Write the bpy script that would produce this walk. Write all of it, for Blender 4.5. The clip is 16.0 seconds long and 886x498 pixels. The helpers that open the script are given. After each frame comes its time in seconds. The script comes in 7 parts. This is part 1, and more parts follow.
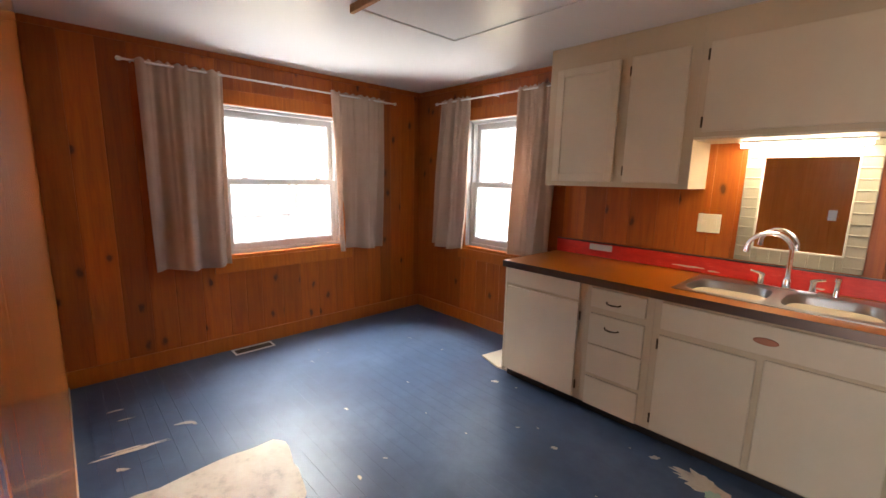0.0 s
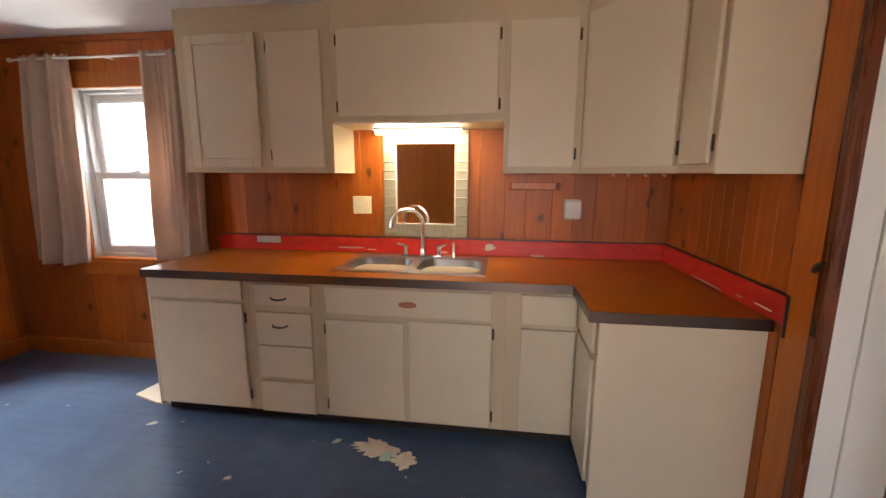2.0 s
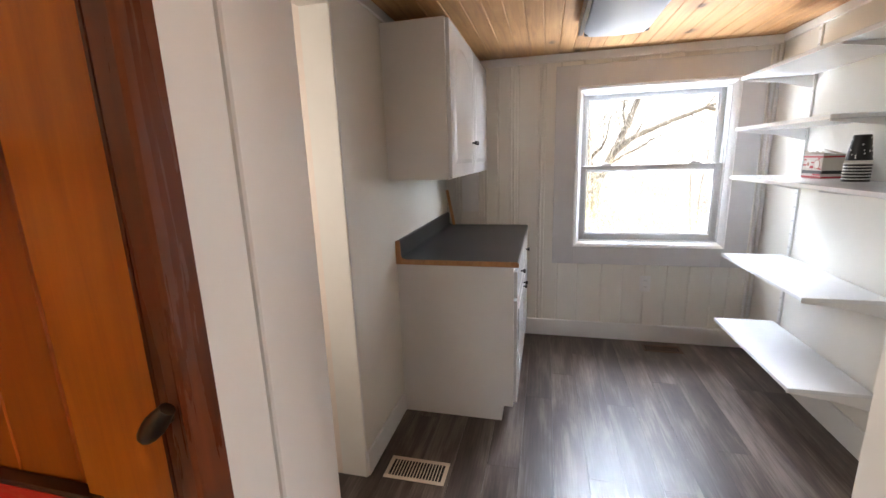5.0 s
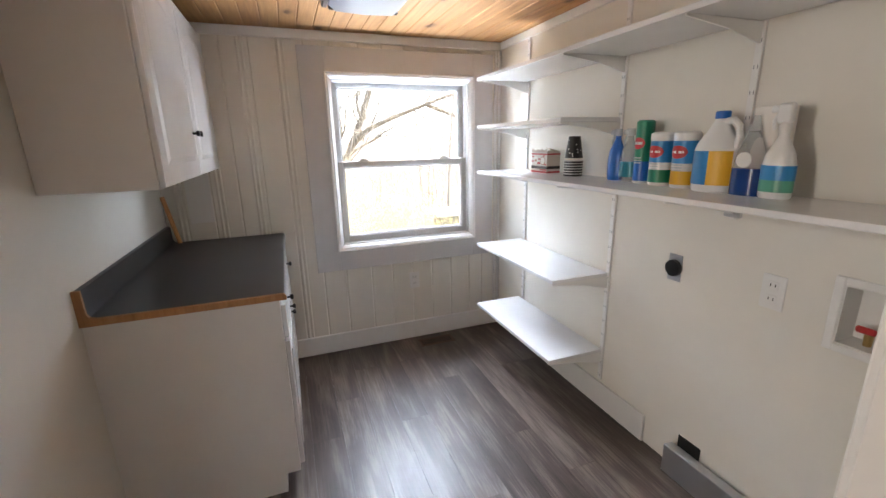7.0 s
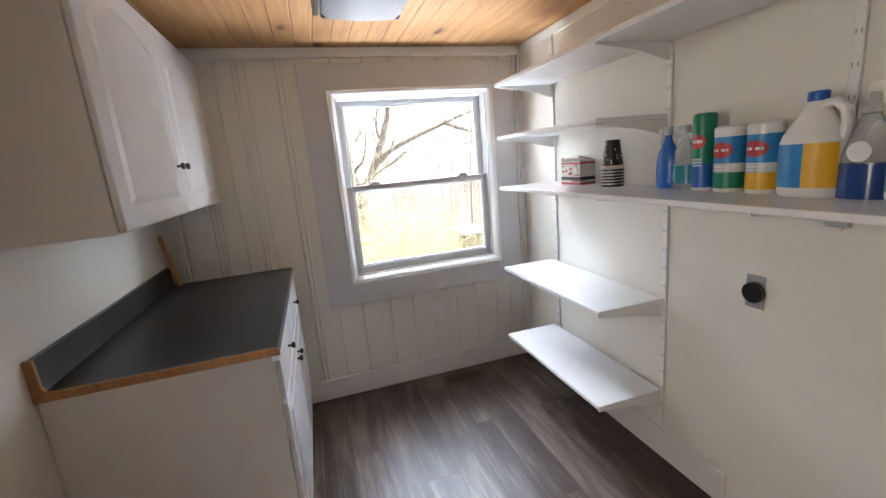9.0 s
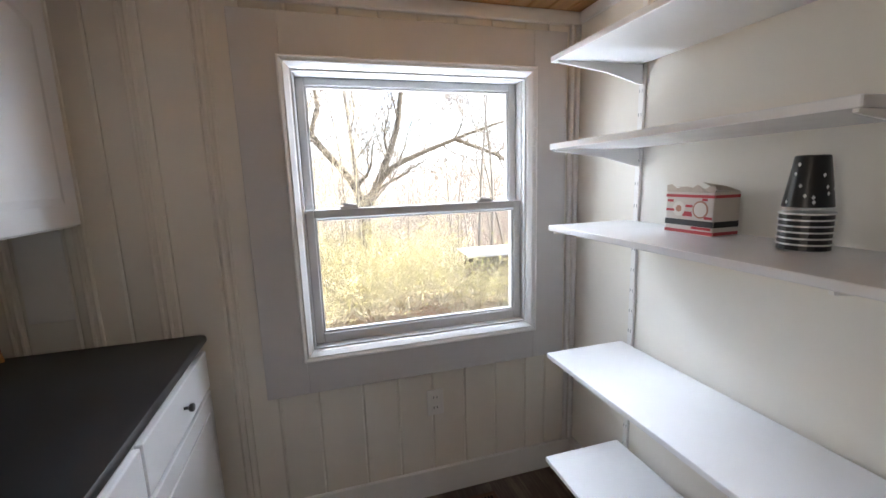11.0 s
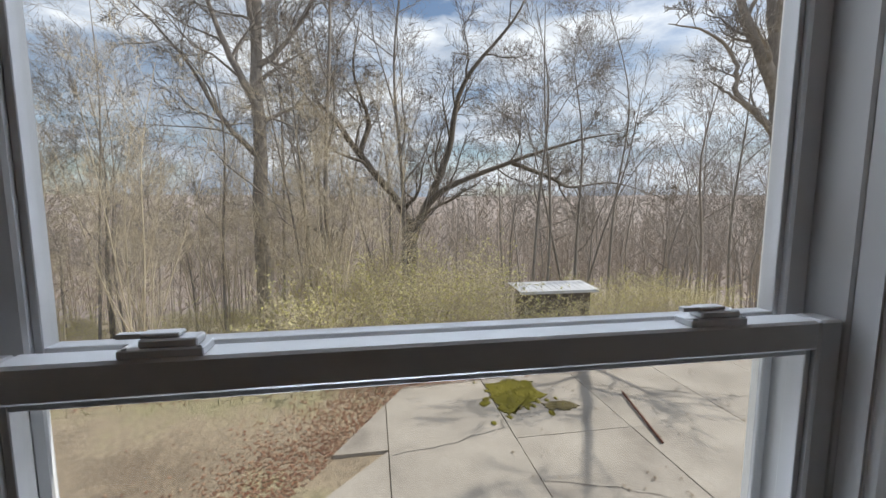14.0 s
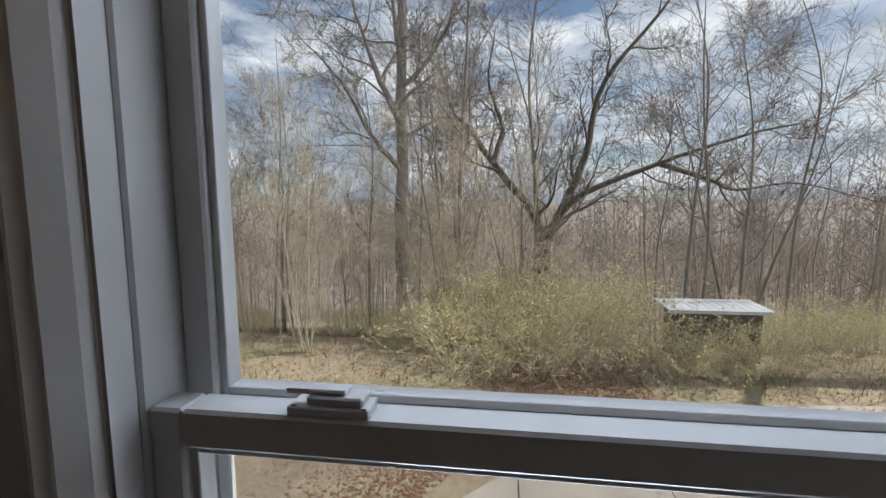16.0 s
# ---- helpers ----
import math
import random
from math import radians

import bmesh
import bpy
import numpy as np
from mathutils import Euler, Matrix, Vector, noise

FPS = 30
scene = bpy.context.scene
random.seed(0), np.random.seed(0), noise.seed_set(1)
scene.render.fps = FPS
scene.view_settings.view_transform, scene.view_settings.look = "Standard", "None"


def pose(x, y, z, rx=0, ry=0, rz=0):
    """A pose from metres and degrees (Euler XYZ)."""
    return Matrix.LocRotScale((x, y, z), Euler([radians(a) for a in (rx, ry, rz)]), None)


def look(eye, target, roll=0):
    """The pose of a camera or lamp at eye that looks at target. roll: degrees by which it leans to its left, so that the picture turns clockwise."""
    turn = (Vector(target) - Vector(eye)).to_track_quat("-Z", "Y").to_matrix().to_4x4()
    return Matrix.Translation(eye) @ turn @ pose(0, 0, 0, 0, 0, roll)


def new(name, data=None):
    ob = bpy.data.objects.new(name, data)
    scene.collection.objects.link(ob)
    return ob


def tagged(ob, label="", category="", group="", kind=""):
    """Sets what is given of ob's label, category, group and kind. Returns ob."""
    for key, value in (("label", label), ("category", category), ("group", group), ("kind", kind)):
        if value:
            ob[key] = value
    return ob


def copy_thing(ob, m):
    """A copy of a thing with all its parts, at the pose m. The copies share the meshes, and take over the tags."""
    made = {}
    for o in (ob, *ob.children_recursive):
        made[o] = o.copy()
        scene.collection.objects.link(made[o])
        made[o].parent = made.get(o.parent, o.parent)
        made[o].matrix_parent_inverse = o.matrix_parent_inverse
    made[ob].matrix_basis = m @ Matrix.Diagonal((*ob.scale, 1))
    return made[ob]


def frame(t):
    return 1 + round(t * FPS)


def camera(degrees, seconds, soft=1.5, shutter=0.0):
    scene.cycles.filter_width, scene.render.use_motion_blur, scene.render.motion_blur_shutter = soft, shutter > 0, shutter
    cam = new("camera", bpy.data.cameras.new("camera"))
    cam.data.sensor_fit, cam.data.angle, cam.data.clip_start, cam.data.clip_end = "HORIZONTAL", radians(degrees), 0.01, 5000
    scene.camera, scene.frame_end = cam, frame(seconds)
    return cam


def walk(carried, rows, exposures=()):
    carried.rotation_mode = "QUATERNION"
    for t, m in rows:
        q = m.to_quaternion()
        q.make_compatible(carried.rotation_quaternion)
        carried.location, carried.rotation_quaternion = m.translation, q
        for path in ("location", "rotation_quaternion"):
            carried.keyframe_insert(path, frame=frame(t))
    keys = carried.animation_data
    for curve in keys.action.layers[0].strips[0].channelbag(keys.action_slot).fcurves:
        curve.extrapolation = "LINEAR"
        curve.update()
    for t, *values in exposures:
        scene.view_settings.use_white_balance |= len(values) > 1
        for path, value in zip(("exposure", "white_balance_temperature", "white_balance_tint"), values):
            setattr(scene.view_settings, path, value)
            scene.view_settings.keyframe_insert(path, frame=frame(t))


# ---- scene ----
cam = camera(94.0, 16.0)
# seconds, eye, target, roll
EXPOSURES = [(0.0, 3.35), (2.0, 3.4), (3.0, 3.5), (3.5, 3.65), (4.5, 3.65), (5.0, 3.6), (7.5, 3.4), (8.5, 3.35), (9.0, 3.2), (11.5, 2.45), (12.5, 1.55), (13.0, 1.15), (13.5, 0.68), (14.0, 0.25), (14.5, 0.14), (16.0, 0.08)]
PATH = [
    (0, (-0.061, -0.337, 1.491), (-1.498, 1.012, 1.152), 1.2),
    (0.5, (-0.088, -0.332, 1.483), (-1.551, 0.997, 1.175), 0.5),
    (1, (-0.067, -0.268, 1.466), (-1.185, 1.363, 1.17), -0.9),
    (1.5, (0.016, -0.176, 1.448), (-0.754, 1.647, 1.155), -0.0),
    (2, (0.116, -0.024, 1.442), (-0.156, 1.926, 1.091), 0.2),
    (2.5, (0.114, 0.192, 1.433), (0.373, 2.142, 1.069), 0.7),
    (3, (0.216, 0.398, 1.414), (0.826, 2.257, 1.001), 0.7),
    (3.5, (0.414, 0.617, 1.417), (1.413, 2.3, 1.008), -0.0),
    (4, (0.483, 0.841, 1.422), (1.992, 2.08, 0.987), -1.3),
    (4.5, (0.598, 0.981, 1.405), (2.374, 1.763, 0.921), -1.6),
    (5, (0.824, 1.024, 1.413), (2.719, 1.5, 0.986), -1.9),
    (7.5, (1.246, 1.096, 1.455), (3.021, 0.312, 0.971), -1.1),
    (8, (1.249, 1.092, 1.464), (3.045, 0.315, 1.051), -1.9),
    (8.5, (1.337, 1.044, 1.453), (3.163, 0.34, 1.042), -3.5),
    (9, (1.497, 0.971, 1.433), (3.371, 0.412, 1.015), -5.1),
    (11.5, (2.662, 0.615, 1.433), (4.569, 0.101, 1.119), -0.3),
    (12, (2.908, 0.505, 1.432), (4.864, 0.202, 1.143), -1.2),
    (12.5, (3.107, 0.445, 1.432), (5.077, 0.237, 1.154), -0.7),
    (13, (3.337, 0.473, 1.438), (5.298, 0.18, 1.173), -0.4),
    (13.5, (3.538, 0.468, 1.44), (5.493, 0.141, 1.178), -0.2),
    (14, (3.68, 0.41, 1.464), (5.639, 0.079, 1.239), 0.0),
    (14.5, (3.753, 0.381, 1.475), (5.719, 0.076, 1.272), -0.0),
    (15, (3.788, 0.38, 1.483), (5.768, 0.179, 1.289), -0.3),
    (15.5, (3.794, 0.418, 1.484), (5.785, 0.415, 1.296), -0.6),
    (16, (3.762, 0.455, 1.498), (5.732, 0.744, 1.307), -0.6),
]
walk(cam, [(t, look(e, a, r)) for t, e, a, r in PATH], EXPOSURES)

# ---- world and sun ----
SUN_EL, SUN_AZ = radians(48), radians(176)
world = bpy.data.worlds.new("sky")
scene.world = world
world.use_nodes = True
wn, wl = world.node_tree.nodes, world.node_tree.links
wn.clear()
w_out = wn.new("ShaderNodeOutputWorld")
w_bg = wn.new("ShaderNodeBackground")
w_sky = wn.new("ShaderNodeTexSky")
w_sky.sky_type = 'NISHITA'
w_sky.sun_disc = False
w_sky.sun_elevation = SUN_EL
w_sky.sun_rotation = SUN_AZ
w_co = wn.new("ShaderNodeTexCoord")
w_map = wn.new("ShaderNodeMapping")
w_map.inputs["Scale"].default_value = (1.6, 1.6, 5.0)
w_noise = wn.new("ShaderNodeTexNoise")
w_noise.inputs["Scale"].default_value = 2.2
w_noise.inputs["Detail"].default_value = 9.0
w_noise.inputs["Roughness"].default_value = 0.58
w_ramp = wn.new("ShaderNodeValToRGB")
w_ramp.color_ramp.elements[0].position, w_ramp.color_ramp.elements[1].position = 0.36, 0.54
w_shade = wn.new("ShaderNodeTexNoise")
w_shade.inputs["Scale"].default_value = 3.1
w_shade.inputs["Detail"].default_value = 6.0
w_cl = wn.new("ShaderNodeValToRGB")
w_cl.color_ramp.elements[0].position, w_cl.color_ramp.elements[1].position = 0.35, 0.65
w_cl.color_ramp.elements[0].color = (3.6, 4.2, 5.2, 1)
w_cl.color_ramp.elements[1].color = (8.4, 8.7, 9.2, 1)
w_mix = wn.new("ShaderNodeMixRGB")
wl.new(w_co.outputs["Generated"], w_map.inputs["Vector"])
wl.new(w_map.outputs["Vector"], w_noise.inputs["Vector"])
wl.new(w_map.outputs["Vector"], w_shade.inputs["Vector"])
wl.new(w_noise.outputs["Fac"], w_ramp.inputs["Fac"])
wl.new(w_shade.outputs["Fac"], w_cl.inputs["Fac"])
wl.new(w_ramp.outputs["Color"], w_mix.inputs["Fac"])
wl.new(w_sky.outputs["Color"], w_mix.inputs["Color1"])
wl.new(w_cl.outputs["Color"], w_mix.inputs["Color2"])
wl.new(w_mix.outputs["Color"], w_bg.inputs["Color"])
w_bg.inputs["Strength"].default_value = 0.1
wl.new(w_bg.outputs["Background"], w_out.inputs["Surface"])

sun_data = bpy.data.lights.new("sun", 'SUN')
sun_data.energy, sun_data.angle, sun_data.color = 4.0, radians(0.53), (1.0, 0.95, 0.86)
sun = new("sun", sun_data)
sun.matrix_world = look((0, 0, 30), Vector((0, 0, 30)) - Vector((math.sin(SUN_AZ) * math.cos(SUN_EL), math.cos(SUN_AZ) * math.cos(SUN_EL), math.sin(SUN_EL))))

tube_data = bpy.data.lights.new("tube_light", 'AREA')
tube_data.shape, tube_data.size, tube_data.size_y = 'RECTANGLE', 0.50, 0.03
tube_data.energy, tube_data.color = 0.7, (1.0, 0.85, 0.62)
tube_lamp = new("tube_light", tube_data)
tube_lamp.matrix_world = pose(-0.415, 2.53, 1.70, 28)


def daylight(eye, target, width, height, watts, col=(1.0, 0.97, 0.93), spread=180):
    # area lamp added out of sight to raise the indoor light
    d = bpy.data.lights.new("added_daylight", 'AREA')
    d.shape, d.size, d.size_y = 'RECTANGLE', width, height
    d.energy, d.color, d.spread = watts, col, radians(spread)
    new("added_daylight", d).matrix_world = look(eye, target)


# added lamps: sky stand-ins above the window heads, upward fill below the sills
daylight((-4.50, 1.19, 2.62), (-2.4, 1.19, 0.9), 1.3, 0.6, 22)
daylight((-2.59, 3.48, 2.62), (-2.4, 1.4, 0.9), 1.0, 0.6, 10)
daylight((5.20, 0.31, 2.62), (2.6, 0.31, 0.7), 1.4, 0.7, 16, (0.74, 0.84, 1.0))
daylight((-4.45, 1.19, 0.15), (-2.4, 1.19, 2.0), 1.2, 0.5, 5.0)
daylight((-2.59, 3.40, 0.15), (-2.2, 1.2, 2.1), 0.9, 0.5, 4.4)
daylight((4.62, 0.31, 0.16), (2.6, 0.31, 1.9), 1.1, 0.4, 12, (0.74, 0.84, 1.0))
# added lamps standing in for open sky either side of the pantry window
daylight((5.20, 2.75, 1.75), (3.7, -0.3, 1.0), 0.9, 1.0, 0.6, (0.74, 0.84, 1.0))
daylight((5.20, -2.60, 1.75), (3.6, 1.4, 1.0), 0.9, 1.0, 8.0, (0.74, 0.84, 1.0))
# daylight from the window of the room behind the start
daylight((0.30, -3.05, 1.35), (0.1, 0.5, 1.2), 1.2, 1.2, 2.7)
# warm light of the passage beyond the recess
daylight((1.76, 2.80, 1.50), (2.0, -0.4, 1.0), 0.45, 1.1, 0.80, (1.0, 0.91, 0.83), 112)


# ---- materials ----
def material(name, rough=0.5, metal=0.0):
    m = bpy.data.materials.new(name)
    m.use_nodes = True
    b = m.node_tree.nodes["Principled BSDF"]
    b.inputs["Roughness"].default_value = rough
    b.inputs["Metallic"].default_value = metal
    return m, m.node_tree.nodes, m.node_tree.links, b


def ramp(nodes, stops):
    r = nodes.new("ShaderNodeValToRGB")
    e = r.color_ramp.elements
    while len(e) < len(stops):
        e.new(0.5)
    for i, (p, c) in enumerate(stops):
        e[i].position, e[i].color = p, (*c, 1)
    return r


def coords(nodes, links, scale=(1, 1, 1), shuffle=True):
    co = nodes.new("ShaderNodeTexCoord")
    mp = nodes.new("ShaderNodeMapping")
    mp.inputs["Scale"].default_value = scale
    if shuffle:
        info = nodes.new("ShaderNodeObjectInfo")
        mul = nodes.new("ShaderNodeMath")
        mul.operation = 'MULTIPLY'
        mul.inputs[1].default_value = 37.0
        links.new(info.outputs["Random"], mul.inputs[0])
        add = nodes.new("ShaderNodeVectorMath")
        links.new(co.outputs["Object"], add.inputs[0])
        links.new(mul.outputs[0], add.inputs[1])
        links.new(add.outputs[0], mp.inputs["Vector"])
    else:
        links.new(co.outputs["Object"], mp.inputs["Vector"])
    return mp


def tex_noise(nodes, links, mp, scale, detail=4.0, rough=0.55, dist=0.0):
    n = nodes.new("ShaderNodeTexNoise")
    n.inputs["Scale"].default_value = scale
    n.inputs["Detail"].default_value = detail
    n.inputs["Roughness"].default_value = rough
    n.inputs["Distortion"].default_value = dist
    links.new(mp.outputs[0], n.inputs["Vector"])
    return n


def add_bump(nodes, links, b, socket, strength=0.2, distance=0.002):
    bp = nodes.new("ShaderNodeBump")
    bp.inputs["Strength"].default_value = strength
    bp.inputs["Distance"].default_value = distance
    links.new(socket, bp.inputs["Height"])
    links.new(bp.outputs[0], b.inputs["Normal"])


def rough_from(nodes, links, b, socket, lo, hi):
    mr = nodes.new("ShaderNodeMapRange")
    mr.inputs["To Min"].default_value, mr.inputs["To Max"].default_value = lo, hi
    links.new(socket, mr.inputs["Value"])
    links.new(mr.outputs[0], b.inputs["Roughness"])


def painted(name, col, rough=0.5, vary=0.08, bump=0.08, shuffle=False, gloss=0.06):
    """Paint with brush marks, faint dirt and a little relief."""
    m, n, l, b = material(name, rough)
    mp = coords(n, l, (1, 1, 1), shuffle)
    big = tex_noise(n, l, mp, 2.3, 5.0, 0.6)
    r = ramp(n, [(0.3, tuple(c * (1 - vary) for c in col)), (0.7, tuple(min(1, c * (1 + vary * 0.5)) for c in col))])
    l.new(big.outputs["Fac"], r.inputs["Fac"])
    l.new(r.outputs["Color"], b.inputs["Base Color"])
    fine = tex_noise(n, l, mp, 120.0, 3.0)
    rough_from(n, l, b, big.outputs["Fac"], rough - gloss, rough + gloss)
    add_bump(n, l, b, fine.outputs["Fac"], bump, 0.001)
    return m


def wood(name, dark, mid, light, rough=0.32, grain=(14, 14, 0.9), knots=True, tone=0.25, knot_col=(0.075, 0.016, 0.004), upright=True):
    """Boards with long grain, broad tone and scattered knots; each object differs."""
    m, n, l, b = material(name, rough)
    mp = coords(n, l, grain)
    g = tex_noise(n, l, mp, 2.6, 7.0, 0.62, 0.6)
    r = ramp(n, [(0.28, dark), (0.5, mid), (0.74, light)])
    l.new(g.outputs["Fac"], r.inputs["Fac"])
    col = r.outputs["Color"]
    info = n.new("ShaderNodeObjectInfo")
    hsv = n.new("ShaderNodeHueSaturation")
    mr = n.new("ShaderNodeMapRange")
    mr.inputs["To Min"].default_value, mr.inputs["To Max"].default_value = 1.0 - tone, 1.0 + tone
    l.new(info.outputs["Random"], mr.inputs["Value"])
    l.new(mr.outputs[0], hsv.inputs["Value"])
    l.new(col, hsv.inputs["Color"])
    col = hsv.outputs["Color"]
    if knots:
        kmp = coords(n, l, (4.4, 4.4, 2.6) if upright else (1.7, 3.6, 1.0))
        if upright:
            kmp.inputs["Rotation"].default_value = (math.pi / 2, 0, 0)
        bend = tex_noise(n, l, kmp, 5.0, 3.0)
        warp = n.new("ShaderNodeVectorMath")
        warp.operation = 'SCALE'
        warp.inputs["Scale"].default_value = 0.16
        l.new(bend.outputs["Color"], warp.inputs[0])
        moved = n.new("ShaderNodeVectorMath")
        l.new(kmp.outputs[0], moved.inputs[0])
        l.new(warp.outputs[0], moved.inputs[1])
        v = n.new("ShaderNodeTexVoronoi")
        v.voronoi_dimensions = '2D'
        v.inputs["Scale"].default_value = 1.0
        l.new(moved.outputs[0], v.inputs["Vector"])
        kr = ramp(n, [(0.045, (0.92, 0.92, 0.92)), (0.075, (0.5, 0.5, 0.5)), (0.11, (0.14, 0.14, 0.14)), (0.2, (0, 0, 0))])
        l.new(v.outputs["Distance"], kr.inputs["Fac"])
        some = n.new("ShaderNodeMath")
        some.operation = 'GREATER_THAN'
        some.inputs[1].default_value = 0.5
        l.new(v.outputs["Color"], some.inputs[0])
        there = n.new("ShaderNodeMath")
        there.operation = 'MULTIPLY'
        l.new(kr.outputs["Color"], there.inputs[0])
        l.new(some.outputs[0], there.inputs[1])
        mx = n.new("ShaderNodeMixRGB")
        mx.inputs["Color2"].default_value = (*knot_col, 1)
        l.new(there.outputs[0], mx.inputs["Fac"])
        l.new(col, mx.inputs["Color1"])
        col = mx.outputs["Color"]
    l.new(col, b.inputs["Base Color"])
    rough_from(n, l, b, g.outputs["Fac"], rough - 0.06, rough + 0.12)
    add_bump(n, l, b, g.outputs["Fac"], 0.12, 0.0015)
    return m


def metal(name, col, rough, brushed=False):
    m, n, l, b = material(name, rough, 1.0)
    b.inputs["Base Color"].default_value = (*col, 1)
    mp = coords(n, l, (1, 40, 1) if brushed else (1, 1, 1), False)
    g = tex_noise(n, l, mp, 30.0, 4.0)
    rough_from(n, l, b, g.outputs["Fac"], max(0.02, rough - 0.07), rough + 0.1)
    return m


def plain(name, col, rough=0.5):
    return painted(name, col, rough, 0.05, 0.03)


PINE = wood("knotty_pine", (0.31, 0.064, 0.003), (0.39, 0.092, 0.004), (0.46, 0.122, 0.006), 0.40, tone=0.24)
PINE_TRIM = wood("pine_trim", (0.36, 0.085, 0.005), (0.45, 0.118, 0.007), (0.53, 0.155, 0.012), 0.34, knots=False)
# glossy south wall boards, base colour lightened to hold window sheen
VARNISH = wood("glossy_varnished_board", (0.52, 0.15, 0.025), (0.57, 0.17, 0.03), (0.62, 0.20, 0.04), 0.18, knots=False, tone=0.08)
MAHOGANY = wood("dark_stained_wood", (0.080, 0.018, 0.005), (0.125, 0.030, 0.008), (0.18, 0.048, 0.012), 0.25, knots=False)
CEDAR = wood("pine_ceiling_board", (0.42, 0.20, 0.075), (0.56, 0.30, 0.12), (0.66, 0.39, 0.175), 0.42, grain=(0.9, 14, 14), tone=0.12, knot_col=(0.10, 0.035, 0.012), upright=False)
RAW_WOOD = wood("raw_wood", (0.38, 0.17, 0.06), (0.50, 0.25, 0.10), (0.58, 0.32, 0.14), 0.55, knots=False)
CREAM = painted("cream_cabinet_paint", (0.63, 0.55, 0.41), 0.42, 0.07, 0.10)
CREAM_FRAME = painted("cream_frame_paint", (0.55, 0.455, 0.31), 0.42, 0.10, 0.10)
WHITE = painted("white_paint", (0.80, 0.79, 0.77), 0.42, 0.05, 0.06)
MOULDING = painted("bright_white_moulding", (0.86, 0.86, 0.86), 0.4, 0.03, 0.05)
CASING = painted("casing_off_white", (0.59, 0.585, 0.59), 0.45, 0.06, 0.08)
WALLWHITE = painted("wall_white", (0.775, 0.745, 0.68), 0.55, 0.05, 0.10)
# the warm light of the recess is put into this wall colour
WARM_TINT = painted("warm_tinted_wall", (0.80, 0.70, 0.61), 0.55, 0.05, 0.08)
CEILWHITE = painted("ceiling_gloss_white", (0.76, 0.76, 0.77), 0.33, 0.015, 0.03, gloss=0.02)
VINYL = plain("white_vinyl", (0.58, 0.58, 0.58), 0.34)
MELAMINE = plain("white_melamine", (0.82, 0.82, 0.83), 0.22)
BLACK = plain("black_plastic", (0.012, 0.012, 0.013), 0.3)
BRONZE = metal("dark_bronze", (0.10, 0.07, 0.045), 0.4)
CHROME = metal("chrome", (0.85, 0.86, 0.88), 0.07)
STEEL = metal("brushed_steel", (0.40, 0.395, 0.385), 0.32, True)
ALU = metal("worn_aluminium_edge", (0.13, 0.11, 0.105), 0.33)
GALV = metal("galvanised_steel", (0.55, 0.56, 0.58), 0.42)
IVORY = plain("ivory_plastic", (0.78, 0.69, 0.46), 0.35)
BIEGE_VENT = plain("beige_register", (0.62, 0.52, 0.40), 0.45)
BROWN_VENT = plain("brown_register", (0.10, 0.055, 0.03), 0.5)
# near-black for shade in ducts and the wall cut-out, and for concrete cracks
DARK = plain("dark_fill", (0.008, 0.008, 0.008), 0.8)
# shadow under the base cabinets is put into the toe kick colour
TOEKICK = plain("shaded_toe_kick", (0.020, 0.014, 0.012), 0.6)
GREYTOP = painted("charcoal_laminate", (0.024, 0.025, 0.029), 0.30, 0.3, 0.05)


def glass_mat():
    m, n, l, b = material("window_glass", 0.0)
    b.inputs["Transmission Weight"].default_value = 1.0
    b.inputs["IOR"].default_value = 1.08
    b.inputs["Base Color"].default_value = (0.97, 0.985, 0.98, 1)
    return m


def mirror_mat():
    m, n, l, b = material("mirror_glass", 0.015, 1.0)
    b.inputs["Base Color"].default_value = (0.86, 0.85, 0.84, 1)
    return m


def fabric(name, col):
    m, n, l, b = material(name, 0.9)
    mp = coords(n, l, (1, 1, 1))
    weave = tex_noise(n, l, mp, 260.0, 2.0)
    big = tex_noise(n, l, mp, 5.0, 4.0)
    r = ramp(n, [(0.3, tuple(c * 0.88 for c in col)), (0.7, col)])
    l.new(big.outputs["Fac"], r.inputs["Fac"])
    l.new(r.outputs["Color"], b.inputs["Base Color"])
    add_bump(n, l, b, weave.outputs["Fac"], 0.3, 0.001)
    tr = n.new("ShaderNodeBsdfTranslucent")
    l.new(r.outputs["Color"], tr.inputs["Color"])
    mx = n.new("ShaderNodeMixShader")
    mx.inputs["Fac"].default_value = 0.32
    out = n["Material Output"]
    l.new(b.outputs[0], mx.inputs[1])
    l.new(tr.outputs[0], mx.inputs[2])
    l.new(mx.outputs[0], out.inputs["Surface"])
    return m


def counter_mat():
    """Orange-brown laminate, scuffed."""
    m, n, l, b = material("orange_laminate", 0.3)
    mp = coords(n, l, (1, 1, 1), False)
    a = tex_noise(n, l, mp, 3.0, 6.0, 0.6)
    r = ramp(n, [(0.3, (0.36, 0.090, 0.004)), (0.55, (0.43, 0.120, 0.005)), (0.75, (0.49, 0.150, 0.008))])
    l.new(a.outputs["Fac"], r.inputs["Fac"])
    l.new(r.outputs["Color"], b.inputs["Base Color"])
    f = tex_noise(n, l, mp, 60.0, 4.0)
    rough_from(n, l, b, a.outputs["Fac"], 0.22, 0.42)
    add_bump(n, l, b, f.outputs["Fac"], 0.05, 0.001)
    return m


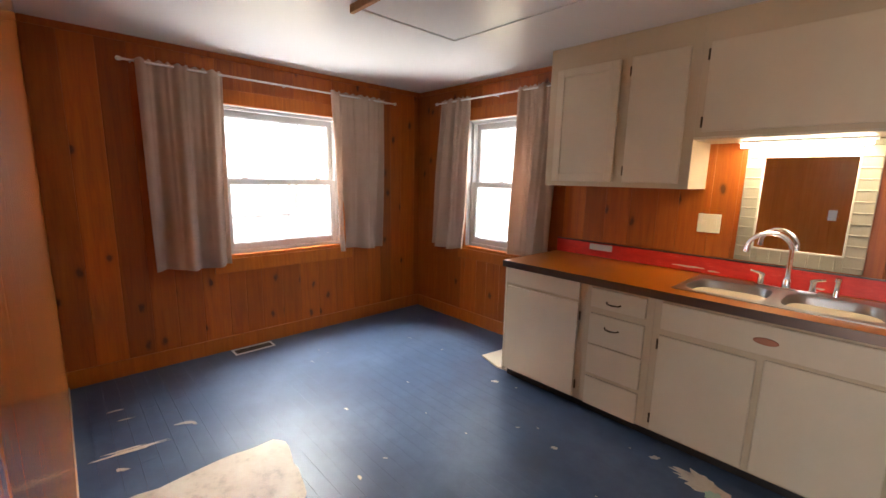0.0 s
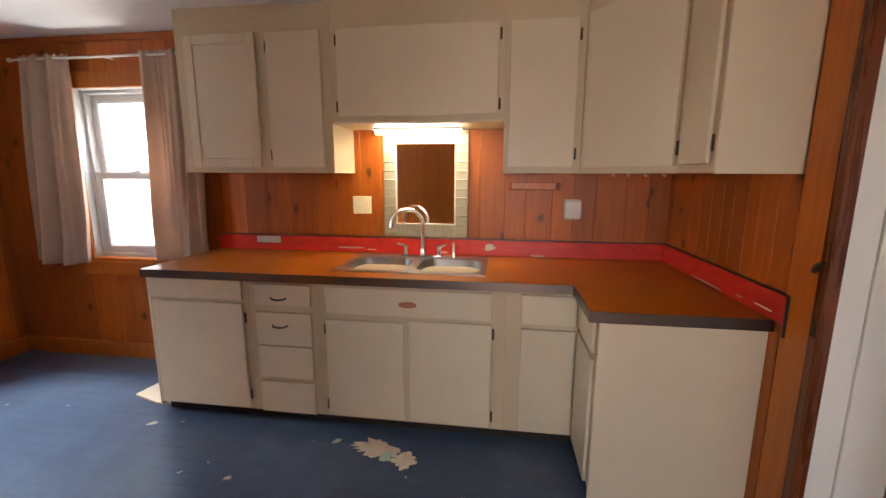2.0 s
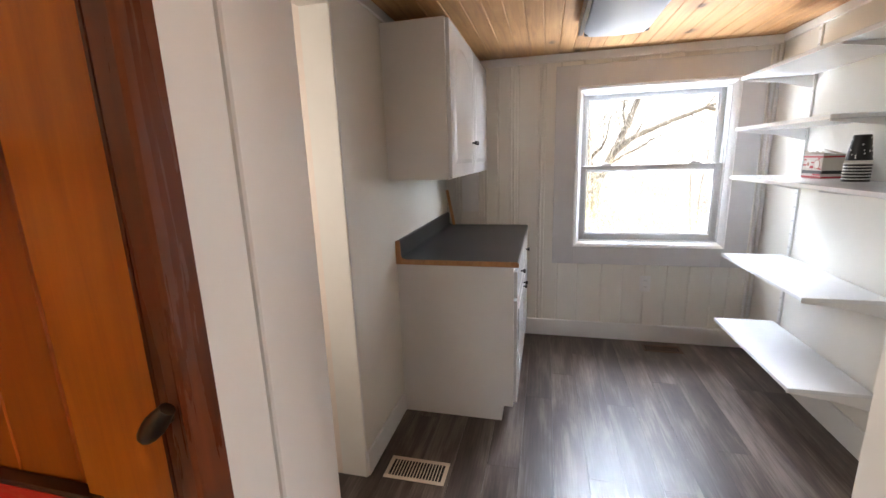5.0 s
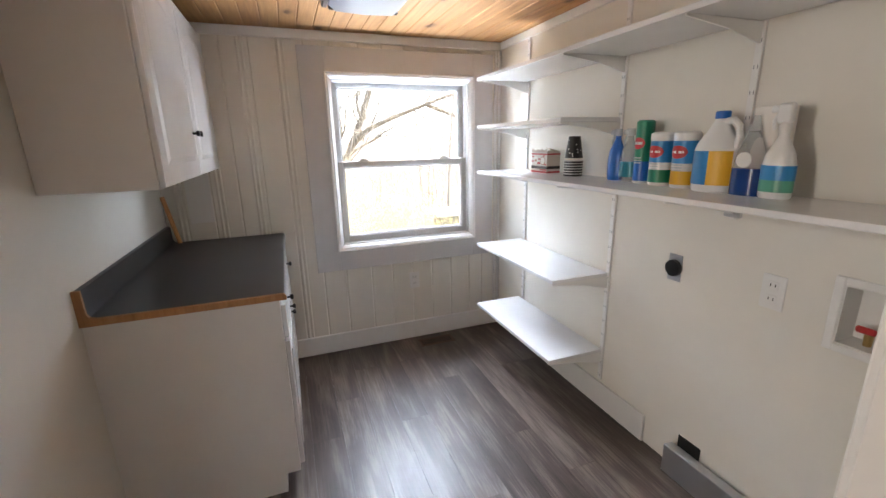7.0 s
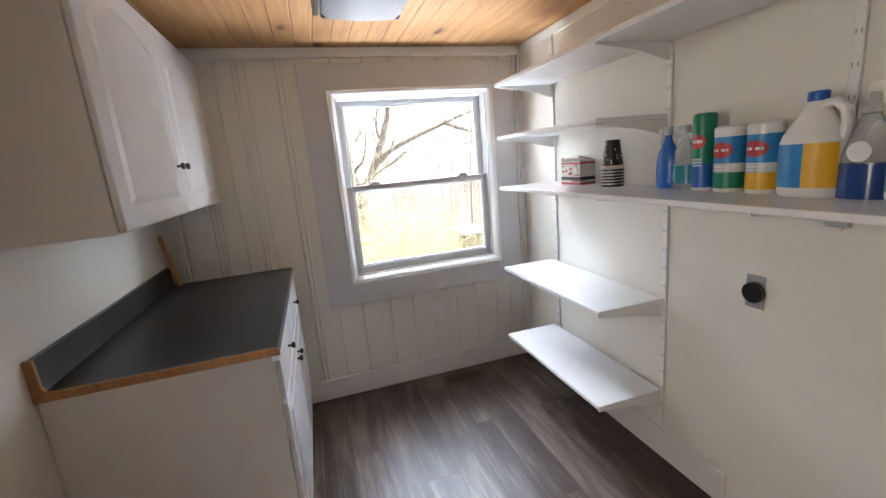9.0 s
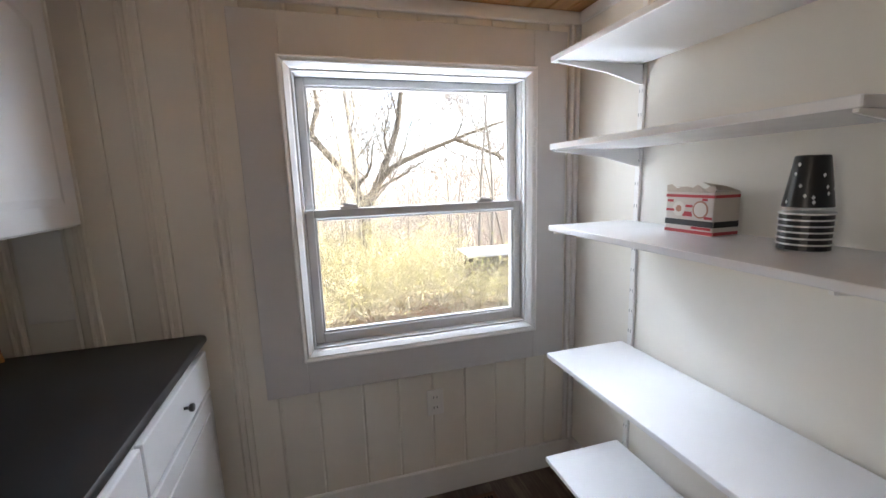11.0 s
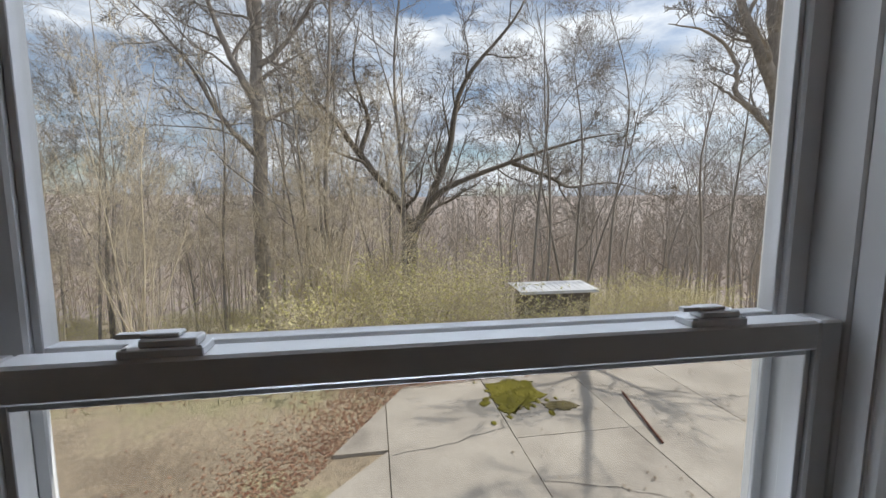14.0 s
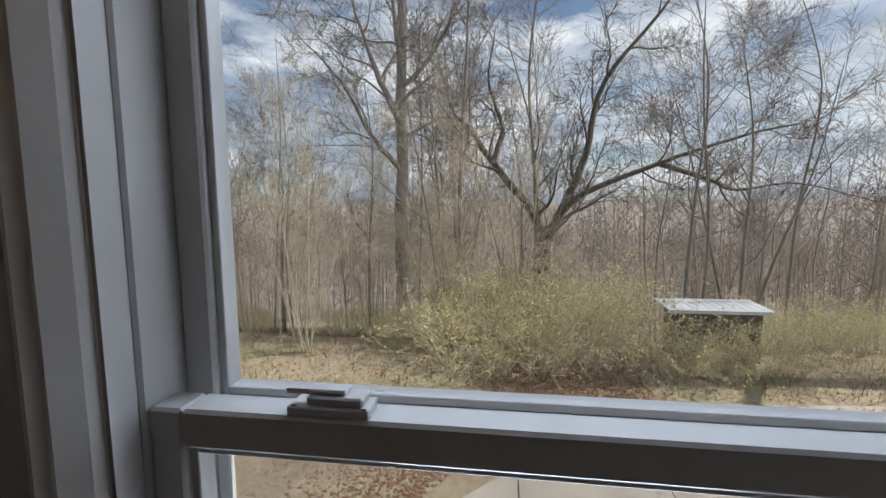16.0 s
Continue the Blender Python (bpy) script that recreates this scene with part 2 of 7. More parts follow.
def red_mat():
    m, n, l, b = material("red_paint", 0.35)
    mp = coords(n, l, (1, 1, 3), False)
    a = tex_noise(n, l, mp, 9.0, 7.0, 0.7)
    r = ramp(n, [(0.30, (0.50, 0.016, 0.012)), (0.60, (0.64, 0.032, 0.020)), (0.72, (0.66, 0.12, 0.07))])
    l.new(a.outputs["Fac"], r.inputs["Fac"])
    l.new(r.outputs["Color"], b.inputs["Base Color"])
    return m


def blue_floor_mat():
    """Slate-blue floor paint, worn in places."""
    m, n, l, b = material("blue_floor_paint", 0.36)
    mp = coords(n, l, (1, 1, 1))
    geo = n.new("ShaderNodeNewGeometry")
    a = n.new("ShaderNodeTexNoise")
    a.inputs["Scale"].default_value, a.inputs["Detail"].default_value, a.inputs["Roughness"].default_value = 1.5, 9.0, 0.68
    l.new(geo.outputs["Position"], a.inputs["Vector"])
    r = ramp(n, [(0.30, (0.034, 0.056, 0.104)), (0.5, (0.054, 0.086, 0.150)), (0.68, (0.092, 0.135, 0.210))])
    l.new(a.outputs["Fac"], r.inputs["Fac"])
    w = tex_noise(n, l, mp, 5.0, 9.0, 0.75)
    wr = ramp(n, [(0.70, (0, 0, 0)), (0.76, (1, 1, 1))])
    l.new(w.outputs["Fac"], wr.inputs["Fac"])
    mx = n.new("ShaderNodeMixRGB")
    mx.inputs["Color2"].default_value = (0.42, 0.44, 0.47, 1)
    l.new(wr.outputs["Color"], mx.inputs["Fac"])
    l.new(r.outputs["Color"], mx.inputs["Color1"])
    l.new(mx.outputs["Color"], b.inputs["Base Color"])
    rough_from(n, l, b, a.outputs["Fac"], 0.28, 0.5)
    f = tex_noise(n, l, coords(n, l, (3, 40, 3)), 4.0, 4.0)
    add_bump(n, l, b, f.outputs["Fac"], 0.12, 0.002)
    return m


def vinyl_plank_mat():
    """Wood-look planks: smoky broad patches under fine streaks along x."""
    m, n, l, b = material("grey_brown_vinyl_plank", 0.3)
    broad = tex_noise(n, l, coords(n, l, (1.3, 7.0, 1)), 1.5, 4.0, 0.55, 0.4)
    fine = tex_noise(n, l, coords(n, l, (2.2, 60, 1)), 2.0, 7.0, 0.7, 0.2)
    mixv = n.new("ShaderNodeMixRGB")
    mixv.inputs["Fac"].default_value = 0.40
    l.new(broad.outputs["Fac"], mixv.inputs["Color1"])
    l.new(fine.outputs["Fac"], mixv.inputs["Color2"])
    r = ramp(n, [(0.34, (0.028, 0.019, 0.015)), (0.5, (0.080, 0.056, 0.045)), (0.64, (0.19, 0.148, 0.125))])
    l.new(mixv.outputs["Color"], r.inputs["Fac"])
    info = n.new("ShaderNodeObjectInfo")
    hsv = n.new("ShaderNodeHueSaturation")
    mr = n.new("ShaderNodeMapRange")
    mr.inputs["To Min"].default_value, mr.inputs["To Max"].default_value = 0.85, 1.2
    l.new(info.outputs["Random"], mr.inputs["Value"])
    l.new(mr.outputs[0], hsv.inputs["Value"])
    l.new(r.outputs["Color"], hsv.inputs["Color"])
    l.new(hsv.outputs["Color"], b.inputs["Base Color"])
    rough_from(n, l, b, fine.outputs["Fac"], 0.24, 0.42)
    add_bump(n, l, b, fine.outputs["Fac"], 0.08, 0.001)
    return m


def worn_patch_mat():
    m, n, l, b = material("bare_floor_patch", 0.6)
    mp = coords(n, l, (1, 1, 1))
    a = tex_noise(n, l, mp, 12.0, 8.0, 0.7)
    r = ramp(n, [(0.28, (0.42, 0.34, 0.24)), (0.45, (0.66, 0.56, 0.42)), (0.7, (0.74, 0.66, 0.52))])
    l.new(a.outputs["Fac"], r.inputs["Fac"])
    l.new(r.outputs["Color"], b.inputs["Base Color"])
    add_bump(n, l, b, a.outputs["Fac"], 0.3, 0.002)
    return m


def glow(name, col, strength):
    m, n, l, b = material(name, 0.5)
    b.inputs["Base Color"].default_value = (0.8, 0.8, 0.8, 1)
    b.inputs["Emission Color"].default_value = (*col, 1)
    b.inputs["Emission Strength"].default_value = strength
    return m


GLASS, MIRROR = glass_mat(), mirror_mat()
CURTAIN = fabric("taupe_curtain_cloth", (0.62, 0.46, 0.36))
COUNTER, RED, BLUEFLOOR, LVP, PATCH = counter_mat(), red_mat(), blue_floor_mat(), vinyl_plank_mat(), worn_patch_mat()
TUBE = glow("lit_tube", (1.0, 0.86, 0.62), 3.0)


# ---- mesh helpers ----
def box(bm, x0, x1, y0, y1, z0, z1, bevel=0.0, seg=1):
    v = [bm.verts.new(c) for c in ((x0, y0, z0), (x1, y0, z0), (x1, y1, z0), (x0, y1, z0), (x0, y0, z1), (x1, y0, z1), (x1, y1, z1), (x0, y1, z1))]
    f = [bm.faces.new([v[i] for i in q]) for q in ((3, 2, 1, 0), (4, 5, 6, 7), (0, 1, 5, 4), (1, 2, 6, 5), (2, 3, 7, 6), (3, 0, 4, 7))]
    if bevel:
        e = {x for q in f for x in q.edges}
        bmesh.ops.bevel(bm, geom=list(e), offset=bevel, segments=seg, affect='EDGES', profile=0.5)
    return bm


def boxed(*a, **k):
    return box(bmesh.new(), *a, **k)


def tube(bm, pts, radii, sides=10, cap=True):
    """A round bar along points, with its own radius at each."""
    pts = [Vector(p) for p in pts]
    if not isinstance(radii, (list, tuple)):
        radii = [radii] * len(pts)
    rings = []
    prev = None
    for i, p in enumerate(pts):
        d = (pts[min(i + 1, len(pts) - 1)] - pts[max(i - 1, 0)])
        if d.length < 1e-9:
            d = Vector((0, 0, 1))
        d.normalize()
        if prev is None:
            up = Vector((0, 0, 1)) if abs(d.z) < 0.9 else Vector((1, 0, 0))
            u = d.cross(up).normalized()
        else:
            u = (prev - d * prev.dot(d)).normalized()
        prev = u
        w = d.cross(u)
        rings.append([bm.verts.new(p + (u * math.cos(a) + w * math.sin(a)) * radii[i]) for a in (2 * math.pi * k / sides for k in range(sides))])
    for a, b in zip(rings, rings[1:]):
        for k in range(sides):
            bm.faces.new((a[k], a[(k + 1) % sides], b[(k + 1) % sides], b[k]))
    if cap:
        bm.faces.new(rings[0][::-1])
        bm.faces.new(rings[-1])
    return bm


def lathe(bm, cx, cy, prof, sides=20, sx=1.0, sy=1.0):
    """A turned shape from (radius, z) pairs; sx, sy flatten it."""
    rings = [[bm.verts.new((cx + r * sx * math.cos(2 * math.pi * k / sides), cy + r * sy * math.sin(2 * math.pi * k / sides), z)) for k in range(sides)] for r, z in prof]
    for a, b in zip(rings, rings[1:]):
        for k in range(sides):
            bm.faces.new((a[k], a[(k + 1) % sides], b[(k + 1) % sides], b[k]))
    bm.faces.new(rings[0][::-1])
    bm.faces.new(rings[-1])
    return bm


def prism(bm, outline, z0, z1):
    """An upright slab over an outline of (x, y)."""
    a = [bm.verts.new((x, y, z0)) for x, y in outline]
    b = [bm.verts.new((x, y, z1)) for x, y in outline]
    n = len(a)
    bm.faces.new(a[::-1])
    bm.faces.new(b)
    for i in range(n):
        bm.faces.new((a[i], a[(i + 1) % n], b[(i + 1) % n], b[i]))
    return bm


def finish(bm, name, mat, smooth):
    bmesh.ops.recalc_face_normals(bm, faces=bm.faces[:])
    me = bpy.data.meshes.new(name)
    bm.to_mesh(me)
    bm.free()
    me.materials.append(mat)
    if smooth:
        me.polygons.foreach_set("use_smooth", [True] * len(me.polygons))
        me.set_sharp_from_angle(angle=radians(38))
    return me


def spot(ob):
    """Where an object's origin stands in the world."""
    p = Vector(ob.location)
    while ob.parent:
        ob = ob.parent
        p = p + ob.location
    return p


def thing(name, at, label, category, group="", kind=""):
    ob = new(name)
    ob.location = at
    ob.empty_display_size = 0.05
    return tagged(ob, label, category, group, kind)


def part(name, bm, mat, parent, label="", smooth=False):
    """One mesh of a thing or of a part, given in world places."""
    p = spot(parent)
    bmesh.ops.translate(bm, verts=bm.verts[:], vec=-p)
    ob = new(name, finish(bm, name, mat, smooth))
    ob.parent = parent
    return tagged(ob, label)


def solid(name, bm, mat, label, category, group="", kind="", smooth=False):
    """A thing of one mesh, with its origin at the middle of its base."""
    c = np.array([v.co[:] for v in bm.verts])
    p = Vector(((c[:, 0].min() + c[:, 0].max()) / 2, (c[:, 1].min() + c[:, 1].max()) / 2, c[:, 2].min()))
    bmesh.ops.translate(bm, verts=bm.verts[:], vec=-p)
    ob = new(name, finish(bm, name, mat, smooth))
    ob.location = p
    return tagged(ob, label, category, group, kind)


def structure(name, bm, mat, label, category):
    return solid(name, bm, mat, label, category, kind="structure")


# ---- setting: kitchen and pantry shell ----
KX0, KX1, KY0, KY1, KH = -3.735, 1.15, -0.40, 2.715, 2.40
PX0, PX1, PY0, PY1, PH = 1.41, 4.045, -0.405, 1.79, 2.10
DOOR = (0.604, 1.395, 2.04)
W1 = (0.66, 1.72, 0.82, 2.03)
W2 = (-2.98, -2.20, 0.81, 2.05)
PW = (-0.15, 0.777, 0.775, 1.83)
ALC = (1.46, 2.31, 1.97)
SO = (-0.17, 0.95)
WBX = (1.755, 1.895, 0.832, 1.014)


def wall_boxes(bm, axis, p0, p1, a0, a1, z0, z1, holes):
    """A wall slab between p0 and p1 on its axis, running a0 to a1, with openings (b0, b1, h0, h1)."""
    def slab(b0, b1, h0, h1):
        if b1 - b0 > 1e-4 and h1 - h0 > 1e-4:
            if axis == "x":
                box(bm, p0, p1, b0, b1, h0, h1)
            else:
                box(bm, b0, b1, p0, p1, h0, h1)
    at = a0
    for b0, b1, h0, h1 in sorted(holes):
        slab(at, b0, z0, z1)
        slab(b0, b1, z0, h0)
        slab(b0, b1, h1, z1)
        at = b1
    slab(at, a1, z0, z1)
    return bm


BT = 0.016
wall_west = structure("wall_west", wall_boxes(bmesh.new(), "x", KX0 - 0.17, KX0 - BT, KY0 - 0.2, KY1 + 0.15, 0, KH, [W1]), PINE, "kitchen wall clad in varnished knotty pine boards", "wall")
wall_north = structure("wall_north", wall_boxes(bmesh.new(), "y", KY1 + BT, KY1 + 0.17, KX0 - BT, KX1 + BT, 0, KH, [W2]), PINE, "kitchen wall of varnished knotty pine behind the sink", "wall")
wall_south = structure("wall_south", wall_boxes(bmesh.new(), "y", KY0 - 0.15, KY0 - BT, KX0 - BT, KX1 + BT, 0, KH, [(SO[0], SO[1], 0, 2.08)]), PINE, "glossy varnished knotty pine wall with an open doorway", "wall")
wall_east = structure("wall_east", wall_boxes(bmesh.new(), "x", KX1 + BT, PX0, KY0 - 0.15, KY1 + 0.17, 0, KH, [(DOOR[0], DOOR[1], 0, DOOR[2])]), WALLWHITE, "partition wall, pine boards to the kitchen, white to the pantry", "wall")
pantry_wall_east = structure("wall_pantry_east", wall_boxes(bmesh.new(), "x", PX1 + 0.012, PX1 + 0.15, PY0 - 0.15, PY1 + 0.15, 0, KH, [PW]), WALLWHITE, "white painted board wall round the pantry window", "wall")
pantry_wall_south = structure("wall_pantry_south", wall_boxes(bmesh.new(), "y", PY0 - 0.15, PY0, PX0, PX1 + 0.012, 0, KH, [WBX]), WALLWHITE, "plain off-white plaster wall behind the shelves", "wall")
pantry_wall_north = structure("wall_pantry_north", wall_boxes(bmesh.new(), "y", PY1, PY1 + 0.12, PX0, PX1 + 0.012, 0, KH, [(ALC[0], ALC[1], 0, ALC[2])]), WALLWHITE, "off-white pantry wall with an open recess", "wall")
structure("wall_recess_east", boxed(ALC[1], ALC[1] + 0.1, PY1 + 0.12, 2.9, 0, KH), WARM_TINT, "recess wall with warm light in its colour", "wall")
structure("wall_recess_west", boxed(PX0, PX0 + 0.05, PY1 + 0.12, 2.9, 0, KH), WARM_TINT, "recess wall with warm light in its colour", "wall")
structure("wall_recess_north", boxed(PX0, ALC[1] + 0.1, 2.9, 3.0, 0, KH), WARM_TINT, "recess back wall with warm light in its colour", "wall")
structure("ceiling_recess", boxed(PX0, ALC[1] + 0.1, PY1, 3.0, KH, KH + 0.1), CEILWHITE, "plain ceiling of the recess", "ceiling")
kitchen_ceiling = structure("ceiling", boxed(KX0 - 0.17, PX0 - 0.05, KY0 - 0.15, KY1 + 0.17, KH, KH + 0.12), CEILWHITE, "glossy white painted ceiling", "ceiling")
kitchen_floor = structure("floor", boxed(KX0 - 0.17, PX0 - 0.13, KY0 - 0.15, KY1 + 0.17, -0.2, -0.016), BLUEFLOOR, "worn slate-blue painted board floor", "floor")
pantry_floor = structure("floor_pantry", boxed(PX0 - 0.13, PX1 + 0.15, PY0 - 0.15, 3.0, -0.2, -0.008), LVP, "grey-brown wood-look plank floor", "floor")

# plain room behind the start, with its window opening
bm = bmesh.new()
wall_boxes(bm, "y", -3.1, -3.0, -1.6, 1.31, -0.02, KH, [(-0.35, 0.95, 0.70, 2.0)])
structure("wall_room_south", bm, WALLWHITE, "plain white wall of the room behind", "wall")
structure("wall_room_west", boxed(-1.7, -1.6, -3.1, KY0 - 0.15, -0.02, KH), WALLWHITE, "plain white wall of the room behind", "wall")
structure("wall_room_east", boxed(1.31, 1.41, -3.1, KY0 - 0.15, -0.02, KH), WALLWHITE, "plain white wall of the room behind", "wall")
structure("floor_room", boxed(-1.7, 1.41, -3.1, KY0 - 0.15, -0.2, -0.02), RAW_WOOD, "plain wooden floor of the room behind", "floor")
structure("ceiling_room", boxed(-1.7, 1.41, -3.1, KY0 - 0.15, KH, KH + 0.12), CEILWHITE, "plain white ceiling of the room behind", "ceiling")

# pantry ceiling: tongue-and-groove pine boards in one mesh
bm = bmesh.new()
y = PY0 - 0.02
while y < PY1 + 0.02:
    w = 0.092
    v = [bm.verts.new((x, yy, zz)) for x in (PX0 - 0.02, PX1 + 0.03) for yy, zz in ((y, PH + 0.02), (y, PH + 0.005), (y + 0.005, PH), (y + w - 0.005, PH), (y + w, PH + 0.005), (y + w, PH + 0.02))]
    for k in range(6):
        bm.faces.new((v[k], v[(k + 1) % 6], v[6 + (k + 1) % 6], v[6 + k]))
    y += w
box(bm, PX0 - 0.02, PX1 + 0.03, PY0 - 0.02, PY1 + 0.02, PH + 0.02, PH + 0.12)
structure("ceiling_pantry", bm, CEDAR, "knotty pine tongue-and-groove ceiling", "ceiling")

# ---- kitchen window frames, trim and doorway ----
def window_unit(name, side, at, a0, a1, z0, z1, depth, label, e=0.03, s=0.042, rails=(0.055, 0.04, 0.034, 0.05)):
    """A white double-hung window. side: the way its inner face looks; at: the inner plane of the lower sash."""
    sgn = {"+x": -1, "-y": 1, "-x": 1}[side]
    ax = side[1]

    def bx(b0, b1, d0, d1, h0, h1, bev=0.003):
        lo, hi = sorted((at + sgn * d0, at + sgn * d1))
        if ax == "x":
            return boxed(lo, hi, b0, b1, h0, h1, bevel=bev)
        return boxed(b0, b1, lo, hi, h0, h1, bevel=bev)
    base = (at, (a0 + a1) / 2, z0) if ax == "x" else ((a0 + a1) / 2, at, z0)
    w = thing(name, base, label, "window", kind="structure")
    zm = z0 + (z1 - z0) * 0.504
    for nm, q in (("frame_side", (a0, a0 + e, 0.0, depth, z0, z1)), ("frame_side", (a1 - e, a1, 0.0, depth, z0, z1)), ("frame_head", (a0 + e, a1 - e, 0.0, depth, z1 - e, z1)), ("frame_sill", (a0 + e, a1 - e, -0.005, depth, z0, z0 + e))):
        part(nm, bx(*q), VINYL, w)
    for nm, d0, h0, h1, t, bt, tp in (("lower_sash", 0.004, z0 + e, zm + 0.018, 0.036, rails[0], rails[1]), ("upper_sash", 0.050, zm - 0.016, z1 - e, 0.036, rails[2], rails[3])):
        b0, b1 = a0 + e, a1 - e
        sash = part(nm, bx(b0, b0 + s, d0, d0 + t, h0, h1), VINYL, w)
        part("stile", bx(b1 - s, b1, d0, d0 + t, h0, h1), VINYL, sash)
        part("bottom_rail", bx(b0 + s, b1 - s, d0, d0 + t, h0, h0 + bt), VINYL, sash)
        part("top_rail", bx(b0 + s, b1 - s, d0, d0 + t, h1 - tp, h1), VINYL, sash)
        # glazing bead: a thin raised step round the pane
        for q in ((b0 + s, b0 + s + 0.008, h0 + bt, h1 - tp), (b1 - s - 0.008, b1 - s, h0 + bt, h1 - tp), (b0 + s + 0.008, b1 - s - 0.008, h0 + bt, h0 + bt + 0.008), (b0 + s + 0.008, b1 - s - 0.008, h1 - tp - 0.008, h1 - tp)):
            part("glazing_bead", bx(q[0], q[1], d0 + 0.008, d0 + t - 0.006, q[2], q[3], 0.001), VINYL, sash)
        pane = part("pane", bx(b0 + s + 0.002, b1 - s - 0.002, d0 + t * 0.5 - 0.002, d0 + t * 0.5 + 0.002, h0 + bt + 0.002, h1 - tp - 0.002, 0), GLASS, sash, "clear glass pane")
        pane.visible_shadow = False
    for f in (0.19, 0.81) if a1 - a0 > 0.85 else (0.5,):
        c = a0 + (a1 - a0) * f
        lock = part("sash_lock", bx(c - 0.036, c + 0.036, 0.006, 0.034, zm + 0.018, zm + 0.026, 0.001), VINYL, w, "grey-white cam lock on the meeting rail")
        part("lock_body", bx(c - 0.030, c + 0.020, 0.010, 0.031, zm + 0.026, zm + 0.034, 0.0015), VINYL, lock)
        lever = bx(c - 0.014, c + 0.020, 0.014, 0.029, zm + 0.0345, zm + 0.0385, 0.0012)
        if ax == "x":
            lo, hi = sorted((at + sgn * 0.015, at + sgn * 0.023))
            box(lever, lo, hi, c + 0.018, c + 0.040, zm + 0.034, zm + 0.0385)
        part("lock_lever", lever, VINYL, lock)
        for dy in (-0.032, 0.030):
            part("screw", bx(c + dy - 0.002, c + dy + 0.002, 0.0075, 0.0095, zm + 0.0262, zm + 0.0275, 0), GALV, lock)
    return w


window_unit("window_1", "+x", KX0 - 0.055, W1[0], W1[1], W1[2], W1[3], 0.10, "white double-hung kitchen window looking out on a deck rail")
window_unit("window_2", "-y", KY1 + 0.055, W2[0], W2[1], W2[2], W2[3], 0.10, "narrow white double-hung window beside the kitchen sink")
window_unit("window_3", "-x", PX1 + 0.024, PW[0], PW[1], PW[2], PW[3], 0.10, "white double-hung pantry window looking out on bare woods", 0.008, 0.033, (0.042, 0.036, 0.024, 0.030))


def screen_mat():
    """Fine dark mesh: most of the light passes between the wires."""
    m, n, l, b = material("insect_mesh", 0.7)
    b.inputs["Base Color"].default_value = (0.16, 0.16, 0.165, 1)
    tr = n.new("ShaderNodeBsdfTransparent")
    mx = n.new("ShaderNodeMixShader")
    mx.inputs["Fac"].default_value = 0.14
    l.new(tr.outputs[0], mx.inputs[1])
    l.new(b.outputs[0], mx.inputs[2])
    l.new(mx.outputs[0], n["Material Output"].inputs["Surface"])
    return m


scr = thing("insect_screen", (PX1 + 0.115, (PW[0] + PW[1]) / 2, PW[2] + 0.01), "fine grey insect screen outside the lower sash", "screen")
mesh_ob = part("mesh", boxed(PX1 + 0.1150, PX1 + 0.1154, PW[0] + 0.024, PW[1] - 0.024, PW[2] + 0.024, 1.29), screen_mat(), scr, "fine dark mesh")
mesh_ob.visible_shadow = False
for q in ((PW[0] + 0.009, PW[0] + 0.024, PW[2] + 0.010, 1.304), (PW[1] - 0.024, PW[1] - 0.009, PW[2] + 0.010, 1.304), (PW[0] + 0.024, PW[1] - 0.024, PW[2] + 0.010, PW[2] + 0.024), (PW[0] + 0.024, PW[1] - 0.024, 1.290, 1.304)):
    part("frame", boxed(PX1 + 0.110, PX1 + 0.119, *q, bevel=0.002), VINYL, scr)


def trim(name, bm, mat, label):
    return structure(name, bm, mat, label, "trim")


# varnished casings of the two kitchen windows
bm = bmesh.new()
box(bm, KX0, KX0 + 0.018, W1[0] - 0.09, W1[1] + 0.09, W1[3], W1[3] + 0.11, bevel=0.002)
box(bm, KX0, KX0 + 0.016, W1[0] - 0.09, W1[0], W1[2] - 0.03, W1[3], bevel=0.002)
box(bm, KX0, KX0 + 0.016, W1[1], W1[1] + 0.09, W1[2] - 0.03, W1[3], bevel=0.002)
box(bm, KX0, KX0 + 0.018, W1[0] - 0.10, W1[1] + 0.12, W1[2] - 0.145, W1[2] - 0.03, bevel=0.002)
box(bm, KX0 - 0.05, KX0 + 0.012, W1[0], W1[1], W1[2] - 0.029, W1[2] - 0.002)
trim("trim_window_west", bm, PINE_TRIM, "varnished pine casing round the kitchen window")
bm = bmesh.new()
box(bm, W2[0] - 0.07, W2[1] + 0.09, KY1 - 0.018, KY1, W2[3], W2[3] + 0.11, bevel=0.002)
box(bm, W2[0] - 0.07, W2[0], KY1 - 0.016, KY1, W2[2] - 0.03, W2[3], bevel=0.002)
box(bm, W2[1], W2[1] + 0.09, KY1 - 0.016, KY1, W2[2] - 0.03, W2[3], bevel=0.002)
box(bm, W2[0] - 0.09, W2[1] + 0.10, KY1 - 0.018, KY1, W2[2] - 0.13, W2[2] - 0.03, bevel=0.002)
box(bm, W2[0], W2[1], KY1 - 0.012, KY1 + 0.05, W2[2] - 0.029, W2[2] - 0.002)
trim("trim_window_north", bm, PINE_TRIM, "varnished pine casing round the narrow window")
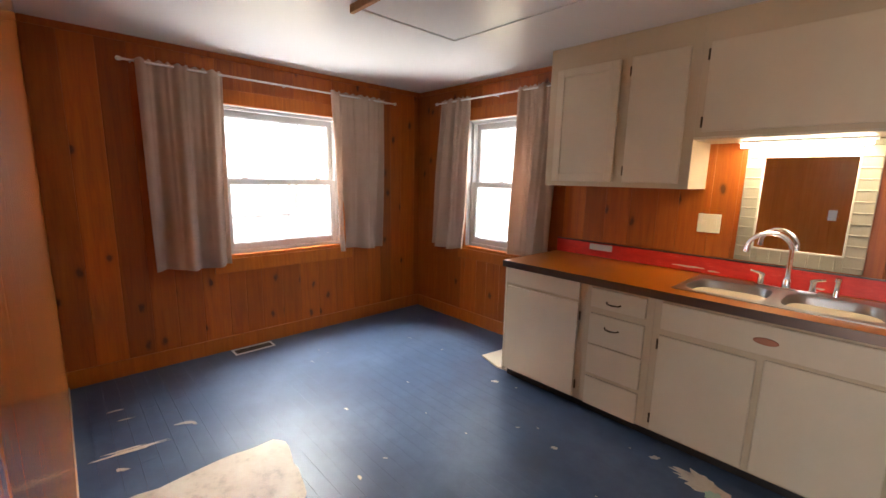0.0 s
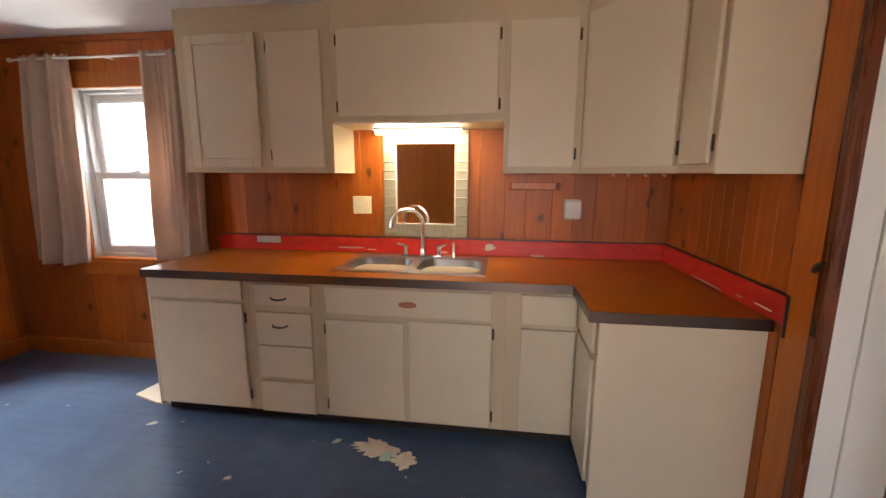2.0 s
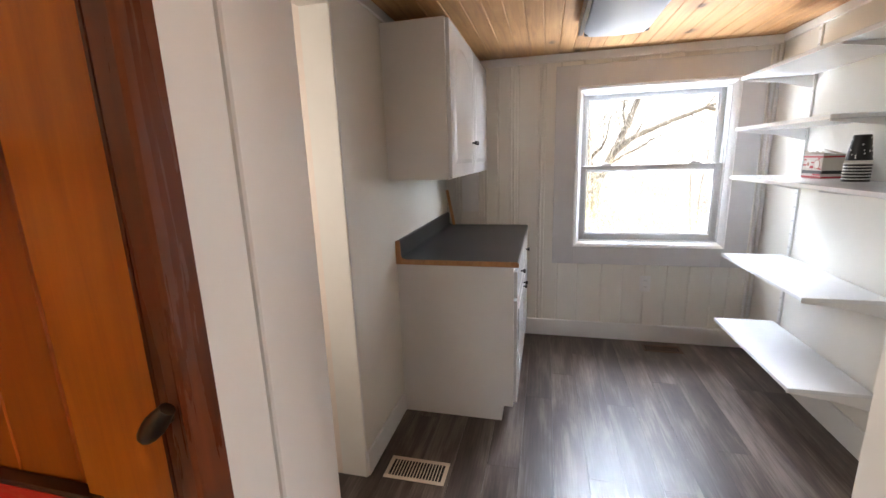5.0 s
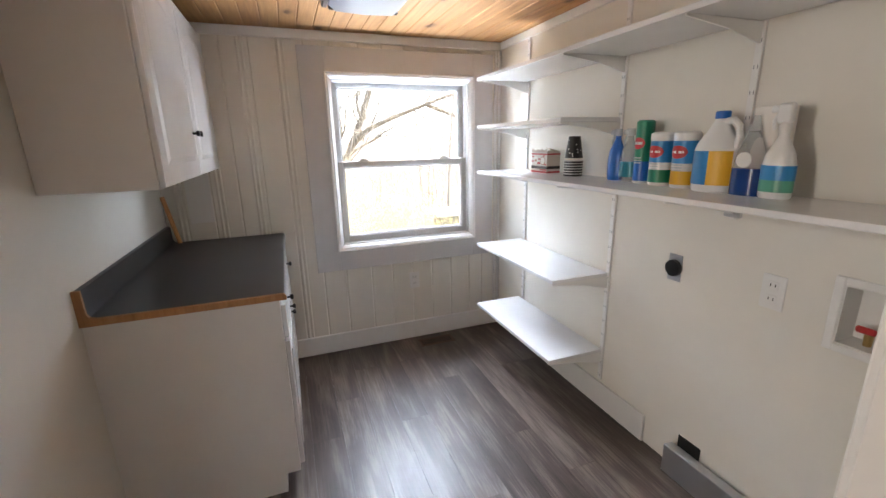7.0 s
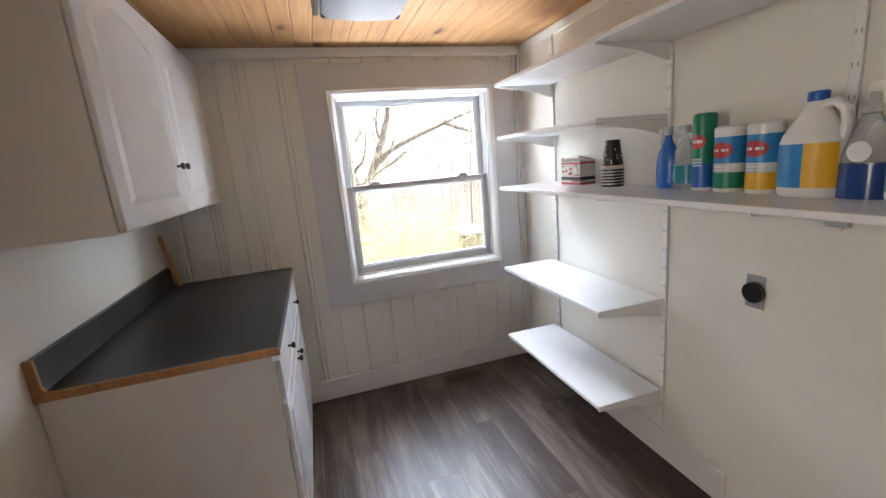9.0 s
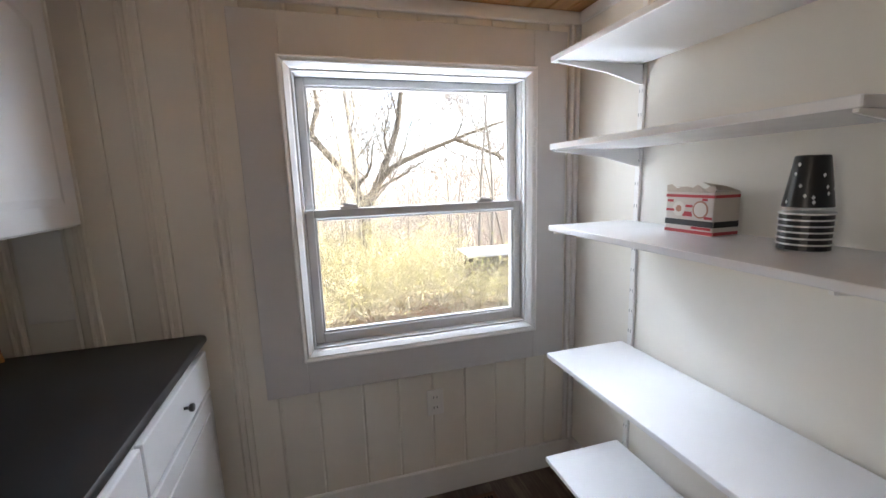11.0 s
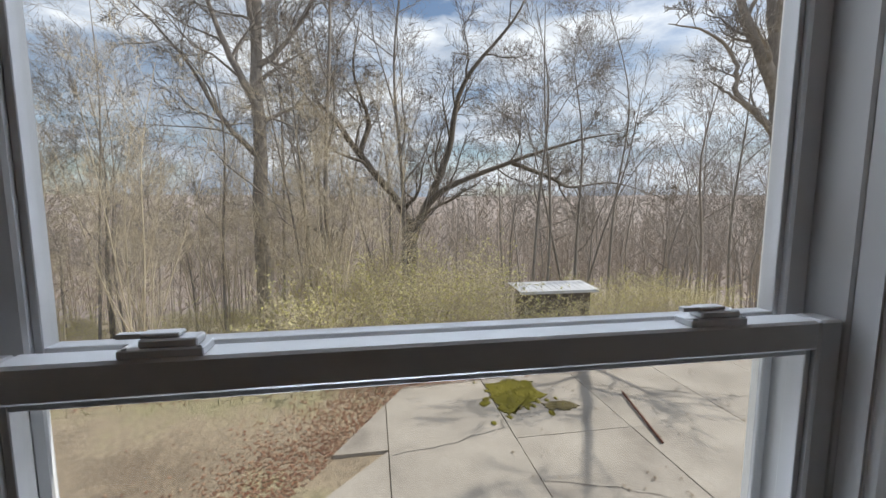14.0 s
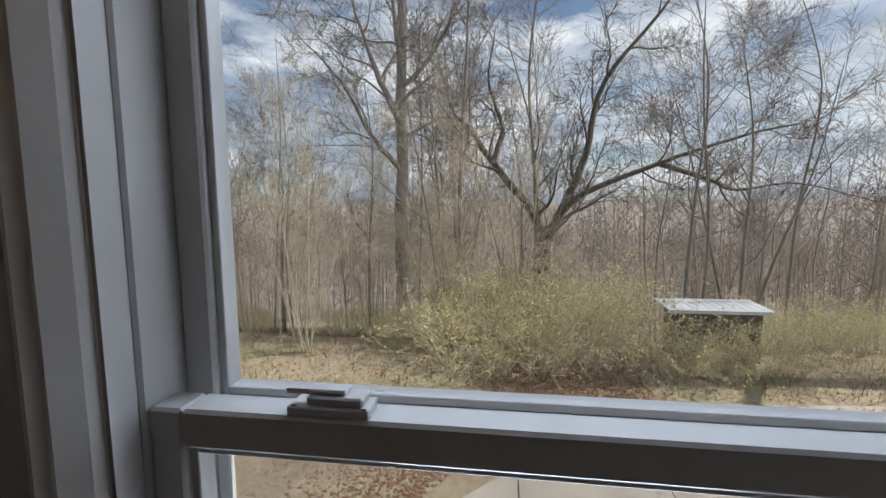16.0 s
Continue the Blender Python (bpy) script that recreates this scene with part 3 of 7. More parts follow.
# jamb returns of the kitchen openings
for nm, q in (("trim_jamb_west", [(KX0 - 0.054, KX0 - 0.001, W1[0] + 0.0005, W1[0] + 0.004, W1[2], W1[3]), (KX0 - 0.054, KX0 - 0.001, W1[1] - 0.004, W1[1] - 0.0005, W1[2], W1[3]), (KX0 - 0.054, KX0 - 0.001, W1[0] + 0.004, W1[1] - 0.004, W1[3] - 0.004, W1[3] - 0.0005)]),
              ("trim_jamb_north", [(W2[0] + 0.0005, W2[0] + 0.004, KY1 + 0.001, KY1 + 0.054, W2[2], W2[3]), (W2[1] - 0.004, W2[1] - 0.0005, KY1 + 0.001, KY1 + 0.054, W2[2], W2[3]), (W2[0] + 0.004, W2[1] - 0.004, KY1 + 0.001, KY1 + 0.054, W2[3] - 0.004, W2[3] - 0.0005)])):
    bm = bmesh.new()
    for c in q:
        box(bm, *c)
    trim(nm, bm, VINYL, "white window jamb lining")

# pine baseboards and ceiling moulding
bm = bmesh.new()
box(bm, KX0, KX0 + 0.016, KY0, KY1, 0, 0.125, bevel=0.003)
trim("baseboard_west", bm, PINE_TRIM, "varnished pine baseboard")
bm = bmesh.new()
box(bm, KX0 + 0.016, -1.93, KY1 - 0.016, KY1, 0, 0.125, bevel=0.003)
trim("baseboard_north", bm, PINE_TRIM, "varnished pine baseboard")
bm = bmesh.new()
box(bm, KX0 + 0.016, -2.4, KY0, KY0 + 0.006, 0.0, 0.018)
trim("trim_floor_edge", bm, CREAM, "pale worn strip along the wall foot")
bm = bmesh.new()
box(bm, KX0, KX0 + 0.02, KY0, KY1, KH - 0.045, KH, bevel=0.006)
box(bm, KX0 + 0.02, -1.85, KY1 - 0.02, KY1, KH - 0.045, KH, bevel=0.006)
trim("trim_ceiling", bm, PINE, "varnished pine strip under the ceiling")

# doorway between kitchen and pantry
bm = bmesh.new()
box(bm, KX1 - 0.014, KX1 + 0.004, DOOR[1] + 0.029, DOOR[1] + 0.165, 0, DOOR[2] + 0.12, bevel=0.003)
box(bm, KX1 - 0.014, KX1 + 0.004, DOOR[0] - 0.175, DOOR[0] - 0.055, 0, DOOR[2] + 0.12, bevel=0.003)
box(bm, KX1 - 0.014, KX1 + 0.004, DOOR[0] - 0.055, DOOR[1] + 0.055, DOOR[2] + 0.05, DOOR[2] + 0.12, bevel=0.003)
trim("trim_doorway_kitchen", bm, PINE_TRIM, "orange varnished pine door casing")
door_edge = thing("trim_doorway_stop", (KX1 - 0.03, DOOR[1], 0), "dark mahogany-stained door jamb edge with old catches", "trim", kind="structure")
bm = bmesh.new()
box(bm, KX1 - 0.026, KX1 + 0.02, DOOR[1] - 0.020, DOOR[1] + 0.014, 0, DOOR[2] + 0.05, bevel=0.004)
box(bm, KX1 - 0.020, KX1 + 0.015, DOOR[1] + 0.016, DOOR[1] + 0.028, 0, DOOR[2] + 0.05, bevel=0.004)
part("jamb_strip", bm, MAHOGANY, door_edge)
bm = bmesh.new()
box(bm, KX1 - 0.026, KX1 + 0.03, DOOR[0] - 0.054, DOOR[0] - 0.002, 0, DOOR[2] + 0.05, bevel=0.004)
box(bm, KX1 - 0.026, KX1 + 0.03, DOOR[0] - 0.002, DOOR[1] + 0.002, DOOR[2] + 0.002, DOOR[2] + 0.05, bevel=0.004)
part("jamb_strip", bm, MAHOGANY, door_edge)
bm = bmesh.new()
tube(bm, [(KX1 - 0.026, DOOR[1] + 0.002, 1.163), (KX1 - 0.036, DOOR[1] + 0.002, 1.163)], [0.008, 0.006])
tube(bm, [(KX1 - 0.036, DOOR[1] + 0.022, 1.145), (KX1 - 0.042, DOOR[1] + 0.002, 1.163), (KX1 - 0.037, DOOR[1] - 0.012, 1.180)], [0.010, 0.012, 0.008])
part("catch", bm, BRONZE, door_edge, "small dark metal catch", smooth=True)
part("strike_plate", boxed(KX1 - 0.030, KX1 - 0.024, DOOR[1] - 0.012, DOOR[1] + 0.010, 0.93, 0.995, bevel=0.002), BRONZE, door_edge, "dark metal strike plate")
bm = bmesh.new()
for y0, y1 in ((DOOR[1] - 0.012, DOOR[1] + 0.002), (DOOR[0] - 0.002, DOOR[0] + 0.012)):
    box(bm, KX1 + 0.021, KX1 + 0.105, y0, y1, 0, DOOR[2], bevel=0.003)
    box(bm, KX1 + 0.112, PX0 + 0.002, y0, y1, 0, DOOR[2], bevel=0.003)
box(bm, KX1 + 0.004, PX0 + 0.002, DOOR[0] + 0.012, DOOR[1] - 0.012, DOOR[2] - 0.014, DOOR[2], bevel=0.003)
trim("trim_doorway_lining", bm, WHITE, "white painted door lining with a seam")
bm = bmesh.new()
box(bm, PX0, PX0 + 0.016, DOOR[1] + 0.006, DOOR[1] + 0.075, 0, DOOR[2] + 0.04, bevel=0.003)
box(bm, PX0, PX0 + 0.016, DOOR[0] - 0.075, DOOR[0] - 0.006, 0, DOOR[2] + 0.04, bevel=0.003)
trim("trim_doorway_pantry", bm, WHITE, "white pantry-side door casing")
bm = bmesh.new()
box(bm, KX1 + 0.02, PX0 + 0.005, DOOR[0] + 0.012, DOOR[1] - 0.012, -0.01, 0.008, bevel=0.003)
trim("trim_threshold", bm, RAW_WOOD, "worn wooden threshold in the doorway")

# pantry trims
bm = bmesh.new()
ca0, ca1, cz0, cz1 = -0.335, 0.965, 0.60, 2.015
box(bm, PX1 - 0.022, PX1 - 0.001, ca0, PW[0] - 0.030, cz0, cz1, bevel=0.002)
box(bm, PX1 - 0.022, PX1 - 0.001, PW[1] + 0.030, ca1, cz0, cz1, bevel=0.002)
box(bm, PX1 - 0.022, PX1 - 0.001, PW[0] - 0.030, PW[1] + 0.030, cz0, PW[2] - 0.030, bevel=0.002)
box(bm, PX1 - 0.022, PX1 - 0.001, PW[0] - 0.030, PW[1] + 0.030, PW[3] + 0.030, cz1, bevel=0.002)
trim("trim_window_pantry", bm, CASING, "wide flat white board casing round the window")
bm = bmesh.new()
rings_ = []
for o, dx in ((0.044, 0.0215), (0.043, 0.029), (0.040, 0.032), (0.036, 0.032), (0.027, 0.024), (0.026, 0.027), (0.022, 0.027), (0.006, 0.012), (0.002, 0.004), (-0.001, 0.004)):
    rings_.append([bm.verts.new((PX1 - dx, yy, zz)) for yy, zz in ((PW[0] - o, PW[2] - o), (PW[1] + o, PW[2] - o), (PW[1] + o, PW[3] + o), (PW[0] - o, PW[3] + o))])
for ra, rb in zip(rings_, rings_[1:]):
    for k in range(4):
        bm.faces.new((ra[k], ra[(k + 1) % 4], rb[(k + 1) % 4], rb[k]))
trim("trim_window_pantry_moulding", bm, MOULDING, "stepped white picture-frame moulding at the window")
bm = bmesh.new()
for q in ((PW[0] + 0.0005, PW[0] + 0.004, PW[2] + 0.004, PW[3] - 0.004), (PW[1] - 0.004, PW[1] - 0.0005, PW[2] + 0.004, PW[3] - 0.004), (PW[0] + 0.0005, PW[1] - 0.0005, PW[3] - 0.004, PW[3] - 0.0005), (PW[0] + 0.0005, PW[1] - 0.0005, PW[2] + 0.0005, PW[2] + 0.004)):
    box(bm, PX1 - 0.003, PX1 + 0.0235, *q)
trim("trim_jamb_pantry", bm, VINYL, "white window jamb lining")
bm = bmesh.new()
box(bm, PX1 - 0.018, PX1 - 0.002, PY0, PY1, 0, 0.135, bevel=0.004)
trim("baseboard_pantry_east", bm, WHITE, "tall white baseboard under the window")
bm = bmesh.new()
box(bm, 2.52, PX1 - 0.018, PY0 + 0.0005, PY0 + 0.016, 0, 0.145, bevel=0.004)
trim("baseboard_pantry_south", bm, WHITE, "white baseboard ending short of the dryer space")
bm = bmesh.new()
box(bm, ALC[1] + 0.01, 2.85, PY1 - 0.012, PY1 - 0.0005, 0, 0.12, bevel=0.003)
trim("baseboard_pantry_north", bm, WHITE, "white baseboard beside the recess")
bm = bmesh.new()
box(bm, PX1 - 0.02, PX1 - 0.001, PY0, PY1, PH - 0.055, PH - 0.001, bevel=0.004)
box(bm, PX0, PX1 - 0.02, PY0 + 0.0005, PY0 + 0.014, PH - 0.05, PH - 0.001, bevel=0.004)
box(bm, ALC[1], PX1 - 0.02, PY1 - 0.014, PY1 - 0.0005, PH - 0.05, PH - 0.001, bevel=0.004)
trim("trim_ceiling_pantry", bm, WHITE, "white strip where the pantry walls meet the ceiling")
bm = bmesh.new()
for y0 in (PY0 + 0.012, PY0 + 0.042):
    tube(bm, [(PX1 - 0.012, y0, 0.135), (PX1 - 0.012, y0, PH - 0.055)], 0.011, 8)
trim("trim_corner_pantry", bm, WHITE, "white corner bead beside the window")
bm = bmesh.new()
box(bm, ALC[1] + 0.004, ALC[1] + 0.012, PY1 - 0.004, PY1 + 0.0, 0, ALC[2])
box(bm, ALC[0], ALC[1] + 0.012, PY1 - 0.004, PY1, ALC[2], ALC[2] + 0.008)
trim("trim_recess", bm, WHITE, "thin white edge round the recess")

# ---- kitchen ceiling panel ----
hatch = thing("ceiling_hatch", (-1.55, 1.335, KH - 0.02), "white painted access panel with a lip, fixed to the ceiling", "hatch")
part("panel", boxed(-2.16, -0.95, 0.97, 1.70, KH - 0.012, KH - 0.0005, bevel=0.002), CEILWHITE, hatch)
for q in ((-2.18, -2.155, 0.95, 1.72), (-0.955, -0.93, 0.95, 1.72), (-2.155, -0.955, 1.698, 1.72)):
    part("lip", boxed(*q, KH - 0.02, KH - 0.0005, bevel=0.002), CEILWHITE, hatch)


part("batten", boxed(-2.18, -0.93, 0.925, 0.9495, KH - 0.045, KH - 0.0005, bevel=0.003), RAW_WOOD, hatch, "bare brown wood batten")


# ---- kitchen base cabinets and worktop ----
BF, TOE = 2.05, 0.075


def pull(parent, x, y, z, length=0.085):
    bm = bmesh.new()
    tube(bm, [(x - length / 2, y, z), (x - length / 2 + 0.008, y - 0.016, z - 0.004), (x, y - 0.022, z - 0.007), (x + length / 2 - 0.008, y - 0.016, z - 0.004), (x + length / 2, y, z)], [0.005, 0.004, 0.0055, 0.004, 0.005], 8)
    return part("handle", bm, BRONZE, parent, "dark bronze bow pull", smooth=True)


def hinge(parent, x, y, z):
    bm = boxed(x - 0.006, x + 0.006, y - 0.006, y, z - 0.03, z + 0.03, bevel=0.002)
    tube(bm, [(x, y - 0.007, z - 0.026), (x, y - 0.007, z + 0.026)], 0.004, 8)
    return part("hinge", bm, BRONZE, parent, "dark bronze cabinet hinge")


def front(parent, name, x0, x1, z0, z1, y=BF, t=0.018, recessed=False):
    """A lipped cabinet door or drawer front that looks towards -y."""
    if not recessed:
        return part(name, boxed(x0, x1, y - t, y - 0.0005, z0, z1, bevel=0.005, seg=2), CREAM, parent)
    r = 0.055
    d = part(name, boxed(x0 + r, x1 - r, y - t + 0.008, y - 0.0005, z0 + r, z1 - r), CREAM, parent)
    for q in ((x0, x0 + r, z0, z1), (x1 - r, x1, z0, z1), (x0 + r, x1 - r, z0, z0 + r), (x0 + r, x1 - r, z1 - r, z1)):
        part("rail", boxed(q[0], q[1], y - t, y - 0.0005, q[2], q[3], bevel=0.003), CREAM, d)
    return d


def base_unit(x0, x1, label):
    u = thing("base_cabinet", ((x0 + x1) / 2, 2.35, 0), label, "cabinet", "kitchen base cabinets")
    bm = boxed(x0 + 0.0005, x1 - 0.0005, BF + 0.0, KY1 - 0.001, TOE, 0.866)
    part("body", bm, CREAM_FRAME, u)
    part("toe_kick", boxed(x0 + 0.0005, x1 - 0.0005, BF + 0.055, BF + 0.07, 0.0, TOE), TOEKICK, u, "toe kick with recess shade in its colour")
    return u


u = base_unit(-1.905, -1.275, "cream painted base cabinet with one drawer front and door")
front(u, "drawer", -1.895, -1.315, 0.745, 0.86)
d = front(u, "door", -1.885, -1.315, 0.085, 0.725)
hinge(d, -1.308, BF, 0.64)
hinge(d, -1.308, BF, 0.17)
part("end_panel", boxed(-1.915, -1.9055, BF - 0.004, KY1 - 0.001, 0.05, 0.866), CREAM, u)
u = base_unit(-1.275, -0.865, "cream painted drawer cabinet with dark bronze pulls")
for z0, z1, h in ((0.725, 0.845, 1), (0.49, 0.685, 1), (0.292, 0.484, 0), (0.078, 0.268, 0)):
    d = front(u, "drawer", -1.235, -0.905, z0, z1)
    if h:
        pull(d, -1.09, BF - 0.018, z1 - 0.075)
u = base_unit(-0.865, 0.155, "cream painted sink cabinet with two doors and a false drawer front")
d = front(u, "drawer", -0.825, 0.085, 0.695, 0.845)
bm = bmesh.new()
lathe(bm, 0, 0, [(0.0, 0), (0.045, 0.0), (0.05, 0.002), (0.045, 0.004), (0.0, 0.004)], 20, 1.0, 0.36)
bmesh.ops.rotate(bm, verts=bm.verts[:], cent=(0, 0, 0), matrix=Matrix.Rotation(radians(90), 3, 'X'))
bmesh.ops.translate(bm, verts=bm.verts[:], vec=(-0.36, BF - 0.0185, 0.765))
part("worn_pull_mark", bm, plain("bare_red_wood", (0.42, 0.16, 0.09), 0.55), d, "bare reddish oval where a pull was")
d = front(u, "door", -0.825, -0.385, 0.09, 0.66)
hinge(d, -0.833, BF, 0.60)
hinge(d, -0.833, BF, 0.15)
d = front(u, "door", -0.355, 0.085, 0.09, 0.675)
hinge(d, 0.094, BF, 0.62)
hinge(d, 0.094, BF, 0.15)
u = base_unit(0.155, 0.525, "cream painted corner base cabinet with drawer and door")
front(u, "drawer", 0.235, 0.51, 0.69, 0.845)
front(u, "door", 0.235, 0.51, 0.085, 0.665)
# short return along the doorway wall
u = thing("base_cabinet", (0.83, 1.84, 0), "cream painted end cabinet with a plain end panel by the doorway", "cabinet", "kitchen base cabinets")
part("body", boxed(0.53, KX1 - 0.001, 1.66, BF - 0.001, TOE, 0.866), CREAM_FRAME, u)
part("end_panel", boxed(0.525, KX1 - 0.001, 1.642, 1.6595, 0.03, 0.866, bevel=0.002), CREAM, u)
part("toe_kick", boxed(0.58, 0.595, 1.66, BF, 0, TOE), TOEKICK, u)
part("drawer", boxed(0.512, 0.5295, 1.70, 2.02, 0.70, 0.845, bevel=0.005, seg=2), CREAM, u)
d = part("door", boxed(0.512, 0.5295, 1.70, 2.02, 0.085, 0.67, bevel=0.005, seg=2), CREAM, u)

worktop = thing("worktop", (-0.4, 2.36, 0.868), "scuffed orange-brown laminate worktop with dark metal edge band", "worktop")
SX0, SX1, SY0, SY1 = -0.80, 0.02, 2.155, 2.60
CT0, CT1 = 0.868, 0.910
FRONT_Y = 2.012
bm = bmesh.new()
xs = [-1.915, SX0, SX1, 0.483, KX1 - 0.001]
ys = [1.620, FRONT_Y + 0.003, SY0, SY1, KY1 - 0.001]
gv = {(i, j): bm.verts.new((xs[i], ys[j], CT0)) for i in range(5) for j in range(5)}
for i in range(4):
    for j in range(4):
        if (j == 0 and i == 3) or (j > 0 and (i, j) != (1, 2)):
            bm.faces.new((gv[i, j], gv[i + 1, j], gv[i + 1, j + 1], gv[i, j + 1]))
bmesh.ops.delete(bm, geom=[v for v in bm.verts if not v.link_faces], context='VERTS')
up = bmesh.ops.extrude_face_region(bm, geom=bm.faces[:])
for v in up["geom"]:
    if isinstance(v, bmesh.types.BMVert):
        v.co.z = CT1
bmesh.ops.recalc_face_normals(bm, faces=bm.faces[:])
part("top", bm, COUNTER, worktop)
bm = bmesh.new()
box(bm, -1.92, 0.48, FRONT_Y - 0.001, FRONT_Y + 0.0025, CT0 - 0.004, CT1 + 0.001, bevel=0.001)
box(bm, 0.4795, 0.4825, 1.617, FRONT_Y + 0.002, CT0 - 0.004, CT1 + 0.001, bevel=0.001)
box(bm, 0.4795, KX1 - 0.001, 1.6165, 1.6195, CT0 - 0.004, CT1 + 0.001, bevel=0.001)
box(bm, -1.9185, -1.9155, FRONT_Y, KY1 - 0.001, CT0 - 0.004, CT1 + 0.001, bevel=0.001)
part("edge_band", bm, ALU, worktop, "dull scratched metal edge band")
bm = bmesh.new()
box(bm, -1.90, KX1 - 0.02, KY1 - 0.018, KY1 - 0.0005, CT1 + 0.004, 1.018, bevel=0.002)
part("backsplash", bm, RED, worktop, "low red painted backsplash with chips")
bm = bmesh.new()
box(bm, KX1 - 0.019, KX1 - 0.0005, 1.545, KY1 - 0.02, CT1 + 0.004, 1.020, bevel=0.002)
part("backsplash", bm, RED, worktop, "low red painted backsplash with chips")
bm = bmesh.new()
box(bm, -1.90, KX1 - 0.02, KY1 - 0.020, KY1 - 0.001, 1.0185, 1.026, bevel=0.002)
box(bm, KX1 - 0.021, KX1 - 0.001, 1.543, KY1 - 0.02, 1.0205, 1.028, bevel=0.002)
box(bm, KX1 - 0.022, KX1 - 0.001, 1.535, 1.5445, CT1 - 0.04, 1.028, bevel=0.002)
part("cap_strip", bm, ALU, worktop, "thin metal cap strip")
# bare patches on the splash
bm = bmesh.new()
box(bm, -1.61, -1.43, KY1 - 0.0205, KY1 - 0.0178, 0.965, 1.012, bevel=0.001)
part("bare_patch", bm, plain("grey_glue", (0.55, 0.56, 0.52), 0.6), worktop, "grey bare patch on the red splash")
rng = random.Random(5)
for x0, x1, z in ((-1.02, -0.80, 0.945), (-0.80, -0.72, 0.935), (-0.30, -0.22, 0.93), (0.01, 0.09, 0.97), (0.30, 0.42, 0.922)):
    bm = bmesh.new()
    n = 12
    o = [((x0 + x1) / 2 + (x1 - x0) / 2 * math.cos(6.283 * k / n) * rng.uniform(0.75, 1.05), z + (0.024 if x0 == 0.01 else 0.006) * math.sin(6.283 * k / n) * rng.uniform(0.6, 1.2)) for k in range(n)]
    f = bm.faces.new([bm.verts.new((a, KY1 - 0.0186, c)) for a, c in o])
    part("chip", bm, PATCH, worktop)
for y0, y1, z in ((1.60, 1.74, 0.945), (1.80, 1.86, 0.94), (1.95, 2.3, 0.925)):
    bm = bmesh.new()
    o = [((y0 + y1) / 2 + (y1 - y0) / 2 * math.cos(6.283 * k / 12) * rng.uniform(0.75, 1.05), z + 0.005 * math.sin(6.283 * k / 12) * rng.uniform(0.6, 1.2)) for k in range(12)]
    bm.faces.new([bm.verts.new((KX1 - 0.0197, a, c)) for a, c in o])
    part("chip", bm, PATCH, worktop)


# ---- sink, tap and mirror ----
def squircle(cx, cy, rx, ry, k, n=4.0):
    c, s = math.cos(k), math.sin(k)
    return cx + rx * math.copysign(abs(c) ** (2 / n), c), cy + ry * math.copysign(abs(s) ** (2 / n), s)


sink = thing("kitchen_sink", (-0.39, 2.37, CT1), "stainless steel double-bowl sink set into the worktop", "sink")
rim_z = CT1 + 0.006
mid = (SX0 + SX1) / 2
for x0, x1 in ((SX0 - 0.02, mid), (mid, SX1 + 0.02)):
    y0, y1 = SY0 - 0.02, SY1 + 0.045
    cx, cy, rx, ry = (x0 + x1) / 2, 2.37, (x1 - x0) / 2 - 0.028, 0.185
    N = 48
    bm = bmesh.new()
    rings = []
    edge = []
    for i in range(N):
        a = 2 * math.pi * i / N
        c, s = math.cos(a), math.sin(a)
        f = min(((x1 - cx) if c > 0 else (cx - x0)) / max(abs(c), 1e-6), ((y1 - cy) if s > 0 else (cy - y0)) / max(abs(s), 1e-6))
        edge.append(bm.verts.new((cx + c * f, cy + s * f, rim_z - 0.001)))
    rings.append(edge)
    for q, z in ((1.06, rim_z + 0.001), (1.0, rim_z - 0.003), (0.965, rim_z - 0.02), (0.94, rim_z - 0.12), (0.88, rim_z - 0.155), (0.70, rim_z - 0.168), (0.12, rim_z - 0.172)):
        rings.append([bm.verts.new((*squircle(cx, cy, rx * q, ry * q, 2 * math.pi * i / N), z)) for i in range(N)])
    for p, q in zip(rings, rings[1:]):
        for i in range(N):
            bm.faces.new((p[i], p[(i + 1) % N], q[(i + 1) % N], q[i]))
    bm.faces.new(rings[-1])
    bowl = part("bowl", bm, STEEL, sink, smooth=True)
    bm = bmesh.new()
    lathe(bm, cx, cy, [(0.030, rim_z - 0.1715), (0.040, rim_z - 0.170), (0.038, rim_z - 0.167), (0.015, rim_z - 0.1695)], 20)
    part("drain", bm, CHROME, bowl, smooth=True)
bm = bmesh.new()
box(bm, SX0 - 0.022, SX1 + 0.022, SY0 - 0.022, SY0 - 0.0195, CT1 + 0.0005, rim_z)
box(bm, SX0 - 0.022, SX0 - 0.0195, SY0 - 0.0195, SY1 + 0.047, CT1 + 0.0005, rim_z)
box(bm, SX1 + 0.0195, SX1 + 0.022, SY0 - 0.0195, SY1 + 0.047, CT1 + 0.0005, rim_z)
box(bm, SX0 - 0.0195, SX1 + 0.0195, SY1 + 0.0445, SY1 + 0.047, CT1 + 0.0005, rim_z)
part("rim", bm, STEEL, sink)

tap = thing("faucet", (-0.39, 2.61, rim_z), "chrome two-handle faucet with a high curved spout and side spray", "faucet")
ty = 2.612
part("base_plate", boxed(-0.53, -0.25, ty - 0.024, ty + 0.024, rim_z, rim_z + 0.012, bevel=0.005, seg=2), CHROME, tap, smooth=True)
bm = bmesh.new()
arc = [(-0.385, ty, rim_z + 0.01), (-0.385, ty, 1.06), (-0.385, ty - 0.004, 1.13)]
for k in range(1, 12):
    a = math.pi * k / 12
    arc.append((-0.385 - 0.095 * (1 - math.cos(a)), ty - 0.004 - 0.05 * (1 - math.cos(a)), 1.13 + 0.095 * math.sin(a)))
arc.append((-0.575, ty - 0.105, 1.115))
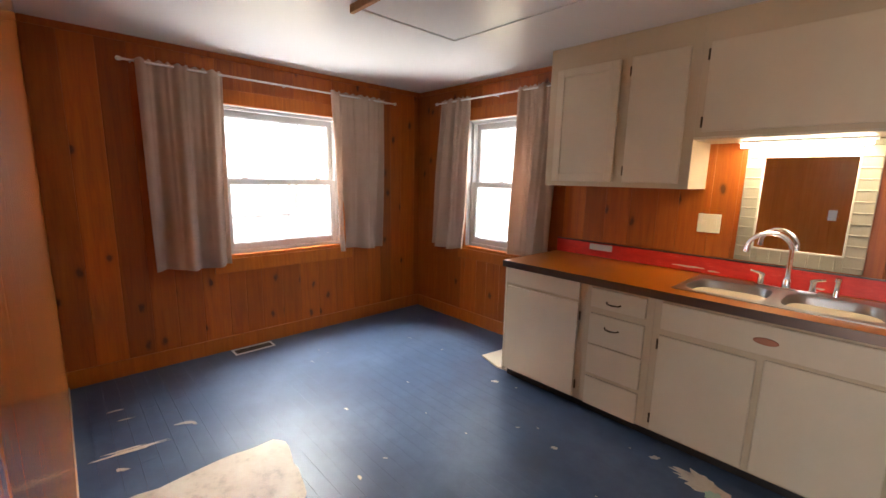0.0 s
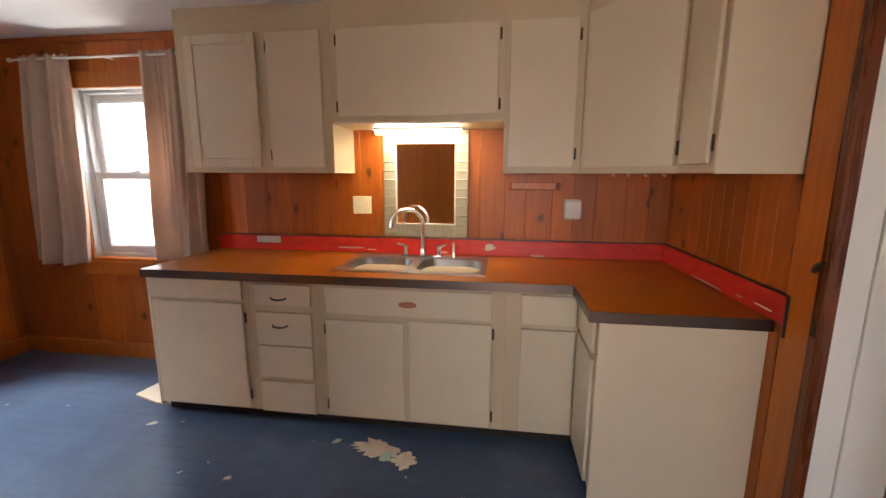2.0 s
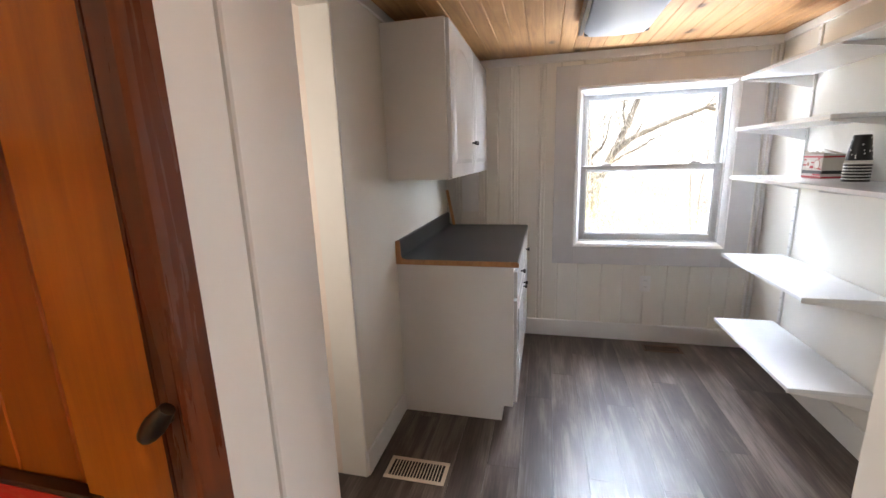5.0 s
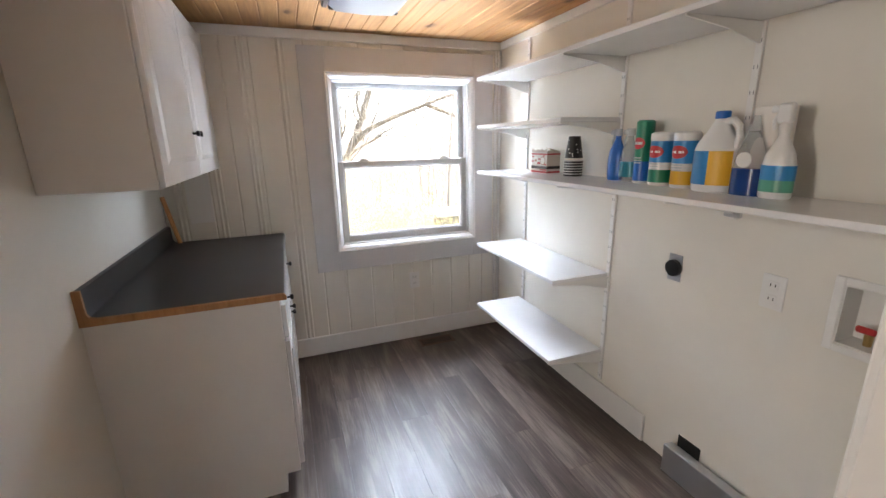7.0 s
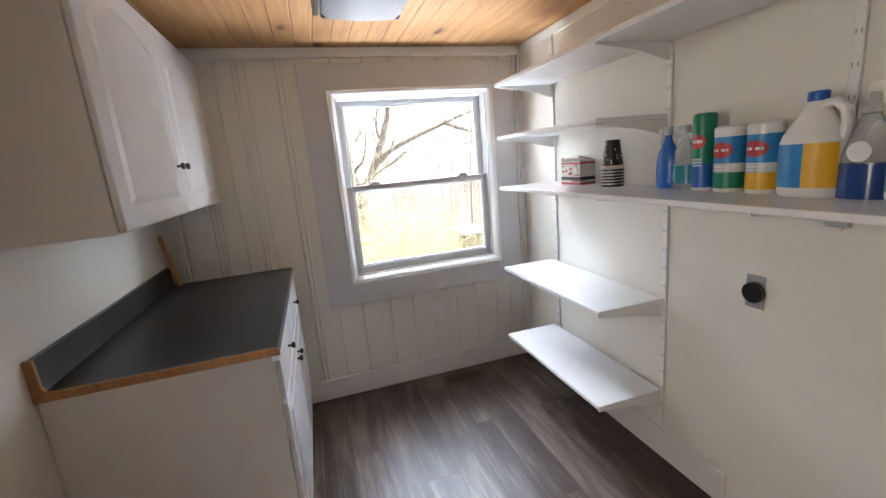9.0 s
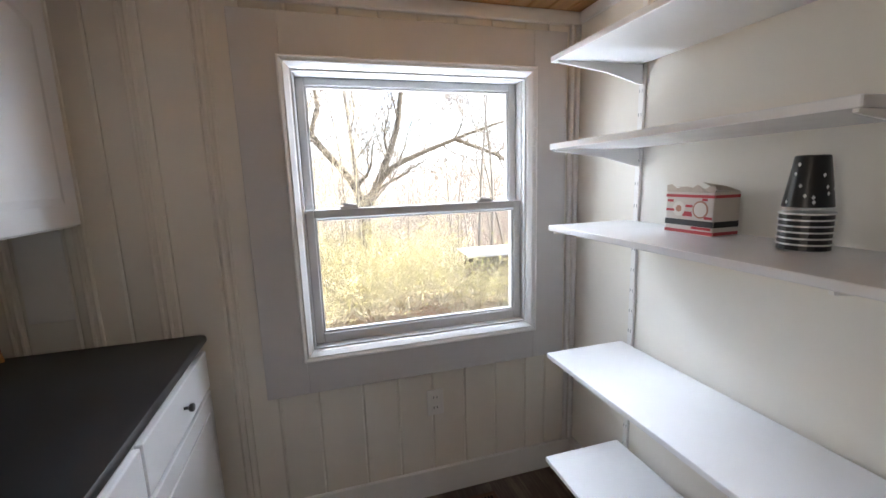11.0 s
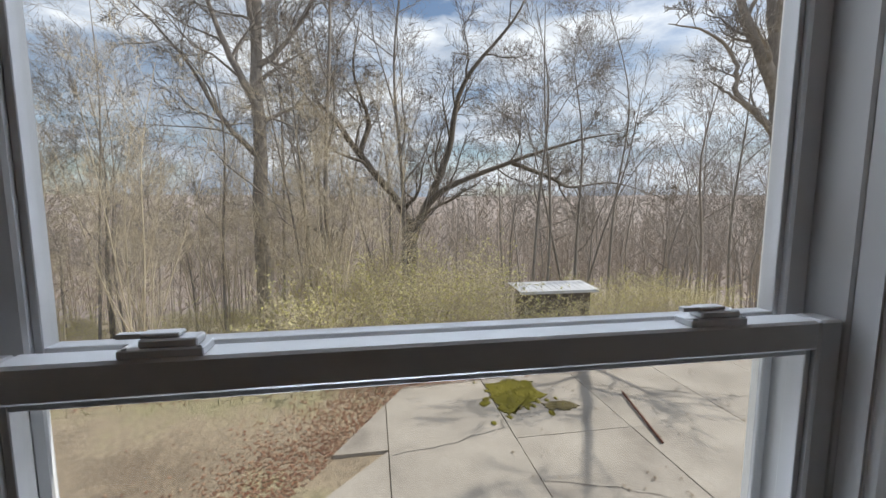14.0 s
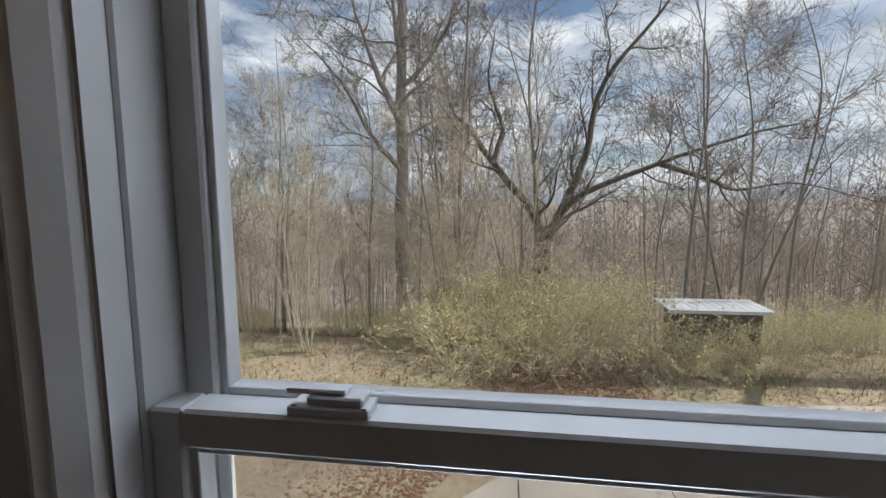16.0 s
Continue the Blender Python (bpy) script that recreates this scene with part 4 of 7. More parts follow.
tube(bm, arc, [0.015, 0.014] + [0.0125] * (len(arc) - 3) + [0.015], 14)
lathe(bm, -0.385, ty, [(0.022, rim_z + 0.01), (0.022, rim_z + 0.05), (0.016, rim_z + 0.065)], 18)
part("spout", bm, CHROME, tap, smooth=True)
for x, dx in ((-0.50, -0.055), (-0.275, 0.05)):
    bm = bmesh.new()
    lathe(bm, x, ty, [(0.018, rim_z + 0.01), (0.015, rim_z + 0.05), (0.018, rim_z + 0.065), (0.010, rim_z + 0.075)], 16)
    tube(bm, [(x, ty, rim_z + 0.068), (x + dx, ty - 0.012, rim_z + 0.082)], [0.009, 0.006], 8)
    part("handle", bm, CHROME, tap, smooth=True)
bm = bmesh.new()
lathe(bm, -0.18, ty, [(0.018, rim_z), (0.014, rim_z + 0.03), (0.012, rim_z + 0.075), (0.016, rim_z + 0.085), (0.014, rim_z + 0.10)], 14)
part("side_spray", bm, CHROME, tap, smooth=True)

mir = thing("wall_mirror", (-0.38, KY1 - 0.03, 1.03), "mirror in a ribbed champagne-silver frame above the sink", "mirror")
MX0, MX1, MZ0, MZ1, fw = -0.666, -0.099, 1.034, 1.732, 0.083
SILVER = painted("silver_leaf", (0.36, 0.315, 0.22), 0.38, 0.22, 0.2)
part("glass", boxed(MX0 + fw - 0.004, MX1 - fw + 0.004, KY1 - 0.014, KY1 - 0.010, MZ0 + fw - 0.004, MZ1 - fw + 0.004), MIRROR, mir, "mirror glass")
part("backing", boxed(MX0 + 0.01, MX1 - 0.01, KY1 - 0.0095, KY1 - 0.0005, MZ0 + 0.01, MZ1 - 0.01), BLACK, mir)
for q, vert in (((MX0, MX0 + fw, MZ0, MZ1), 1), ((MX1 - fw, MX1, MZ0, MZ1), 1), ((MX0 + fw, MX1 - fw, MZ0, MZ0 + fw), 0), ((MX0 + fw, MX1 - fw, MZ1 - fw, MZ1), 0)):
    rail = part("frame_rail", boxed(q[0], q[1], KY1 - 0.022, KY1 - 0.0098, q[2], q[3], bevel=0.004), SILVER, mir)
    L = (q[3] - q[2]) if vert else (q[1] - q[0])
    n = max(3, round(L / 0.058))
    for i in range(n):
        c = (i + 0.5) / n * L
        bm = bmesh.new()
        if vert:
            tube(bm, [(q[0] + 0.003, KY1 - 0.022, q[2] + c), (q[1] - 0.003, KY1 - 0.022, q[2] + c)], 0.0048, 8)
        else:
            tube(bm, [(q[0] + c, KY1 - 0.022, q[2] + 0.003), (q[0] + c, KY1 - 0.022, q[3] - 0.003)], 0.0048, 8)
        part("rib", bm, SILVER, rail, smooth=True)
bm = bmesh.new()
for q in ((MX0 + fw - 0.003, MX0 + fw + 0.006, MZ0 + fw, MZ1 - fw), (MX1 - fw - 0.006, MX1 - fw + 0.003, MZ0 + fw, MZ1 - fw), (MX0 + fw, MX1 - fw, MZ0 + fw - 0.003, MZ0 + fw + 0.006), (MX0 + fw, MX1 - fw, MZ1 - fw - 0.006, MZ1 - fw + 0.003)):
    box(bm, q[0], q[1], KY1 - 0.026, KY1 - 0.0145, q[2], q[3], bevel=0.002)
part("inner_bead", bm, painted("pale_bead", (0.60, 0.54, 0.40), 0.4), mir)

lampfix = thing("tube_lamp", (-0.375, 2.62, 1.70), "lit warm fluorescent tube under the bridge cabinet", "lamp")
part("housing", boxed(-0.70, -0.13, 2.585, 2.665, 1.7225, 1.7345, bevel=0.003), WHITE, lampfix)
bm = bmesh.new()
tube(bm, [(-0.685, 2.605, 1.709), (-0.145, 2.605, 1.709)], 0.0130, 14)
part("tube", bm, TUBE, lampfix, "glowing tube", smooth=True)

sw = thing("switch_plate", (-0.825, KY1 - 0.004, 1.24), "ivory double switch and outlet plate on the pine boards", "switch")
part("plate", boxed(-0.89, -0.76, KY1 - 0.007, KY1 - 0.0005, 1.18, 1.30, bevel=0.003), IVORY, sw)
part("rocker", boxed(-0.865, -0.835, KY1 - 0.011, KY1 - 0.0065, 1.225, 1.255, bevel=0.002), IVORY, sw)
bm = boxed(-0.815, -0.78, KY1 - 0.009, KY1 - 0.0065, 1.205, 1.275, bevel=0.002)
box(bm, -0.803, -0.792, KY1 - 0.012, KY1 - 0.0085, 1.236, 1.25)
part("toggle", bm, IVORY, sw)
pl = thing("plug_in_unit", (0.565, KY1 - 0.03, 1.17), "white plug-in night light on the pine wall", "night light")
part("body", boxed(0.515, 0.62, KY1 - 0.045, KY1 - 0.006, 1.172, 1.288, bevel=0.012, seg=3), WHITE, pl, smooth=True)
part("plate", boxed(0.52, 0.615, KY1 - 0.0055, KY1 - 0.0005, 1.165, 1.295, bevel=0.002), IVORY, pl)
swb = thing("light_switch", (-0.45, KY0, 1.12), "white single light switch on the pine wall", "switch")
part("plate", boxed(-0.485, -0.415, KY0 + 0.0005, KY0 + 0.006, 1.12, 1.235, bevel=0.002), WHITE, swb)
part("toggle", boxed(-0.455, -0.445, KY0 + 0.006, KY0 + 0.014, 1.17, 1.19), WHITE, swb)
hold = thing("towel_holder", (0.30, KY1 - 0.03, 1.36), "varnished wooden holder bracket under the wall cabinet", "bracket")
part("back_board", boxed(0.16, 0.48, KY1 - 0.012, KY1 - 0.0005, 1.352, 1.40, bevel=0.004), PINE_TRIM, hold)
part("arm", boxed(0.16, 0.182, KY1 - 0.085, KY1 - 0.012, 1.352, 1.40, bevel=0.006), PINE_TRIM, hold)
part("arm", boxed(0.458, 0.48, KY1 - 0.085, KY1 - 0.012, 1.352, 1.40, bevel=0.006), PINE_TRIM, hold)

# ---- kitchen wall cabinets ----
UF, UZ0, UZD0, UZD1 = 2.37, 1.455, 1.487, 2.25


def wall_unit(x0, x1, z0, label):
    u = thing("wall_cabinet", ((x0 + x1) / 2, 2.54, z0), label, "cabinet", "kitchen wall cabinets")
    part("body", boxed(x0 + 0.0005, x1 - 0.0005, UF, KY1 - 0.001, z0, KH - 0.001), CREAM_FRAME, u)
    return u


u = wall_unit(-1.84, -0.87, UZ0, "cream painted wall cabinet with two doors")
front(u, "door", -1.775, -1.325, UZD0, UZD1, UF, recessed=True)
d = front(u, "door", -1.255, -0.925, UZD0, UZD1, UF)
hinge(d, -1.263, UF, 1.56)
hinge(d, -1.263, UF, 2.17)
u = wall_unit(-0.87, 0.12, 1.735, "cream painted bridge cabinet above the mirror")
d = front(u, "door", -0.83, 0.085, 1.775, UZD1, UF)
for x in (-0.838, 0.093):
    hinge(d, x, UF, 1.83)
    hinge(d, x, UF, 2.19)
part("rail", boxed(-0.868, 0.118, UF - 0.006, UF - 0.0005, 1.736, 1.748, bevel=0.002), CREAM, u)
u = wall_unit(0.12, 0.54, UZ0, "cream painted wall cabinet beside the corner")
d = front(u, "door", 0.145, 0.50, UZD0, UZD1, UF)
hinge(d, 0.508, UF, 1.56)
hinge(d, 0.508, UF, 2.17)
# corner cabinet with a slanted door, and the short return
CA, CB = Vector((0.5405, UF, 0)), Vector((0.862, 1.892, 0))
u = thing("wall_cabinet", (0.85, 2.4, UZ0), "cream painted corner wall cabinet with a slanted door", "cabinet", "kitchen wall cabinets")
part("body", prism(bmesh.new(), [(CA.x, CA.y), (CB.x, CB.y), (KX1 - 0.001, CB.y), (KX1 - 0.001, KY1 - 0.001), (CA.x, KY1 - 0.001)], UZ0, KH - 0.001), CREAM_FRAME, u)
along = (CB - CA).normalized()
outw = Vector((along.y, -along.x, 0))
if outw.x > 0:
    outw = -outw


def slanted(p, q, z0, z1, t0, t1):
    a, b = CA + along * p, CA + along * q
    return prism(bmesh.new(), [((a + outw * t0).x, (a + outw * t0).y), ((b + outw * t0).x, (b + outw * t0).y), ((b + outw * t1).x, (b + outw * t1).y), ((a + outw * t1).x, (a + outw * t1).y)], z0, z1)


LD = (CB - CA).length
d = part("door", slanted(0.022, LD - 0.022, UZD0, UZD1 + 0.01, 0.0005, 0.018), CREAM, u)
for z in (1.56, 2.17):
    part("hinge", slanted(LD - 0.018, LD - 0.006, z - 0.03, z + 0.03, 0.001, 0.008), BRONZE, d, "dark bronze cabinet hinge")
u = thing("wall_cabinet", (1.0, 1.735, UZ0), "cream painted end wall cabinet by the doorway", "cabinet", "kitchen wall cabinets")
part("body", boxed(0.862, KX1 - 0.001, 1.592, CB.y - 0.0005, UZ0, KH - 0.001), CREAM_FRAME, u)
part("end_panel", boxed(0.860, KX1 - 0.001, 1.578, 1.5915, UZ0 - 0.004, KH - 0.001, bevel=0.002), CREAM, u)
d = part("door", boxed(0.845, 0.8615, 1.622, 1.872, UZD0, UZD1, bevel=0.005, seg=2), CREAM, u)
for z in (1.56, 2.17):
    part("hinge", boxed(0.855, 0.8615, 1.607, 1.619, z - 0.03, z + 0.03, bevel=0.002), BRONZE, d, "dark bronze cabinet hinge")
hooks = thing("cup_hook", (0.80, 1.98, UZ0 - 0.02), "small white cup hooks under the corner cabinet", "hook")
for k in range(4):
    p = CA.lerp(CB, 0.28 + 0.17 * k) + Vector((0.06, 0.05, 0))
    bm = bmesh.new()
    tube(bm, [(p.x, p.y, UZ0 + 0.001), (p.x, p.y, UZ0 - 0.008), (p.x + 0.008, p.y, UZ0 - 0.016), (p.x + 0.012, p.y, UZ0 - 0.006)], 0.0025, 6)
    part("hook", bm, WHITE, hooks)


# ---- curtains ----
def curtain(axis, plane, a0, a1, b0, b1, z0, z1, folds, seed, label):
    """A gathered panel: a0..a1 at the top, b0..b1 at the hem."""
    rg = random.Random(seed)
    ph = [rg.uniform(0, 6.28) for _ in range(4)]
    nu, nv = 90, 26
    bm = bmesh.new()
    g = []
    for j in range(nv + 1):
        v = j / nv
        row = []
        for i in range(nu + 1):
            s = i / nu
            lo, hi = a0 + (b0 - a0) * v, a1 + (b1 - a1) * v
            amp = 0.014 + 0.034 * v ** 0.7
            if v < 0.03:
                amp = 0.010
            d = amp * (math.sin(s * folds * 3.4 + ph[0] + 1.3 * math.sin(s * 5 + ph[3]) + 0.6 * math.sin(v * 3 + ph[1])) + 0.35 * math.sin(s * folds * 6.1 + ph[1] + v) + (0.28 - 0.26 * v) * math.sin(s * folds * 13 + ph[2]))
            d += 0.012 * math.sin(v * 5 + ph[3]) * v
            a = lo + (hi - lo) * (s + 0.010 * math.sin(s * folds * 6.283 + ph[1]))
            z = z1 + (z0 - z1) * v + (0.008 * math.sin(s * folds * 12.5 + ph[2]) if v < 0.02 else 0) + 0.012 * v * math.sin(s * 6 + ph[0])
            row.append(bm.verts.new((plane + d, a, z) if axis == "x" else (a, plane + d, z)))
        g.append(row)
    for j in range(nv):
        for i in range(nu):
            bm.faces.new((g[j][i], g[j][i + 1], g[j + 1][i + 1], g[j + 1][i]))
    ob = solid("curtain", bm, CURTAIN, label, "curtain", "kitchen curtains", smooth=True)
    sm = ob.modifiers.new("cloth", 'SOLIDIFY')
    sm.thickness = 0.002
    return ob


CW, CN = KX0 + 0.075, KY1 - 0.075
curtain("x", CW, 0.15, 0.70, 0.16, 0.68, 0.755, 2.250, 5, 1, "short taupe linen curtain gathered on a white rod")
curtain("x", CW, 1.595, 2.19, 1.65, 2.16, 0.768, 2.255, 4, 2, "short taupe linen curtain gathered on a white rod")
curtain("y", CN, -3.30, -2.89, -3.44, -2.96, 0.77, 2.262, 4, 3, "short taupe linen curtain gathered on a white rod")
curtain("y", CN, -2.35, -1.90, -2.37, -1.935, 0.82, 2.262, 5, 4, "taupe linen curtain gathered beside the wall cabinet")


def rod(axis, plane, wall, a0, a1, z, label):
    mk = (lambda a, p, zz: (p, a, zz)) if axis == "x" else (lambda a, p, zz: (a, p, zz))
    t = thing("curtain_rod", mk((a0 + a1) / 2, plane, z), label, "curtain rod")
    bm = bmesh.new()
    tube(bm, [mk(a0, plane, z), mk(a1, plane, z)], 0.008, 10)
    part("pole", bm, WHITE, t, smooth=True)
    for a in (a0, a1):
        bm = bmesh.new()
        s = 1 if a == a1 else -1
        tube(bm, [mk(a - s * 0.01, plane, z), mk(a + s * 0.004, plane, z), mk(a + s * 0.018, plane, z), mk(a + s * 0.026, plane, z)], [0.009, 0.015, 0.015, 0.006], 10)
        part("finial", bm, WHITE, t, smooth=True)
    for a in (a0 + 0.06, a1 - 0.06, (a0 + a1) / 2):
        bm = bmesh.new()
        tube(bm, [mk(a, wall, z), mk(a, plane, z - 0.002)], 0.005, 8)
        part("bracket", bm, WHITE, t)
    return t


rod("x", CW, KX0 + 0.001, 0.07, 2.31, 2.228, "thin white curtain rod with ball ends")
rod("y", CN, KY1 - 0.001, -3.36, -1.86, 2.235, "thin white curtain rod above the narrow window")


# ---- floor vents ----
def register(x0, x1, y0, y1, z, mat, slat_mat, label, along_y=True):
    t = thing("floor_register", ((x0 + x1) / 2, (y0 + y1) / 2, z), label, "floor vent")
    # dark sheet under the slats stands for the shade in the duct
    part("duct_shade", boxed(x0 + 0.012, x1 - 0.012, y0 + 0.012, y1 - 0.012, z + 0.0003, z + 0.002), DARK, t)
    e = 0.018
    for q in ((x0, x0 + e, y0, y1), (x1 - e, x1, y0, y1), (x0 + e, x1 - e, y0, y0 + e), (x0 + e, x1 - e, y1 - e, y1)):
        part("rim", boxed(*q, z + 0.0003, z + 0.006, bevel=0.0015), mat, t)
    n = max(8, int((y1 - y0 if along_y else x1 - x0) / 0.016))
    for k in range(1, n):
        if along_y:
            c = y0 + e + (y1 - y0 - 2 * e) * k / n
            part("slat", boxed(x0 + e, x1 - e, c - 0.002, c + 0.002, z + 0.002, z + 0.005), slat_mat, t)
        else:
            c = x0 + e + (x1 - x0 - 2 * e) * k / n
            part("slat", boxed(c - 0.002, c + 0.002, y0 + e, y1 - e, z + 0.002, z + 0.005), slat_mat, t)
    return t


register(-3.70, -3.575, 0.63, 0.96, 0, WHITE, BROWN_VENT, "white-rimmed brown floor register by the baseboard")
register(2.325, 2.465, 1.435, 1.72, 0, BIEGE_VENT, BIEGE_VENT, "beige metal floor register in the plank floor")
register(3.855, 3.965, 0.045, 0.305, 0, BROWN_VENT, BROWN_VENT, "dark brown floor register under the window")


# ---- pantry cabinets ----
def knob(parent, x, y, z):
    bm = bmesh.new()
    tube(bm, [(x, y, z), (x, y - 0.012, z), (x, y - 0.016, z), (x, y - 0.026, z), (x, y - 0.029, z)], [0.005, 0.005, 0.012, 0.013, 0.008], 12)
    return part("knob", bm, BLACK, parent, "black round knob", smooth=True)


pb = thing("pantry_base_cabinet", (3.44, 1.47, 0), "white base cabinet with drawers, doors and black knobs", "cabinet")
PF = 1.172
bm = boxed(2.86, PX1 - 0.019, PF, PY1 - 0.002, 0.09, 0.868)
part("body", bm, WHITE, pb)
part("toe_kick", boxed(2.86, PX1 - 0.019, PF + 0.06, PF + 0.075, 0.0, 0.09), WHITE, pb)
bm = bmesh.new()
prof = [(PF, 0.09), (PF + 0.06, 0.09), (PF + 0.06, 0.0), (PY1 - 0.002, 0.0), (PY1 - 0.002, 0.868), (PF, 0.868)]
a = [bm.verts.new((2.847, y, z)) for y, z in prof]
b = [bm.verts.new((2.8595, y, z)) for y, z in prof]
bm.faces.new(a)
bm.faces.new(b[::-1])
for i in range(6):
    bm.faces.new((a[i], b[i], b[(i + 1) % 6], a[(i + 1) % 6]))
part("end_panel", bm, WHITE, pb)
WB = [2.862, 3.44, PX1 - 0.022]
for x0, x1 in zip(WB, WB[1:]):
    d = part("drawer", boxed(x0 + 0.006, x1 - 0.006, PF - 0.02, PF - 0.0005, 0.70, 0.84, bevel=0.004, seg=2), MELAMINE, pb)
    knob(d, (x0 + x1) / 2, PF - 0.02, 0.77)
    d = part("door", boxed(x0 + 0.006, x1 - 0.006, PF - 0.02, PF - 0.0005, 0.105, 0.685, bevel=0.004, seg=2), MELAMINE, pb)
    part("raised_panel", boxed(x0 + 0.06, x1 - 0.06, PF - 0.0245, PF - 0.0202, 0.165, 0.625, bevel=0.004), MELAMINE, d)
    knob(d, x1 - 0.04 if x0 < 3 else x0 + 0.04, PF - 0.02, 0.60)
wt = thing("pantry_worktop", (3.44, 1.47, 0.857), "charcoal laminate worktop with wood edge and coved backsplash", "worktop")
bm = bmesh.new()
prof = [(1.150, 0.8695), (1.146, 0.873), (1.146, 0.885), (1.152, 0.894), (1.165, 0.897), (1.74, 0.897), (1.757, 0.902), (1.764, 0.915), (1.766, 0.985), (1.770, 0.995), (1.788, 0.995), (1.788, 0.8695)]
a = [bm.verts.new((2.845, y, z)) for y, z in prof]
b = [bm.verts.new((PX1 - 0.019, y, z)) for y, z in prof]
bm.faces.new(a)
bm.faces.new(b[::-1])
for i in range(len(prof)):
    j = (i + 1) % len(prof)
    bm.faces.new((a[i], b[i], b[j], a[j]))
part("top", bm, GREYTOP, wt, smooth=True)
bm = bmesh.new()
prof2 = [(1.144, 0.872), (1.144, 0.889), (1.154, 0.898), (1.738, 0.898), (1.755, 0.904), (1.762, 0.916), (1.764, 0.998), (1.7885, 0.998), (1.7885, 0.872)]
a = [bm.verts.new((2.834, y, z)) for y, z in prof2]
b = [bm.verts.new((2.8445, y, z)) for y, z in prof2]
bm.faces.new(a)
bm.faces.new(b[::-1])
for i in range(len(prof2)):
    j = (i + 1) % len(prof2)
    bm.faces.new((a[i], b[i], b[j], a[j]))
part("end_edge", bm, RAW_WOOD, wt, "bare brown wood end edge")

pu = thing("pantry_wall_cabinet", (3.42, 1.63, 1.313), "white wall cabinet with two raised-panel doors", "cabinet")
UFp = 1.478
part("body", boxed(2.79, PX1 - 0.019, UFp, PY1 - 0.002, 1.313, 2.035, bevel=0.002), WHITE, pu)
UB = [2.795, 3.41, PX1 - 0.022]
for x0, x1 in zip(UB, UB[1:]):
    d = part("door", boxed(x0 + 0.003, x1 - 0.003, UFp - 0.02, UFp - 0.0005, 1.318, 2.030, bevel=0.005, seg=2), MELAMINE, pu)
    # raised panel with an arched top
    bm = bmesh.new()
    n = 14
    o = [(x0 + 0.075, 1.385), (x1 - 0.075, 1.385)] + [(x1 - 0.075 - (x1 - x0 - 0.15) * k / n, 1.90 + 0.055 * math.sin(math.pi * k / n)) for k in range(n + 1)]
    outer = [bm.verts.new((x, UFp - 0.0205, z)) for x, z in o]
    cx, cz = (x0 + x1) / 2, 1.66
    inner = [bm.verts.new((cx + (x - cx) * 0.90, UFp - 0.0255, cz + (z - cz) * 0.92)) for x, z in o]
    for i in range(len(o)):
        j = (i + 1) % len(o)
        bm.faces.new((outer[i], outer[j], inner[j], inner[i]))
    bm.faces.new(inner)
    part("raised_panel", bm, MELAMINE, d)
    knob(d, x1 - 0.035 if x0 < 3 else x0 + 0.035, UFp - 0.02, 1.50)

bm = bmesh.new()
tube(bm, [(3.985, 1.72, 0.898), (4.005, 1.775, 1.17)], 0.012, 6)
solid("wood_stick", bm, RAW_WOOD, "bare wood stick leaning in the worktop corner", "stick")
bm = boxed(PX1 - 0.008, PX1 - 0.0005, 1.53, 1.66, 0.998, 1.30, bevel=0.002)
solid("access_cover", bm, WHITE, "flat white painted cover plate above the worktop", "cover plate")


# ---- pantry shelves ----
SLOT = plain("slot_grey", (0.30, 0.30, 0.30), 0.7)


def standard(x, z0, z1):
    t = thing("shelf_standard", (x, PY0, z0), "white slotted steel shelf standard on the wall", "shelf standard", "shelf standards")
    bm = boxed(x - 0.0125, x + 0.0125, PY0 + 0.0005, PY0 + 0.012, z0, z1, bevel=0.002)
    part("channel", bm, WHITE, t)
    z = z0 + 0.03
    while z < z1 - 0.03:
        for dx in (-0.006, 0.006):
            part("slot", boxed(x + dx - 0.0015, x + dx + 0.0015, PY0 + 0.0118, PY0 + 0.0124, z - 0.006, z + 0.006), SLOT, t)
        z += 0.08


standard(3.655, 0.16, 2.085)
standard(2.838, 0.16, 2.085)
standard(2.25, 1.15, 2.085)
SHY = -0.056


def shelf(x0, x1, z, brackets, label):
    t = thing("wall_shelf", ((x0 + x1) / 2, -0.23, z - 0.019), label, "shelf", "pantry shelves")
    part("board", boxed(x0, x1, PY0 + 0.018, SHY, z - 0.019, z, bevel=0.002), MELAMINE, t)
    for x in brackets:
        bm = bmesh.new()
        o = [(PY0 + 0.010, z - 0.020), (SHY - 0.003, z - 0.020), (SHY - 0.003, z - 0.026), (-0.25, z - 0.050), (PY0 + 0.03, z - 0.082), (PY0 + 0.010, z - 0.085)]
        a = [bm.verts.new((x - 0.004, y, zz)) for y, zz in o]
        b = [bm.verts.new((x + 0.004, y, zz)) for y, zz in o]
        bm.faces.new(a)
        bm.faces.new(b[::-1])
        for i in range(len(o)):
            j = (i + 1) % len(o)
            bm.faces.new((a[i], b[i], b[j], a[j]))
        part("bracket", bm, WHITE, t)


shelf(1.62, 3.69, 1.815, (3.655, 2.838, 2.25), "long white laminate top shelf on steel brackets")
shelf(2.83, 3.69, 1.535, (3.655, 2.838), "short white laminate shelf on steel brackets")
shelf(1.62, 3.69, 1.256, (3.655, 2.838, 2.25), "long white laminate shelf holding cleaning supplies")
shelf(2.83, 3.69, 0.778, (3.655, 2.838), "short white laminate shelf on steel brackets")
shelf(2.83, 3.69, 0.348, (3.655, 2.838), "low white laminate shelf on steel brackets")

